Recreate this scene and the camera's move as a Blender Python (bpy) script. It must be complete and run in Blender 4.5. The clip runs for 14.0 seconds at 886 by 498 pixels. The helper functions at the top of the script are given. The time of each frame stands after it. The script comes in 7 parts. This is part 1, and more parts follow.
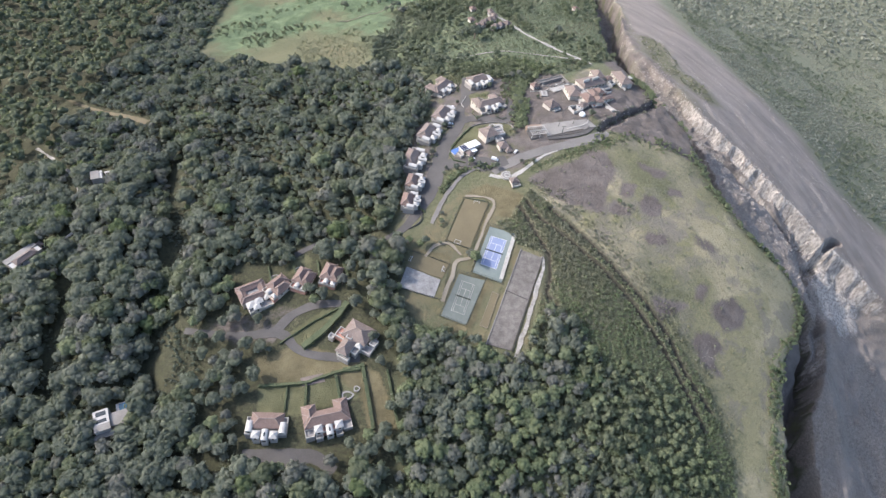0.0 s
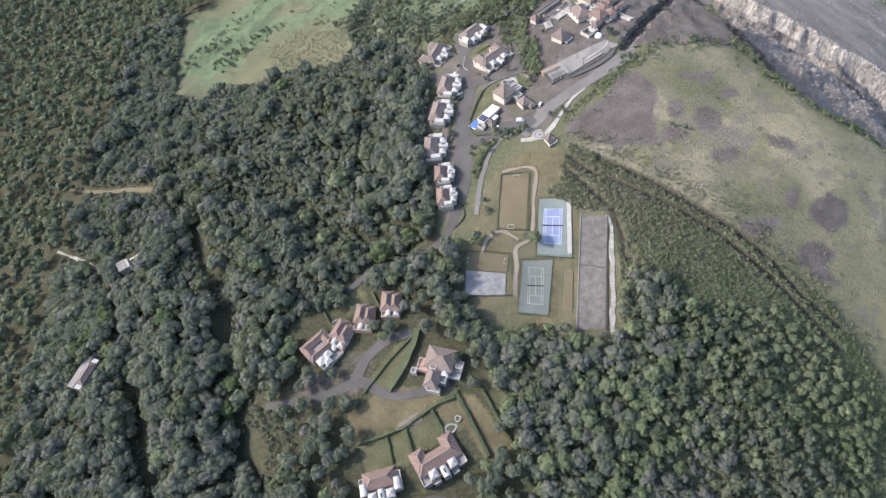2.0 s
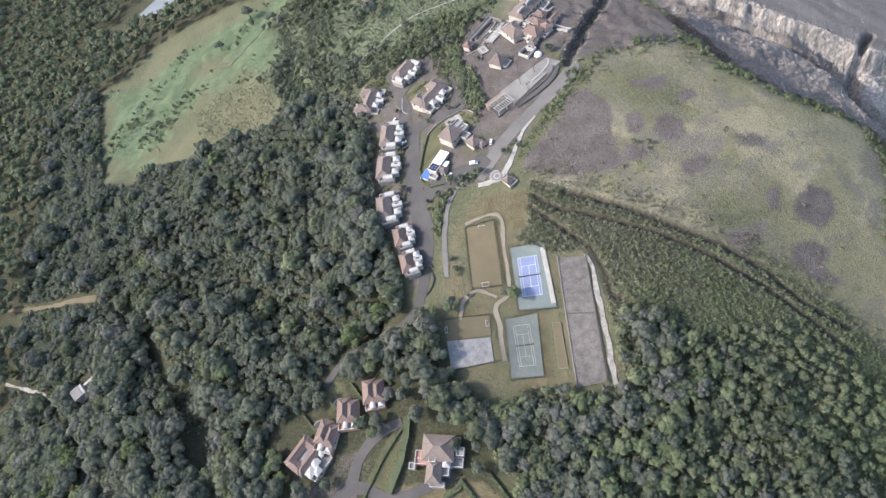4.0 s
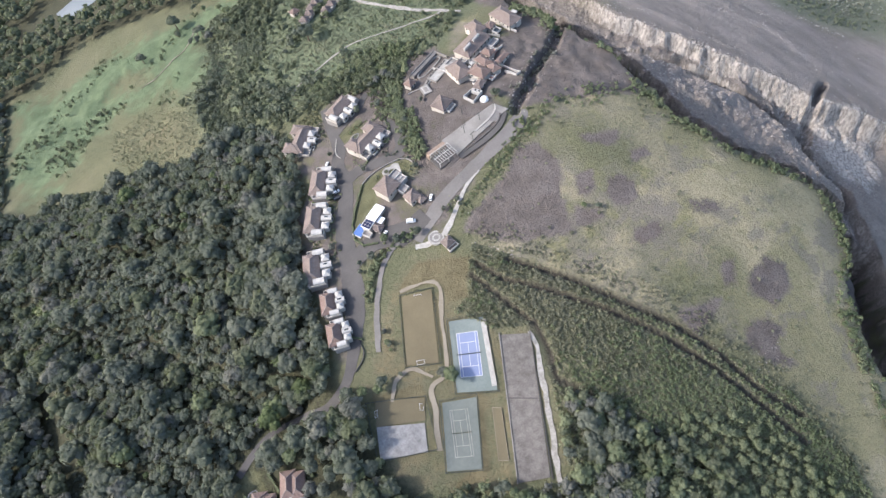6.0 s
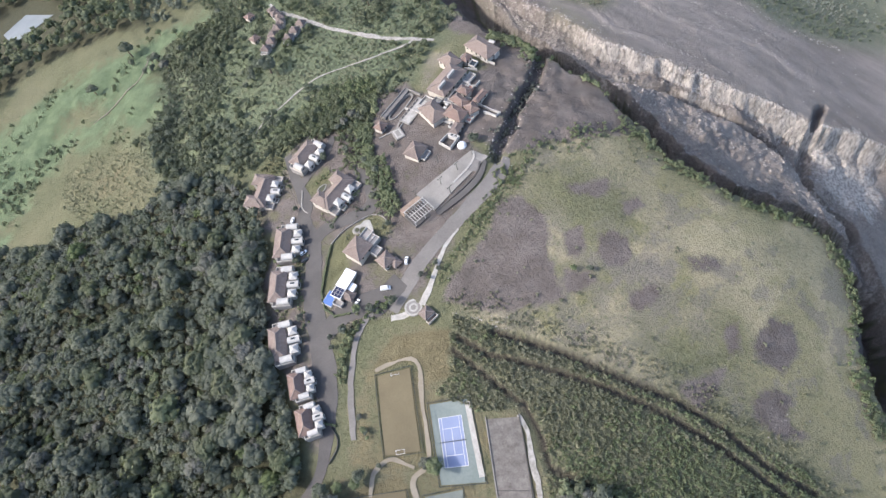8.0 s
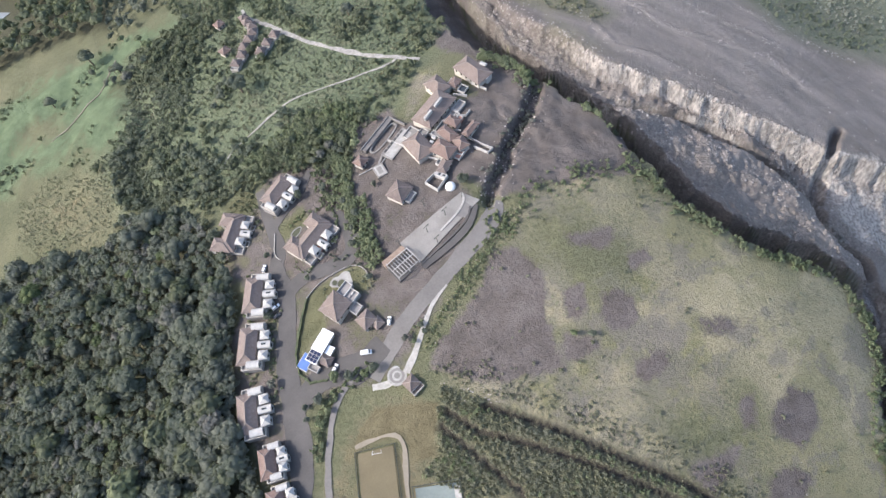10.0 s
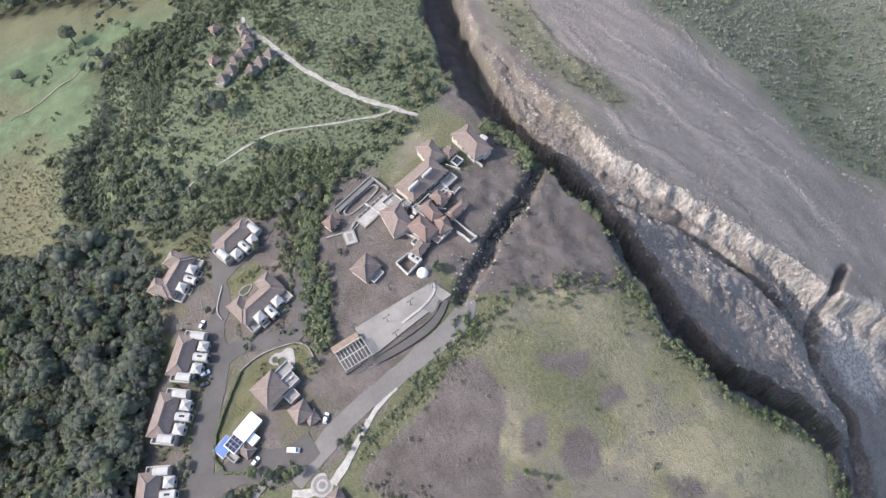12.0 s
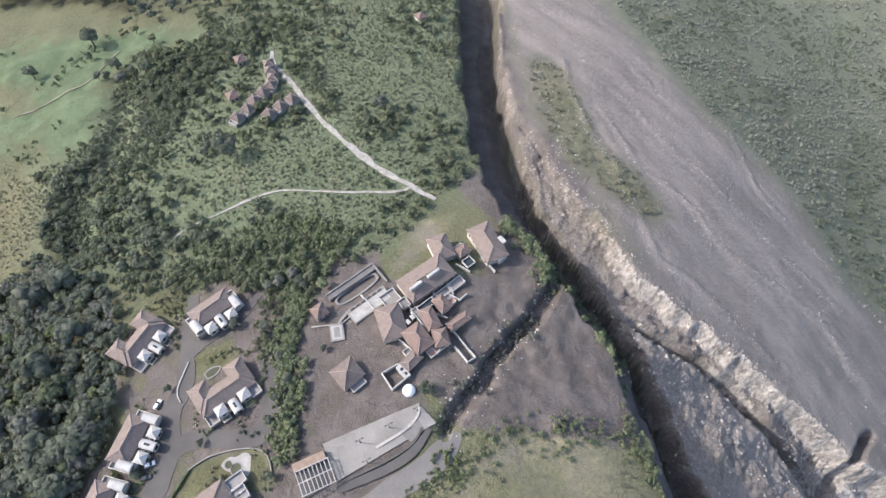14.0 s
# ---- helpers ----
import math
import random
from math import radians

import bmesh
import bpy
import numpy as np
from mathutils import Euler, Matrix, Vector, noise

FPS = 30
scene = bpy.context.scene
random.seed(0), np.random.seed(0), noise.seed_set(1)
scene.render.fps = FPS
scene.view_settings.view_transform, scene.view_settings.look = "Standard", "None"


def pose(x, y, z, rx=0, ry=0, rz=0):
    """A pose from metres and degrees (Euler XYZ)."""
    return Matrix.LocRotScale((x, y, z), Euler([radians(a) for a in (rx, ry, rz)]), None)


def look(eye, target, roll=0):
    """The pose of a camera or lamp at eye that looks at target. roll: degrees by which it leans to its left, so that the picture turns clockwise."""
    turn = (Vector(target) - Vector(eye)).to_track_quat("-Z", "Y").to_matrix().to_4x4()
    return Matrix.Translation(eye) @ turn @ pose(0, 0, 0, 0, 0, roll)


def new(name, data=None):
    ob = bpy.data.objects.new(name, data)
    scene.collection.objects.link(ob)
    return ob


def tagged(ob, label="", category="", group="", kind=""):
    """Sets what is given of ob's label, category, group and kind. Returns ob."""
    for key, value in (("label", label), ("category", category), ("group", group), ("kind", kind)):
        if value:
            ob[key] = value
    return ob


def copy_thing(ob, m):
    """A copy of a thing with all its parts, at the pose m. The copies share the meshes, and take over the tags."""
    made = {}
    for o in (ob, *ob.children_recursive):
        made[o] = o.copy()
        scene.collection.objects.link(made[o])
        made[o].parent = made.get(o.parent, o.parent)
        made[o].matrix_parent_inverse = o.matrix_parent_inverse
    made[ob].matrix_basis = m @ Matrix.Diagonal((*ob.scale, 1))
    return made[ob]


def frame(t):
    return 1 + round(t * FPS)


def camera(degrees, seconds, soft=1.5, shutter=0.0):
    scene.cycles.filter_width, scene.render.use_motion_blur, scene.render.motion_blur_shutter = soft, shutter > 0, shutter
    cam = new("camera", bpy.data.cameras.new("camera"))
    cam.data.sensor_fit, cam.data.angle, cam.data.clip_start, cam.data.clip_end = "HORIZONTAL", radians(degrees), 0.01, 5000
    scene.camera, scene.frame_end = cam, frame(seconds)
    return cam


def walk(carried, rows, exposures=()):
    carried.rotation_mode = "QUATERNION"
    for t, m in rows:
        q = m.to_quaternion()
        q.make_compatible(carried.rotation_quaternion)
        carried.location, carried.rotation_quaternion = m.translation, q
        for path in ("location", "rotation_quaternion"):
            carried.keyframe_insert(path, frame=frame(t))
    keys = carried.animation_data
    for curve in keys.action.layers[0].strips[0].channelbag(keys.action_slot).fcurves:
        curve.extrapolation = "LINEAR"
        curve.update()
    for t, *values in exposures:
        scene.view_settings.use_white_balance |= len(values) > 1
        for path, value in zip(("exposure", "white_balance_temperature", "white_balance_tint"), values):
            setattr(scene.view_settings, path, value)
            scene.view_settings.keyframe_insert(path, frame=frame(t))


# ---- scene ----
cam = camera(74.26, 14.0, soft=1.45)
PATH = [  # seconds, eye, turn about x, y, z
    (0.0, -26.44, -80.48, 304.53, 41.35, -5.79, 0.86),
    (0.5, -25.49, -66.44, 303.58, 38.89, -4.00, -0.29),
    (1.0, -25.39, -53.52, 302.87, 36.84, -2.20, -1.85),
    (1.5, -28.83, -39.76, 302.62, 35.99, 1.92, -5.18),
    (2.0, -32.76, -26.18, 303.73, 34.69, 7.92, -10.77),
    (2.5, -32.37, -12.56, 305.05, 33.72, 12.23, -16.50),
    (3.0, -27.86, -0.20, 304.99, 33.00, 13.36, -20.00),
    (5.5, 8.36, 57.84, 296.77, 31.43, 8.57, -22.72),
    (6.0, 15.27, 69.05, 295.43, 31.14, 8.01, -23.05),
    (6.5, 22.09, 80.39, 294.13, 30.79, 7.70, -23.46),
    (7.0, 28.70, 92.11, 293.46, 30.25, 7.53, -23.87),
    (7.5, 34.81, 103.60, 292.87, 29.75, 7.70, -24.64),
    (8.0, 40.34, 114.82, 291.56, 29.40, 7.86, -25.36),
    (10.5, 68.95, 169.09, 281.17, 26.65, 6.86, -26.02),
    (11.0, 76.18, 179.46, 278.77, 27.01, 4.70, -23.51),
    (11.5, 82.71, 190.79, 276.89, 27.46, 2.45, -20.34),
    (12.0, 87.74, 203.10, 275.91, 28.02, 1.20, -17.75),
    (12.5, 91.51, 215.59, 275.33, 28.41, 0.72, -16.37),
    (13.0, 95.43, 227.64, 274.24, 28.65, -0.47, -14.22),
    (13.5, 99.11, 239.94, 273.43, 28.76, -2.09, -11.29),
    (14.0, 101.01, 252.58, 272.50, 29.30, -2.90, -9.11),
]
walk(cam, [(t, pose(x, y, z, a, b, c)) for t, x, y, z, a, b, c in PATH])

# ---------------------------------------------------------------- light
SUN_EL, SUN_AZ = 35.0, (-0.96, 0.26)  # height in degrees; the way towards the sun on the ground
world = bpy.data.worlds.new("sky")
scene.world = world
world.use_nodes = True
wn = world.node_tree
sky = wn.nodes.new("ShaderNodeTexSky")
sky.sky_type, sky.sun_disc = "NISHITA", False
sky.sun_elevation, sky.sun_rotation = radians(SUN_EL), math.atan2(SUN_AZ[0], SUN_AZ[1])
sky.air_density, sky.dust_density = 1.0, 2.4
wn.links.new(sky.outputs[0], wn.nodes["Background"].inputs[0])
wn.nodes["Background"].inputs[1].default_value = 0.15
sun = new("sun", bpy.data.lights.new("sun", "SUN"))
sun.data.energy, sun.data.angle, sun.data.color = 2.1, radians(1.5), (1.0, 0.955, 0.90)
sun.matrix_world = look((0, 0, 0), (-SUN_AZ[0], -SUN_AZ[1], -math.tan(radians(SUN_EL))))
scene.view_settings.exposure = 1.38
scene.view_settings.use_white_balance = True
scene.view_settings.white_balance_temperature, scene.view_settings.white_balance_tint = 6500, 12.5


# ---------------------------------------------------------------- materials
def nodes(name):
    m = bpy.data.materials.new(name)
    m.use_nodes = True
    t = m.node_tree
    return m, t, t.nodes["Principled BSDF"]


def add(t, kind, **values):
    n = t.nodes.new(kind)
    for k, v in values.items():
        if k in ("noise_dimensions", "data_type", "blend_type", "operation", "attribute_name", "wave_type", "bands_direction", "feature", "interpolation_type", "clamp_factor"):
            if k == "data_type":
                n.data_type = v
            elif k == "blend_type":
                n.blend_type = v
            elif k == "operation":
                n.operation = v
            elif k == "attribute_name":
                n.attribute_name = v
            elif k == "bands_direction":
                n.bands_direction = v
            elif k == "feature":
                n.feature = v
        else:
            n.inputs[k].default_value = v
    return n


def noise_tex(t, scale, detail=4.0, rough=0.6, coord=None):
    n = add(t, "ShaderNodeTexNoise", Scale=scale, Detail=detail, Roughness=rough)
    if coord is not None:
        t.links.new(coord, n.inputs["Vector"])
    return n.outputs["Fac"]


def place(t):
    return t.nodes.new("ShaderNodeNewGeometry").outputs["Position"]


def span(t, value, lo, hi, a=0.0, b=1.0):
    n = add(t, "ShaderNodeMapRange")
    t.links.new(value, n.inputs[0])
    for i, v in enumerate((lo, hi, a, b)):
        n.inputs[i + 1].default_value = v
    return n.outputs[0]


def math_node(t, op, a, b):
    n = add(t, "ShaderNodeMath", operation=op)
    for i, v in enumerate((a, b)):
        if isinstance(v, (int, float)):
            n.inputs[i].default_value = v
        else:
            t.links.new(v, n.inputs[i])
    return n.outputs[0]


def mix(t, fac, a, b, blend="MIX"):
    n = add(t, "ShaderNodeMix", data_type="RGBA", blend_type=blend)
    for sock, v in ((n.inputs["Factor"], fac), (n.inputs["A"], a), (n.inputs["B"], b)):
        pass
    ins = [n.inputs[0], n.inputs[6], n.inputs[7]]
    for sock, v in zip(ins, (fac, a, b)):
        if isinstance(v, (int, float)):
            sock.default_value = v
        elif isinstance(v, tuple):
            sock.default_value = (*v, 1)
        else:
            t.links.new(v, sock)
    return n.outputs[2]


def bump(t, bsdf, height, strength, distance):
    n = add(t, "ShaderNodeBump", Strength=strength, Distance=distance)
    t.links.new(height, n.inputs["Height"])
    t.links.new(n.outputs[0], bsdf.inputs["Normal"])


def plain(name, c1, c2, rough, big=0.15, small=3.0, relief=0.3, depth=0.05, metal=0.0):
    """Two tones at two scales, with a fine relief."""
    m, t, b = nodes(name)
    p = place(t)
    n1, n2 = noise_tex(t, big, 3, 0.6, p), noise_tex(t, small, 4, 0.65, p)
    f = math_node(t, "ADD", math_node(t, "MULTIPLY", span(t, n1, 0.3, 0.7), 0.6), math_node(t, "MULTIPLY", span(t, n2, 0.3, 0.7), 0.4))
    t.links.new(mix(t, f, c1, c2), b.inputs["Base Color"])
    b.inputs["Roughness"].default_value = rough
    b.inputs["Metallic"].default_value = metal
    bump(t, b, n2, relief, depth)
    return m


def foliage(name, c1, c2, c3):
    """Leaves: a tint for each plant, a shade for each clump, and fine broken leaf texture with highlights and shaded
    dents painted in.
    """
    c1, c2, c3 = [tuple(v * 0.64 + sum(c) / 3 * 0.39 for v in c) for c in (c1, c2, c3)]
    m, t, b = nodes(name)
    tint = add(t, "ShaderNodeAttribute")
    tint.attribute_name = "tint"
    geo = t.nodes.new("ShaderNodeNewGeometry")
    info = t.nodes.new("ShaderNodeObjectInfo")
    f = math_node(t, "FRACT", math_node(t, "ADD", tint.outputs["Fac"], info.outputs["Random"]), 0)
    wide = noise_tex(t, 0.025, 3, 0.6, geo.outputs["Position"])
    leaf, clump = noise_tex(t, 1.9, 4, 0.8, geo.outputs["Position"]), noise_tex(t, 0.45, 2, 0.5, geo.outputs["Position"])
    a = mix(t, f, c1, c2)
    a = mix(t, math_node(t, "MULTIPLY", geo.outputs["Random Per Island"], 0.3), a, c3)
    # painted highlights on the bump's high spots, painted shade in its dents
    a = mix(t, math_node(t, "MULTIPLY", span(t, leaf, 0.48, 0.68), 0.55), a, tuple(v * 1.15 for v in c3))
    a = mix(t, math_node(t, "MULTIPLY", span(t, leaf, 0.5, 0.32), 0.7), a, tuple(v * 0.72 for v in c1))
    a = mix(t, math_node(t, "MULTIPLY", span(t, wide, 0.42, 0.62), 0.4), a, (c3[0] * 0.92, c3[1] * 0.90, c3[2] * 1.0))
    t.links.new(a, b.inputs["Base Color"])
    b.inputs["Roughness"].default_value = 0.9
    b.inputs["Specular IOR Level"].default_value = 0.12
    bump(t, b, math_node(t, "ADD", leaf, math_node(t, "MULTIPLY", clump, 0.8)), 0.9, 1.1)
    thin = t.nodes.new("ShaderNodeBsdfTranslucent")
    t.links.new(mix(t, 0.35, a, (0.20, 0.24, 0.07)), thin.inputs["Color"])
    both = add(t, "ShaderNodeMixShader", Fac=0.3)
    t.links.new(b.outputs[0], both.inputs[1])
    t.links.new(thin.outputs[0], both.inputs[2])
    t.links.new(both.outputs[0], t.nodes["Material Output"].inputs["Surface"])
    return m


def roof_tiles(name, c1, c2):
    """Clay tiles in courses: ribs down the slope, patches of weathering."""
    m, t, b = nodes(name)
    uv = t.nodes.new("ShaderNodeTexCoord").outputs["UV"]
    w = add(t, "ShaderNodeTexWave", Scale=1.6, Distortion=0.3, Detail=1.0)
    t.links.new(uv, w.inputs["Vector"])
    p = place(t)
    n1, n2 = noise_tex(t, 0.35, 4, 0.7, p), noise_tex(t, 4.0, 3, 0.6, p)
    f = math_node(t, "ADD", math_node(t, "MULTIPLY", span(t, n1, 0.3, 0.7), 0.6), math_node(t, "MULTIPLY", n2, 0.45))
    c = mix(t, f, c1, c2)
    c = mix(t, math_node(t, "MULTIPLY", w.outputs["Fac"], 0.25), c, tuple(v * 0.6 for v in c1))
    blotch = noise_tex(t, 0.9, 5, 0.75, p)
    c = mix(t, math_node(t, "MULTIPLY", span(t, blotch, 0.52, 0.7), 0.55), c, tuple(v * 0.62 for v in c1))
    c = mix(t, math_node(t, "MULTIPLY", span(t, blotch, 0.46, 0.3), 0.5), c, tuple(v * 1.28 for v in c2))
    t.links.new(c, b.inputs["Base Color"])
    b.inputs["Roughness"].default_value = 0.85
    bump(t, b, w.outputs["Fac"], 0.5, 0.12)
    return m


TILE = roof_tiles("clay_tile", (0.15, 0.115, 0.10), (0.215, 0.175, 0.158))
TILE_RED = roof_tiles("red_clay_tile", (0.142, 0.096, 0.082), (0.205, 0.146, 0.126))
TILE_DARK = roof_tiles("weathered_clay_tile", (0.115, 0.090, 0.082), (0.180, 0.146, 0.134))
WHITE = plain("white_plaster", (0.27, 0.262, 0.25), (0.45, 0.44, 0.42), 0.8, 0.4, 2.0, 0.1, 0.02)
CREAM = plain("cream_plaster", (0.33, 0.305, 0.27), (0.47, 0.44, 0.40), 0.85, 0.3, 2.0, 0.15, 0.02)
OCHRE = plain("ochre_plaster", (0.36, 0.25, 0.16), (0.46, 0.34, 0.24), 0.85, 0.3, 2.0, 0.15, 0.02)
METAL = plain("white_sheet_metal", (0.70, 0.71, 0.72), (0.80, 0.81, 0.82), 0.4, 0.2, 1.0, 0.05, 0.01)
DARKGLASS = plain("dark_glass", (0.02, 0.025, 0.03), (0.04, 0.05, 0.055), 0.12, 0.3, 1.0, 0.0, 0.0)
CONCRETE = plain("concrete", (0.145, 0.136, 0.126), (0.25, 0.24, 0.225), 0.9, 0.12, 1.5, 0.25, 0.03)
PALE = plain("pale_stone_paving", (0.21, 0.20, 0.185), (0.40, 0.39, 0.365), 0.9, 0.35, 1.5, 0.25, 0.03)
ASPHALT = plain("asphalt", (0.049, 0.046, 0.045), (0.090, 0.085, 0.082), 0.9, 0.08, 1.2, 0.2, 0.02)
ASHROAD = plain("ash_strewn_road", (0.10, 0.094, 0.09), (0.175, 0.166, 0.158), 0.92, 0.06, 0.9, 0.3, 0.05)
TRACK = plain("pale_dirt_track", (0.13, 0.122, 0.108), (0.37, 0.355, 0.33), 0.95, 0.4, 0.9, 0.4, 0.06)
DIRT = plain("worn_earth_path", (0.16, 0.138, 0.105), (0.25, 0.222, 0.178), 0.95, 0.1, 1.2, 0.3, 0.04)
DRYGRASS = plain("dry_mown_grass", (0.095, 0.080, 0.048), (0.140, 0.118, 0.072), 0.95, 0.06, 1.6, 0.4, 0.05)
LAWN = plain("green_lawn", (0.095, 0.105, 0.045), (0.15, 0.15, 0.07), 0.95, 0.06, 1.6, 0.4, 0.05)
BLUE = plain("blue_court_paint", (0.135, 0.17, 0.29), (0.19, 0.23, 0.345), 0.7, 0.1, 2.0, 0.05, 0.01)
POOLBLUE = plain("pool_cover", (0.05, 0.12, 0.33), (0.09, 0.17, 0.40), 0.5, 0.3, 2.0, 0.1, 0.02)
TEAL = plain("green_court_paint", (0.105, 0.132, 0.125), (0.168, 0.198, 0.188), 0.75, 0.1, 1.0, 0.08, 0.01)
SAGE = plain("faded_green_court", (0.08, 0.097, 0.088), (0.14, 0.157, 0.145), 0.8, 0.07, 0.8, 0.1, 0.01)
GREYCOURT = plain("grey_ash_court", (0.062, 0.056, 0.051), (0.175, 0.162, 0.150), 0.9, 0.25, 1.2, 0.15, 0.02)
ASHCOURT = plain("ash_smeared_court", (0.115, 0.112, 0.112), (0.30, 0.295, 0.29), 0.9, 0.22, 0.9, 0.15, 0.02)
LINE = plain("white_line_paint", (0.42, 0.42, 0.43), (0.60, 0.60, 0.60), 0.7, 0.5, 3.0, 0.0, 0.0)
HEDGE = plain("hedge_leaves", (0.045, 0.060, 0.030), (0.080, 0.096, 0.048), 0.9, 0.6, 2.5, 0.9, 0.3)
WATER = plain("pool_water", (0.03, 0.10, 0.16), (0.05, 0.14, 0.20), 0.08, 0.3, 1.0, 0.1, 0.02)
POND = plain("green_pond_water", (0.05, 0.055, 0.03), (0.09, 0.09, 0.05), 0.15, 0.3, 1.0, 0.1, 0.02)
LAKE = plain("still_grey_water", (0.12, 0.138, 0.15), (0.17, 0.188, 0.20), 0.5, 0.05, 0.4, 0.05, 0.02)
WOOD = plain("bare_timber", (0.16, 0.11, 0.08), (0.30, 0.23, 0.18), 0.85, 0.5, 3.0, 0.3, 0.02)
BARK = plain("bark", (0.10, 0.075, 0.055), (0.18, 0.14, 0.11), 0.95, 0.8, 6.0, 0.6, 0.05)
ROCK = plain("pale_volcanic_rock", (0.19, 0.170, 0.155), (0.46, 0.42, 0.385), 0.95, 0.15, 1.2, 0.8, 0.3)
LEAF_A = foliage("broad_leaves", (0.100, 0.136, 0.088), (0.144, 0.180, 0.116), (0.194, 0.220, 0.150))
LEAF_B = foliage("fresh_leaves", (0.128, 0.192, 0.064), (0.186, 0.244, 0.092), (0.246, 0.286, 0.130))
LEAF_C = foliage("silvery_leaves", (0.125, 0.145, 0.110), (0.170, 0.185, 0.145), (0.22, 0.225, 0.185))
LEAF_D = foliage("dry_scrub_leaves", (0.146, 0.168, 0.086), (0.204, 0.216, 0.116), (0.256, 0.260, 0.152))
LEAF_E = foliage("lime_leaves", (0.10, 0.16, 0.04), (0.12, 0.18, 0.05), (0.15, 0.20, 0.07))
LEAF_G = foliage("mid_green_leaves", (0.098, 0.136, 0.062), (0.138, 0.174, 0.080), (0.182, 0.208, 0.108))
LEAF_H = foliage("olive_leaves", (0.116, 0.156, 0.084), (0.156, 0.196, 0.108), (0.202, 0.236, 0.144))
# paler than real leaves: distance haze is put into this colour
LEAF_F = foliage("haze_paled_leaves", (0.19, 0.225, 0.15), (0.25, 0.28, 0.20), (0.30, 0.32, 0.24))
RIDGE = plain("ridge_tile", (0.185, 0.150, 0.135), (0.26, 0.22, 0.20), 0.85, 0.5, 3.0, 0.2, 0.02)
REDFLOOR = plain("red_terrace_tile", (0.33, 0.16, 0.12), (0.42, 0.24, 0.19), 0.8, 0.4, 3.0, 0.1, 0.01)
GREYFLOOR = plain("grey_terrace_floor", (0.17, 0.16, 0.155), (0.28, 0.265, 0.255), 0.85, 0.3, 2.0, 0.1, 0.01)
SOLAR = plain("solar_cells", (0.015, 0.02, 0.05), (0.03, 0.04, 0.08), 0.15, 0.5, 2.0, 0.0, 0.0)
CARPAINT = plain("white_car_paint", (0.70, 0.71, 0.72), (0.78, 0.79, 0.80), 0.25, 0.5, 2.0, 0.0, 0.0)
DARKPAINT = plain("dark_car_paint", (0.03, 0.032, 0.036), (0.05, 0.052, 0.056), 0.25, 0.5, 2.0, 0.0, 0.0)
RUBBER = plain("tyre_rubber", (0.015, 0.015, 0.015), (0.03, 0.03, 0.03), 0.8, 1.0, 5.0, 0.1, 0.01)
NET = plain("dark_mesh_fence", (0.03, 0.04, 0.035), (0.05, 0.06, 0.05), 0.7, 1.0, 5.0, 0.0, 0.0)

# ---------------------------------------------------------------- the lie of the land
SWELLS = ((15, 145, -7, 30), (225, 180, 13, 60), (-220, 540, -12, 90), (-225, 170, 8, 60))


def hill(x, y):
    """The broad ridge on which the place stands, levelling out into the plain far off."""
    u, v = (x - 147.8) / 92.9, (y - 279.1) / 113.8
    z = 28.2 - 0.132 * (x - 147.8) + 0.076 * (y - 279.1) - 34.2 * (np.sqrt(1 + u * u + v * v - 0.578 * u * v) - 1)
    for a, b, d, s in SWELLS:
        z = z + d * np.exp(-((x - a) ** 2 + (y - b) ** 2) / (2 * s * s))
    return -120 + 18 * np.logaddexp(0, (z + 120) / 18)


def along(x, y, line):
    """Distance to a line of points, the side (positive: to its right as it runs), and the value carried along it."""
    x, y = np.asarray(x, float), np.asarray(y, float)
    best, side, carried = np.full(x.shape, 1e9), np.zeros(x.shape), np.zeros(x.shape)
    for p, q in zip(line[:-1], line[1:]):
        ax, ay, dx, dy = p[0], p[1], q[0] - p[0], q[1] - p[1]
        k = np.clip(((x - ax) * dx + (y - ay) * dy) / (dx * dx + dy * dy), 0, 1)
        d = np.hypot(x - ax - k * dx, y - ay - k * dy)
        near = d < best
        best = np.where(near, d, best)
        side = np.where(near, np.sign((x - ax) * dy - (y - ay) * dx), side)
        if len(p) > 2:
            carried = np.where(near, p[2] + k * (q[2] - p[2]), carried)
    return best, side, carried


def inside(x, y, poly):
    x, y = np.asarray(x, float), np.asarray(y, float)
    hit = np.zeros(x.shape, bool)
    for (ax, ay), (bx, by) in zip(poly, poly[1:] + poly[:1]):
        cross = ((ay > y) != (by > y)) & (x < (bx - ax) * (y - ay) / (by - ay + 1e-12) + ax)
        hit ^= cross
    return hit


def edge(x, y, poly, soft):
    """1 well inside a polygon, 0 well outside, blended over soft metres."""
    d = along(x, y, poly + poly[:1])[0]
    return np.clip(np.where(inside(x, y, poly), d, -d) / soft * 0.5 + 0.5, 0, 1)


LATTICE = np.random.RandomState(11).uniform(-1, 1, (256, 256))


def value_noise(x, y, size, seed):
    u, v = x / size + 17.3 * seed, y / size - 9.1 * seed
    i, j = np.floor(u).astype(int), np.floor(v).astype(int)
    a, b = u - i, v - j
    a, b = a * a * (3 - 2 * a), b * b * (3 - 2 * b)
    g = lambda p, q: LATTICE[p % 256, q % 256]
    return (g(i, j) * (1 - a) + g(i + 1, j) * a) * (1 - b) + (g(i, j + 1) * (1 - a) + g(i + 1, j + 1) * a) * b


def wobble(x, y, size, seed=0.0):
    """Smooth uneven noise in three octaves, about -1 to 1."""
    x, y = np.asarray(x, float), np.asarray(y, float)
    return value_noise(x, y, size, seed) * 0.9 + value_noise(x, y, size / 2.1, seed + 1) * 0.45 + value_noise(x, y, size / 4.3, seed + 2) * 0.22


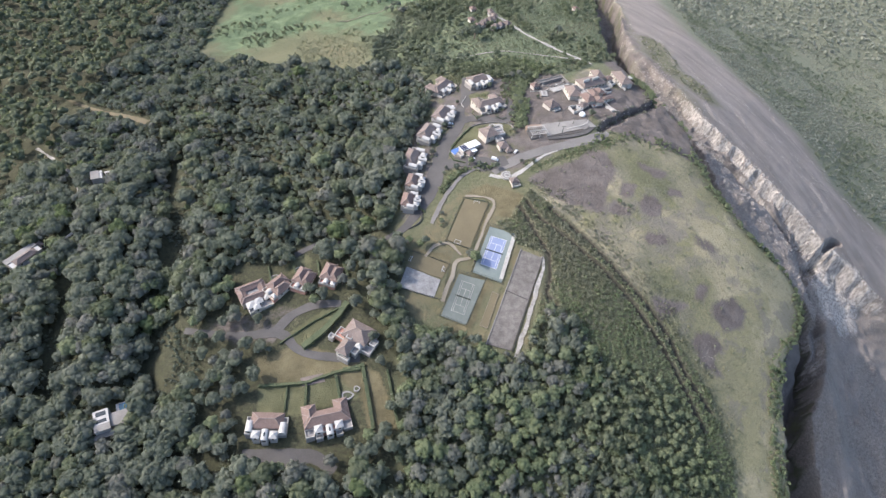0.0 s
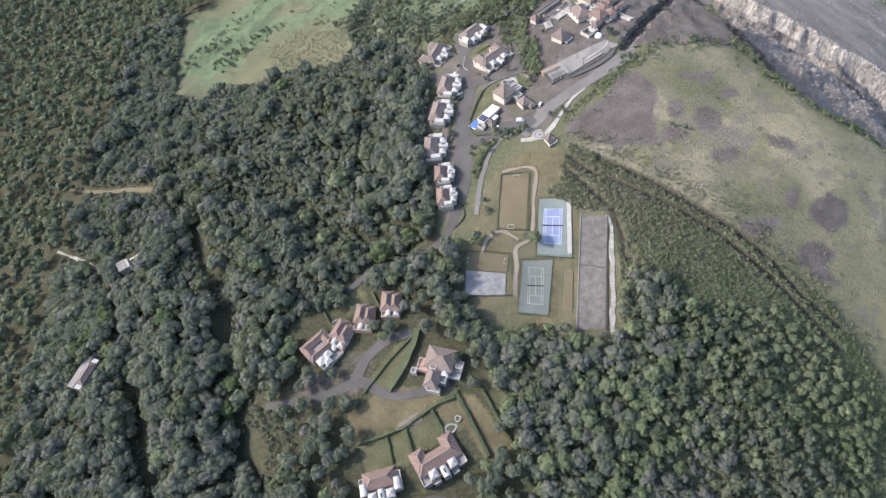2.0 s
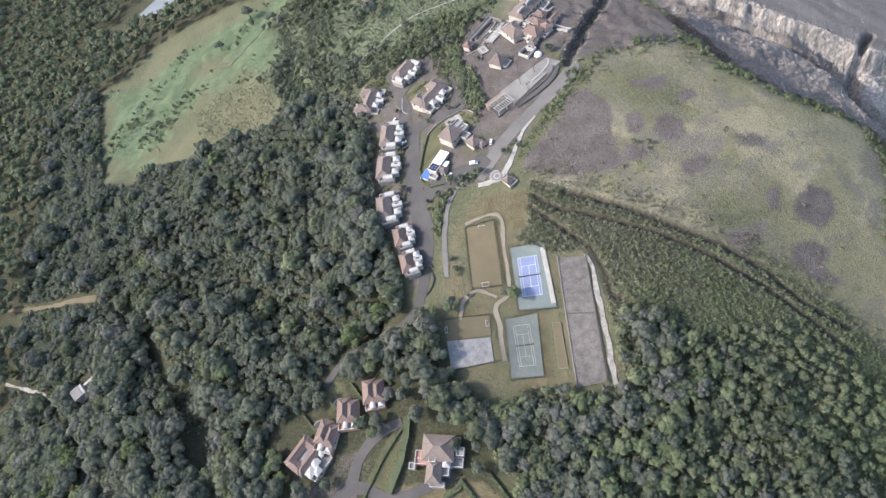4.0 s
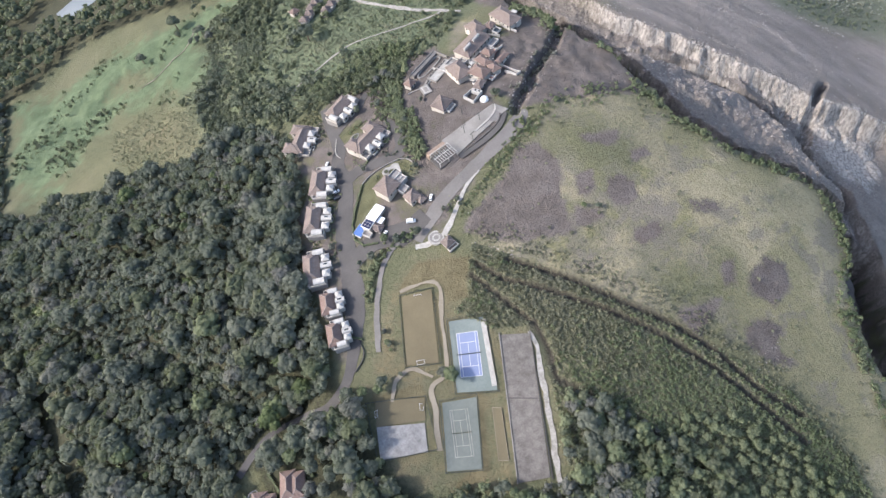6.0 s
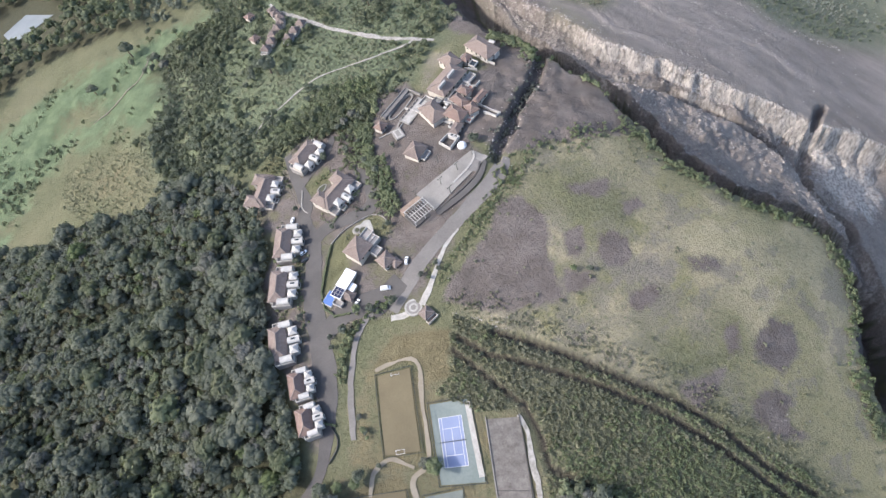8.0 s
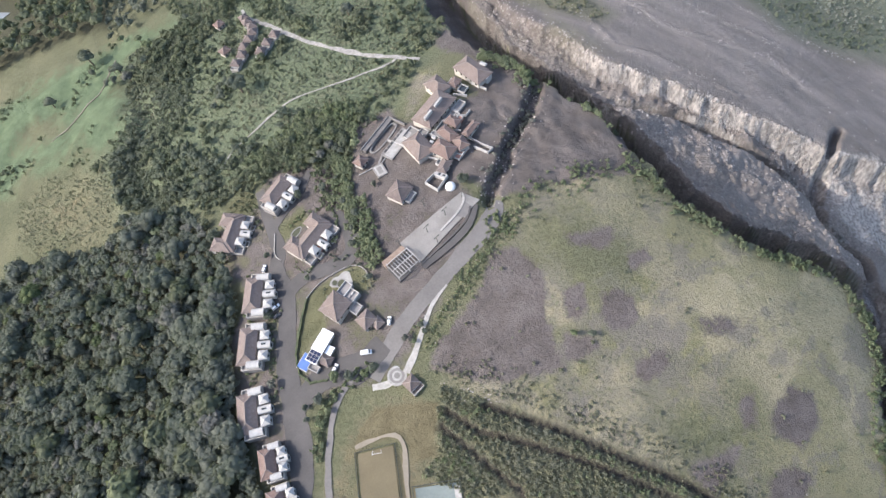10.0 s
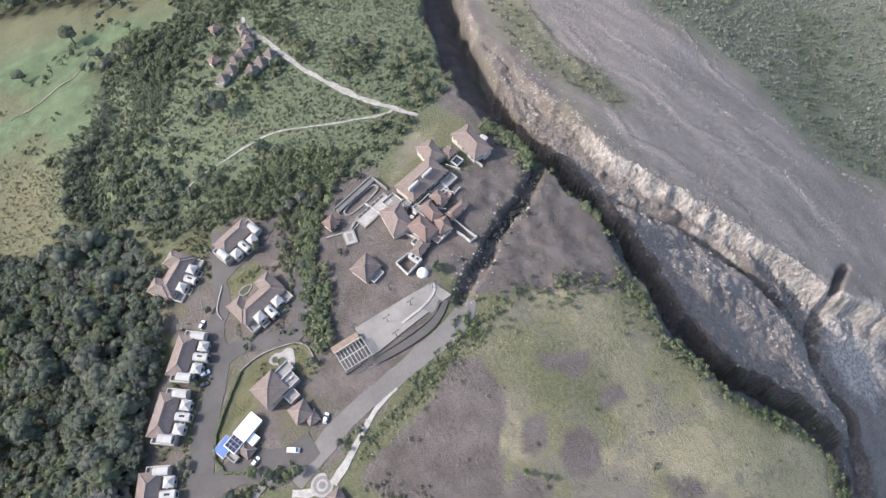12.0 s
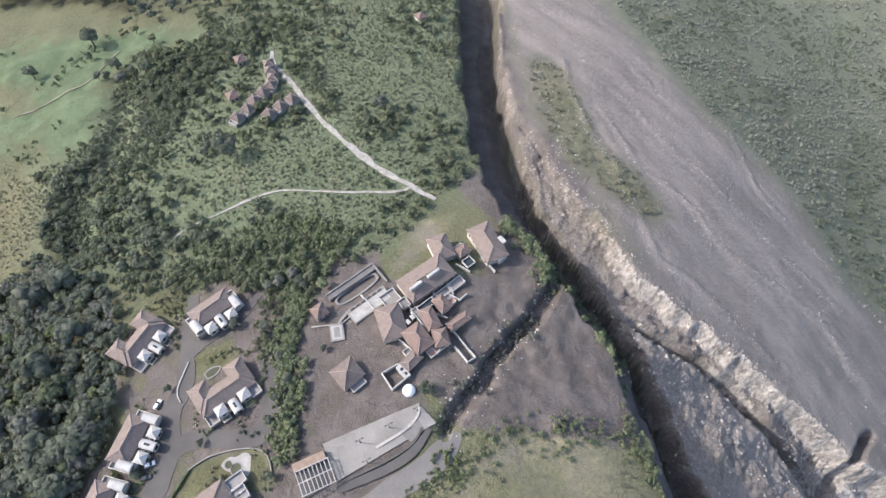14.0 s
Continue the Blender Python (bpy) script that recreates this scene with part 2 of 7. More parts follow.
GOLF = [(-268, 668), (-251, 652), (-213, 643), (-188, 647), (-155, 655), (-99, 640), (-62, 634), (-4, 622), (10, 602), (-19, 599), (-48, 596), (-57, 563), (-54, 520), (-75, 499), (-100, 506), (-118, 518), (-153, 534), (-182, 523), (-197, 500), (-207, 474), (-228, 470), (-256, 484), (-266, 540), (-272, 600)]
# the gorge: middle line and half width
GORGE = [(215, 760, 18), (207, 640, 16), (188, 548, 13), (182, 500, 13), (179, 455, 14), (185, 412, 13), (196, 386, 12), (208, 355, 12), (218, 328, 11),
         (221, 297, 11), (222, 266, 11), (236, 241, 11), (256, 223, 11), (277, 208, 13), (290, 187, 16), (288, 165, 17), (272, 140, 17), (257, 119, 18), (251, 95, 18), (248, 60, 18), (244, -60, 18), (234, -300, 18)]
CLIFF = [(230, 760), (211, 613), (200, 531), (200, 495), (206, 454), (214, 427), (236, 371), (254, 350), (276, 332), (294, 312), (317, 294), (338, 266), (364, 256), (394, 240), (440, 215), (520, 150), (600, 0), (640, -300)]
RUNNEL = [(232, 346, 2.5), (249, 334, 3), (266, 328, 3.5), (279, 313, 4), (291, 296, 4), (302, 278, 4.5), (314, 265, 5), (319, 250, 5), (313, 231, 6), (322, 205, 7), (310, 175, 7), (290, 150, 8)]
SIDEGULLY = [(364, 282, 3), (348, 268, 4), (330, 252, 5)]
ASHGULLY = [(190, 376, 3), (184, 366, 4), (172, 348, 4.5), (158, 337, 4.5), (141, 322.5, 4), (127, 309, 3.2), (121, 302, 2.5)]


LEVEES = [[(306, 550), (317, 522), (350, 508), (364, 487), (364, 440), (377, 411), (398, 386), (413, 364), (444, 335)], [(249, 551), (244, 506), (247, 447), (251, 421), (252, 380), (272, 363), (292, 339), (308, 323)], [(262, 502), (266, 447), (293, 420), (304, 390), (342, 365), (364, 345), (374, 309)], [(280, 520), (300, 470), (328, 430), (350, 395), (385, 355)]]
FURROWS = [[(58, 221), (66, 207), (84, 192), (106, 171), (125, 150), (142, 126), (157, 99), (168, 78)], [(53, 216), (62, 196), (70, 180), (71, 165), (68, 150), (76, 140), (88, 126), (100, 108), (112, 86)], [(74, 215), (99, 190), (118, 168), (134, 151), (148, 131), (159, 108), (174, 89)]]
# wooded gullies and spurs of the western slope: line, depth, half width
GULLIES = [([(-64, 202), (-101, 222), (-128, 259), (-151, 288), (-181, 304)], 11, 13), ([(-240, 330), (-225, 289), (-211, 254), (-190, 210), (-181, 180), (-185, 140), (-178, 90)], 10, 14), ([(-256, 200), (-253, 149), (-243, 118), (-232, 70)], 9, 12),
           ([(-250, 372), (-226, 362), (-185, 356), (-154, 352), (-123, 352), (-94, 342)], 10, 11), ([(-442, 449), (-358, 438), (-309, 465), (-262, 480)], -10, 22), ([(-226, 338), (-185, 332), (-150, 328), (-115, 322)], -5, 12),
           ([(-52, 575), (-44, 520), (-58, 470), (-50, 430)], 5, 9)]
CLIFF_AT = [(x, y, d) for (x, y), d in zip(CLIFF, np.cumsum([0.0] + [math.dist(p, q) for p, q in zip(CLIFF[:-1], CLIFF[1:])]))]


def ground_z(x, y):
    x, y = np.asarray(x, float), np.asarray(y, float)
    z = hill(x, y)
    xx, yy = x + 3.0 * wobble(x, y, 20, 1.0), y + 3.0 * wobble(x, y, 20, 6.0)
    d, side, w = along(xx, yy, GORGE)
    dc, sc, run = along(xx, yy, CLIFF_AT)
    beyond = (side < 0) & (d > w * 0.2)
    ledge = np.clip((d - w) / 5, 0, 1) * beyond
    # the lahar cliff: a lip, a fluted wall cut by clefts, and the talus under it
    flute = 1.7 * np.abs(value_noise(run, dc * 0.4, 9.0, 41.0)) + 1.3 * np.abs(value_noise(run, dc * 0.5, 3.4, 42.0)) + 3.0 * value_noise(run, run * 0, 30.0, 43.0)
    cleft = 4.0 * np.clip(np.abs(value_noise(run, run * 0, 37.0, 44.0)) * -9 + 0.5, 0, 1)
    cut = np.where(sc > 0, dc, -dc) - 1.5 + flute + cleft
    low = np.interp(cut, [-4.0, -2.4, -1.2, 2.2, 3.4, 14.0], [0.0, 0.05, 0.14, 0.74, 0.82, 1.0])
    z = z - (16.0 + 9.0 * np.clip((x - 300) / 25, 0, 1)) * np.interp(y, [370, 480], [1.0, 0.4]) * beyond * np.clip(d / w, 0, 1) * low
    bed = cut > 3.0
    z = z + ledge * np.where(bed, 2.6 * wobble(x, y, 34, 4.0) + 1.6 * wobble(x, y, 12, 9.0) + 1.5 * np.abs(wobble(x, y, 5.0, 10.0)) + 0.7 * wobble(x, y, 2.4, 11.0), 1.3 * wobble(x, y, 70, 3.0) + 0.35 * wobble(x, y, 9, 5.0))
    near = np.clip(1.3 - np.abs(cut - 2.0) / 5.0, 0, 1) * beyond
    z = z + near * (1.1 * wobble(x, y, 6, 21.0) + 0.9 * wobble(x, y, 2.6, 22.0))
    z = z - (25.0 + 8.0 * np.clip((200 - y) / 50, 0, 1)) * np.clip((w - d + 1.6 * wobble(x, y, 6, 26.0)) / 3.6 + 0.5, 0, 1)
    d2, _, w2 = along(xx, yy, RUNNEL)
    z = z - 13.0 * np.clip((w2 - d2) / 2.5 + 0.4, 0, 1)
    d2, _, w2 = along(xx, yy, SIDEGULLY)
    z = z - 9.0 * np.clip((w2 - d2) / 3 + 0.3, 0, 1)
    d3, _, w3 = along(xx, yy, ASHGULLY)
    z = z - 5.5 * np.clip((w3 - d3) / 2.2 + 0.5, 0, 1)
    for k, line in enumerate(LEVEES):
        dl = along(xx, yy, line)[0]
        z = z + 0.7 * np.exp(-(dl / 2.0) ** 2) * np.clip(0.6 + wobble(x, y, 24, 15.0 + k), 0, 1.6) - 0.25 * np.exp(-((dl - 5) / 2.5) ** 2)
    dt = np.minimum.reduce([along(x, y, f)[0] for f in FURROWS])
    z = z - 2.4 * np.exp(-(dt / 1.4) ** 2)
    for line, depth, half in GULLIES:
        z = z - depth * np.exp(-(along(xx, yy, line)[0] / half) ** 2)
    turf = edge(x, y, GOLF, 60)
    z = z + turf * (4.0 * wobble((x - y) * 0.8, (x + y) * 0.45, 42, 51.0) + 1.7 * wobble(x, y, 17, 52.0))
    fan = np.exp(-(((x - 160) / 42) ** 2 + ((y - 335) / 48) ** 2) ** 2) * (~beyond) * np.clip((d - w) / 8, 0, 1)
    z = z + fan * (1.7 * wobble(x * 1.0 + y * 0.5, (y - x * 0.5) * 0.45, 12, 31.0) + 0.8 * wobble(x, y, 6, 32.0))
    flat = (~beyond) & (d > w + 6)
    return z + flat * 0.25 * wobble(x, y, 14, 7.0)


# ---------------------------------------------------------------- areas of the plan
MESA = [(59, 233), (76, 213), (104, 181), (135, 146), (171, 100), (183, 60), (190, -60), (228, -60), (232, 60), (236, 118), (262, 150), (270, 190), (262, 204), (238, 214), (219, 236), (206, 262), (207, 286), (196, 296), (160, 300), (128, 294), (100, 275), (74, 262)]
ASH = [(163, 440), (172, 425), (183, 378), (200, 345), (208, 312), (205, 285), (180, 290), (158, 297), (130, 300), (119, 320), (96, 318), (75, 319), (61, 330), (65, 353), (76, 376), (84, 393), (103, 391), (108, 374), (112, 372), (150, 372), (165, 398), (150, 430)]
# bare ash patches on the grassy flat: outline and how bare they are
PATCHES = [([(109, 277), (121, 273), (127, 261), (123, 247), (117, 235), (112, 213), (84, 220), (67, 233), (60, 240), (69, 250), (85, 256), (99, 264)], 1.0), ([(145, 235), (153, 234), (158, 227), (156, 219), (149, 215), (141, 218), (139, 226)], 0.98), ([(130, 244), (140, 243), (137, 233), (131, 228), (124, 231)], 0.9),
           ([(145, 271), (156, 265), (170, 263), (166, 254), (156, 252), (144, 262)], 0.8), ([(167, 247), (178, 247), (177, 239), (165, 236), (163, 241)], 0.82), ([(120, 226), (130, 221), (133, 214), (117, 210), (115, 218)], 0.84), ([(143, 202), (159, 202), (157, 193), (141, 190), (135, 196)], 0.84),
           ([(176, 170), (186, 169), (177, 155), (167, 155)], 0.8), ([(181, 156), (200, 167), (212, 157), (206, 144), (190, 138), (182, 147)], 0.78), ([(137, 156), (155, 154), (165, 153), (155, 143), (143, 139), (139, 146)], 0.8), ([(168, 137), (183, 138), (191, 129), (182, 121), (188, 108), (173, 113), (162, 126)], 0.8), ([(176, 208), (190, 206), (201, 198), (190, 190), (176, 196)], 0.66)]
PALEBANK = [(336, 258), (350, 268), (378, 262), (398, 236), (380, 214), (352, 200), (338, 212), (332, 232)]
MOUND = [(-159, 517), (-129, 519), (-82, 490), (-75, 452), (-83, 424), (-107, 424), (-136, 440), (-158, 478)]
WOODLAND = [(-345, -80), (-20, -80), (-22, 40), (-26, 100), (-18, 130), (-30, 180), (-37, 212), (-37, 240), (-34, 290), (-23, 325), (-20, 345), (-22, 385), (-38, 411), (-72, 430), (-84, 412), (-131, 437), (-162, 442), (-206, 466), (-239, 468), (-262, 484), (-272, 540), (-278, 610), (-275, 668), (-345, 690)]
FARWOOD = [(-720, -100), (-345, -100), (-345, 690), (-262, 670), (-190, 712), (-100, 685), (-60, 660), (-50, 900), (100, 900), (60, 1100), (-720, 1150)]
WESTSCRUB = [(-46, 600), (0, 585), (-6, 508), (-29, 462), (-26, 413), (-42, 414), (-72, 434), (-77, 490), (-58, 520), (-56, 568)]
SCRUB = [(-25, 400), (20, 395), (60, 380), (80, 378), (105, 390), (130, 415), (165, 440), (172, 480), (178, 540), (195, 620), (200, 700), (110, 720), (20, 640), (-60, 560), (-90, 500), (-70, 440)]
HOTELLAWN = [(107, 376), (113, 388), (121, 402), (131, 411), (146, 410), (140, 397), (128, 389), (117, 379)]
GARDENS = [(-135, 40), (-20, 40), (-25, 95), (-30, 120), (-60, 175), (-140, 170), (-150, 120)]
SPORT = [(-30, 140), (-5, 120), (30, 108), (60, 112), (72, 178), (55, 232), (45, 245), (15, 245), (-8, 215), (-25, 190)]
VILLAS = [(-36, 205), (-10, 205), (0, 250), (45, 240), (120, 300), (118, 325), (70, 332), (60, 375), (35, 395), (-25, 375), (-22, 340), (-36, 290)]
RIVERVEG = [(313, 760), (313, 646), (320, 598), (333, 553), (350, 508), (371, 473), (392, 445), (398, 407), (401, 372), (435, 345), (480, 325), (600, 260), (900, 100), (1500, 0), (1500, 1500), (400, 1500)]
ISLET = [(222, 545), (235, 553), (246, 535), (245, 461), (264, 439), (272, 410), (258, 405), (233, 428), (219, 450), (212, 490)]
YARD = [(-155, 128), (-128, 108), (-100, 110), (-92, 128), (-88, 140), (-100, 142), (-118, 134), (-136, 136)]
YARD2 = [(13, 340), (13, 326), (27, 311), (50, 308), (56, 330), (50, 344), (44, 326), (26, 322)]
BROWN = [[(12, 228), (29, 238), (58, 226), (50, 204), (36, 208), (34, 220)], [(-112, 103), (-84, 112), (-48, 102), (-34, 92), (-21, 62), (-34, 56), (-48, 84), (-62, 92), (-84, 87), (-104, 88)], [(22, 164), (32, 160), (20, 126), (0, 124), (0, 130), (14, 130)], [(-22, 184), (6, 178), (4, 170), (-22, 178)]]
GREEN = [[(-105, 86), (-89, 87), (-78, 88), (-62, 93), (-47, 98), (-44, 80), (-60, 76), (-76, 70), (-104, 70)], [(-97, 117), (-74, 136), (-62, 132), (-82, 110)], [(-106, 174), (-90, 178), (-86, 166), (-102, 162)], [(4, 269), (3, 277), (10, 290), (19, 302), (27, 305), (36, 306), (49, 304), (51, 297), (49, 291), (40, 295), (24, 292), (21, 285), (13, 283), (8, 277)], [(-24, 327), (-12, 334), (-13, 318), (-24, 310)], [(-8, 388), (10, 390), (13, 376), (0, 376)], [(17, 351), (34, 355), (33, 346), (18, 343)], [(-44, 219), (-33, 222), (-33, 206), (-42, 206)], [(-40, 250), (-32, 250), (-33, 226), (-40, 226)]]


# ---------------------------------------------------------------- mesh helpers
def mesh_of(name, verts, faces, material, smooth=False):
    me = bpy.data.meshes.new(name)
    me.from_pydata([tuple(v) for v in verts], [], faces)
    me.materials.append(material)
    if smooth:
        me.shade_smooth()
    me.update()
    return me


def part(name, bm, material, parent, label=""):
    """One bmesh as one mesh object under a thing or a part."""
    me = bpy.data.meshes.new(name)
    bm.to_mesh(me)
    bm.free()
    me.materials.append(material)
    ob = new(name, me)
    ob.parent = parent
    if label:
        tagged(ob, label)
    return ob


def thing(name, m, label, category, group=""):
    ob = new(name)
    ob.matrix_world = m
    ob.empty_display_size = 1.0
    return tagged(ob, label, category, group)


def box_bm(x0, y0, z0, x1, y1, z1, bevel=0.0, bm=None):
    own = bm is None
    bm = bmesh.new() if own else bm
    made = bmesh.ops.create_cube(bm, size=1.0, matrix=Matrix.Translation(((x0 + x1) / 2, (y0 + y1) / 2, (z0 + z1) / 2)) @ Matrix.Diagonal((x1 - x0, y1 - y0, z1 - z0, 1)))
    if bevel:
        es = list({e for v in made["verts"] for e in v.link_edges})
        bmesh.ops.bevel(bm, geom=es, offset=bevel, segments=1, affect="EDGES")
    return bm


def structure(name, me, label, category="ground"):
    return tagged(new(name, me), label, category, kind="structure")


def quad_sheet(name, corners, lift, material, label="", parent=None, thick=0.35, steps=10, category="ground"):
    """A slab laid on the ground within four corners, with a turned-down edge."""
    (a, b, c, d), n = corners, steps
    pts = []
    for i in range(n + 1):
        for j in range(n + 1):
            u, v = i / n, j / n
            pts.append([(1 - u) * ((1 - v) * a[k] + v * b[k]) + u * ((1 - v) * d[k] + v * c[k]) for k in (0, 1)])
    p = np.array(pts)
    z = ground_z(p[:, 0], p[:, 1]) + lift
    verts = [(x, y, h) for (x, y), h in zip(p, z)]
    faces = [(i * (n + 1) + j, i * (n + 1) + j + 1, (i + 1) * (n + 1) + j + 1, (i + 1) * (n + 1) + j) for i in range(n) for j in range(n)]
    rim = [j for j in range(n + 1)] + [i * (n + 1) + n for i in range(1, n + 1)] + [n * (n + 1) + j for j in range(n - 1, -1, -1)] + [i * (n + 1) for i in range(n - 1, 0, -1)]
    base = len(verts)
    verts += [(verts[i][0], verts[i][1], verts[i][2] - thick) for i in rim]
    m = len(rim)
    faces += [(rim[i], base + i, base + (i + 1) % m, rim[(i + 1) % m]) for i in range(m)]
    me = mesh_of(name, verts, faces, material)
    bm = bmesh.new()
    bm.from_mesh(me)
    bmesh.ops.recalc_face_normals(bm, faces=bm.faces)
    if sum(f.normal.z for f in bm.faces) < 0:
        bmesh.ops.reverse_faces(bm, faces=bm.faces)
    bm.to_mesh(me)
    bm.free()
    if parent is not None:
        ob = new(name, me)
        ob.parent = parent
        return ob
    return structure(name, me, label, category)


def smooth_line(line, step):
    """Points every few metres on a curve through the given ones."""
    out, n = [], len(line)
    for i in range(n - 1):
        p0, p1, p2, p3 = line[max(i - 1, 0)], line[i], line[i + 1], line[min(i + 2, n - 1)]
        k = max(int(math.dist(p1[:2], p2[:2]) / step), 1)
        for s in range(k):
            u = s / k
            out.append([0.5 * (2 * p1[a] + (p2[a] - p0[a]) * u + (2 * p0[a] - 5 * p1[a] + 4 * p2[a] - p3[a]) * u * u + (3 * p1[a] - p0[a] - 3 * p2[a] + p3[a]) * u ** 3) for a in range(len(p1))])
    out.append(list(line[-1]))
    return np.array(out, float)


def strip(name, line, width, lift, material, label, category="road", step=3.0, thick=0.3, rough=0.0, parent=None):
    """A road, path or kerb along a line; each point may carry its own width."""
    p = smooth_line(line, step)
    t = np.gradient(p[:, :2], axis=0)
    t /= np.linalg.norm(t, axis=1)[:, None] + 1e-9
    side = np.stack([-t[:, 1], t[:, 0]], 1)
    w = (p[:, 2] if p.shape[1] > 2 else np.full(len(p), width)) / 2
    k = np.arange(len(p))
    wl, wr = (w * (1 + rough * (1.1 * wobble(p[:, 0], p[:, 1], 9, s) + 0.5 * wobble(p[:, 0], p[:, 1], 3, s + 4))) for s in (40.0, 50.0))
    rows = []
    for f in (-1.0, -0.5, 0.0, 0.5, 1.0):
        q = p[:, :2] + side * (np.where(f < 0, wl, wr) * f)[:, None]
        rows.append(np.column_stack([q, ground_z(q[:, 0], q[:, 1]) + lift]))
    verts, faces, n = [], [], len(p)
    low0, low1 = rows[0] - [0, 0, thick], rows[-1] - [0, 0, thick]
    for r in [low0] + rows + [low1]:
        verts += [tuple(v) for v in r]
    for a in range(6):
        for i in range(n - 1):
            faces.append((a * n + i, a * n + i + 1, (a + 1) * n + i + 1, (a + 1) * n + i)[::-1])
    me = mesh_of(name, verts, faces, material)
    if parent is not None:
        ob = new(name, me)
        ob.parent = parent
        return ob
    return structure(name, me, label, category)


# ---------------------------------------------------------------- the ground, one sheet
def spaced(*runs):
    out = []
    for a, b, s in runs:
        out += list(np.arange(a, b - 1e-6, s))
    return np.array(out + [runs[-1][1]])


gx = spaced((-4000, -1200, 280), (-1200, -500, 35), (-500, -300, 8), (-300, -150, 4.5), (-150, 130, 2.6), (130, 190, 1.8), (190, 350, 1.0), (350, 400, 2.0), (400, 700, 12), (700, 1200, 40), (1200, 4000, 280))
gy = spaced((-2000, -200, 200), (-200, 20, 12), (20, 110, 2.8), (110, 210, 2.0), (210, 440, 1.15), (440, 600, 2.6), (600, 800, 5), (800, 1300, 35), (1300, 4500, 320))
GX, GY = np.meshgrid(gx, gy)
fx, fy = GX.ravel(), GY.ravel()
fz = ground_z(fx, fy)
nx, ny = len(gx), len(gy)
ids = np.arange(nx * ny).reshape(ny, nx)
quads = np.stack([ids[:-1, :-1], ids[:-1, 1:], ids[1:, 1:], ids[1:, :-1]], -1).reshape(-1, 4)


def gz(x, y):
    """The height of the ground sheet at one place."""
    i, j = int(np.searchsorted(gx, x)) - 1, int(np.searchsorted(gy, y)) - 1
    u, v = (x - gx[i]) / (gx[i + 1] - gx[i]), (y - gy[j]) / (gy[j + 1] - gy[j])
    k = j * nx + i
    return float((fz[k] * (1 - u) + fz[k + 1] * u) * (1 - v) + (fz[k + nx] * (1 - u) + fz[k + nx + 1] * u) * v)


def ground_mesh():
    me = bpy.data.meshes.new("ground")
    me.vertices.add(len(fx))
    me.vertices.foreach_set("co", np.column_stack([fx, fy, fz]).ravel())
    me.loops.add(quads.size)
    me.loops.foreach_set("vertex_index", quads.ravel())
    me.polygons.add(len(quads))
    me.polygons.foreach_set("loop_start", np.arange(len(quads)) * 4)
    me.polygons.foreach_set("loop_total", np.full(len(quads), 4))
    me.update(calc_edges=True)
    me.validate()
    me.shade_smooth()
    return me


d_g, s_g, w_g = along(fx, fy, GORGE)
d_c, s_c, _ = along(fx, fy, CLIFF)
over = (s_g < 0) & (d_g > w_g)
veg = edge(fx, fy, RIVERVEG, 14)
isl = edge(fx, fy, ISLET, 8)
river = np.clip(over * (1 - veg * 0.72) * (1 - isl), 0, 1)
slope = np.zeros(len(fx))
gxx = np.gradient(fz.reshape(ny, nx), gx, axis=1).ravel()
gyy = np.gradient(fz.reshape(ny, nx), gy, axis=0).ravel()
slope = np.hypot(gxx, gyy)
ash = np.maximum.reduce([edge(fx, fy, ASH, 7)] + [edge(fx, fy, q, 4.5) * k for q, k in PATCHES] + [np.clip(1.3 - d_g / (w_g + 3), 0, 1)]) * (1 - over)
upper_bank = over * np.clip(1.5 - d_c / 12, 0, 1) * np.clip((fy - 365) / 50, 0, 1) * np.clip(0.75 + 0.5 * wobble(fx, fy, 18, 37.0), 0, 1)
river = river * (1 - upper_bank)
ash = np.maximum(ash, upper_bank)
ash = np.maximum(ash, np.maximum.reduce([edge(fx, fy, VILLAS, 8) * np.where(fx + 0.3 * (fy - 300) > 52, 0.72, 0.58), edge(fx, fy, YARD, 6) * 0.5, edge(fx, fy, YARD2, 3) * 0.9]))
mesa = edge(fx, fy, MESA, 8) * (1 - over)
mesa = mesa * np.clip(0.75 + 0.5 * wobble(fx, fy, 60, 5.0), 0, 1)
golf = edge(fx, fy, GOLF, 30) * np.clip(0.85 + 0.5 * wobble(fx, fy, 60, 14.0), 0.3, 1)
dry = np.maximum.reduce([edge(fx, fy, SPORT, 8) * 0.42, veg * 0.22, edge(fx, fy, GARDENS, 10) * 0.2, isl * 0.5, mesa, edge(fx, fy, HOTELLAWN, 4) * 0.8])
rock = np.clip((slope - 0.42) / 0.45, 0, 1) * over * np.clip(1.6 - d_c / 5.5, 0, 1)
rock = np.maximum(rock, edge(fx, fy, PALEBANK, 12) * 0.8 * over)
rock = np.maximum(rock, np.clip((slope - 0.8) / 0.7, 0, 1) * np.clip(1.5 - along(fx, fy, RUNNEL)[0] / 9, 0, 1) * over * 0.6)
rock = rock * np.clip(1.2 - np.maximum(fx - 370, 0) / 40, 0.25, 1) * np.clip(1.0 + 0.6 * wobble(fx, fy, 40, 12.0), 0.55, 1) * np.clip(1.0 - (fy - 340) / 100, 0.3, 1)
brown = np.maximum.reduce([edge(fx, fy, q, 4) for q in BROWN] + [edge(fx, fy, MOUND, 40) * 0.5, edge(fx, fy, SPORT, 8) * 0.5])
green = np.maximum.reduce([edge(fx, fy, q, 3) for q in GREEN])
ash = ash * (1 - green) * (1 - brown)
THICKET = [(54, 112), (64, 145), (70, 168), (68, 179), (52, 184), (36, 203), (46, 206), (54, 222), (60, 232), (80, 212), (108, 180), (140, 144), (174, 100), (186, 60), (188, -40), (100, -40), (90, 60), (80, 100)]
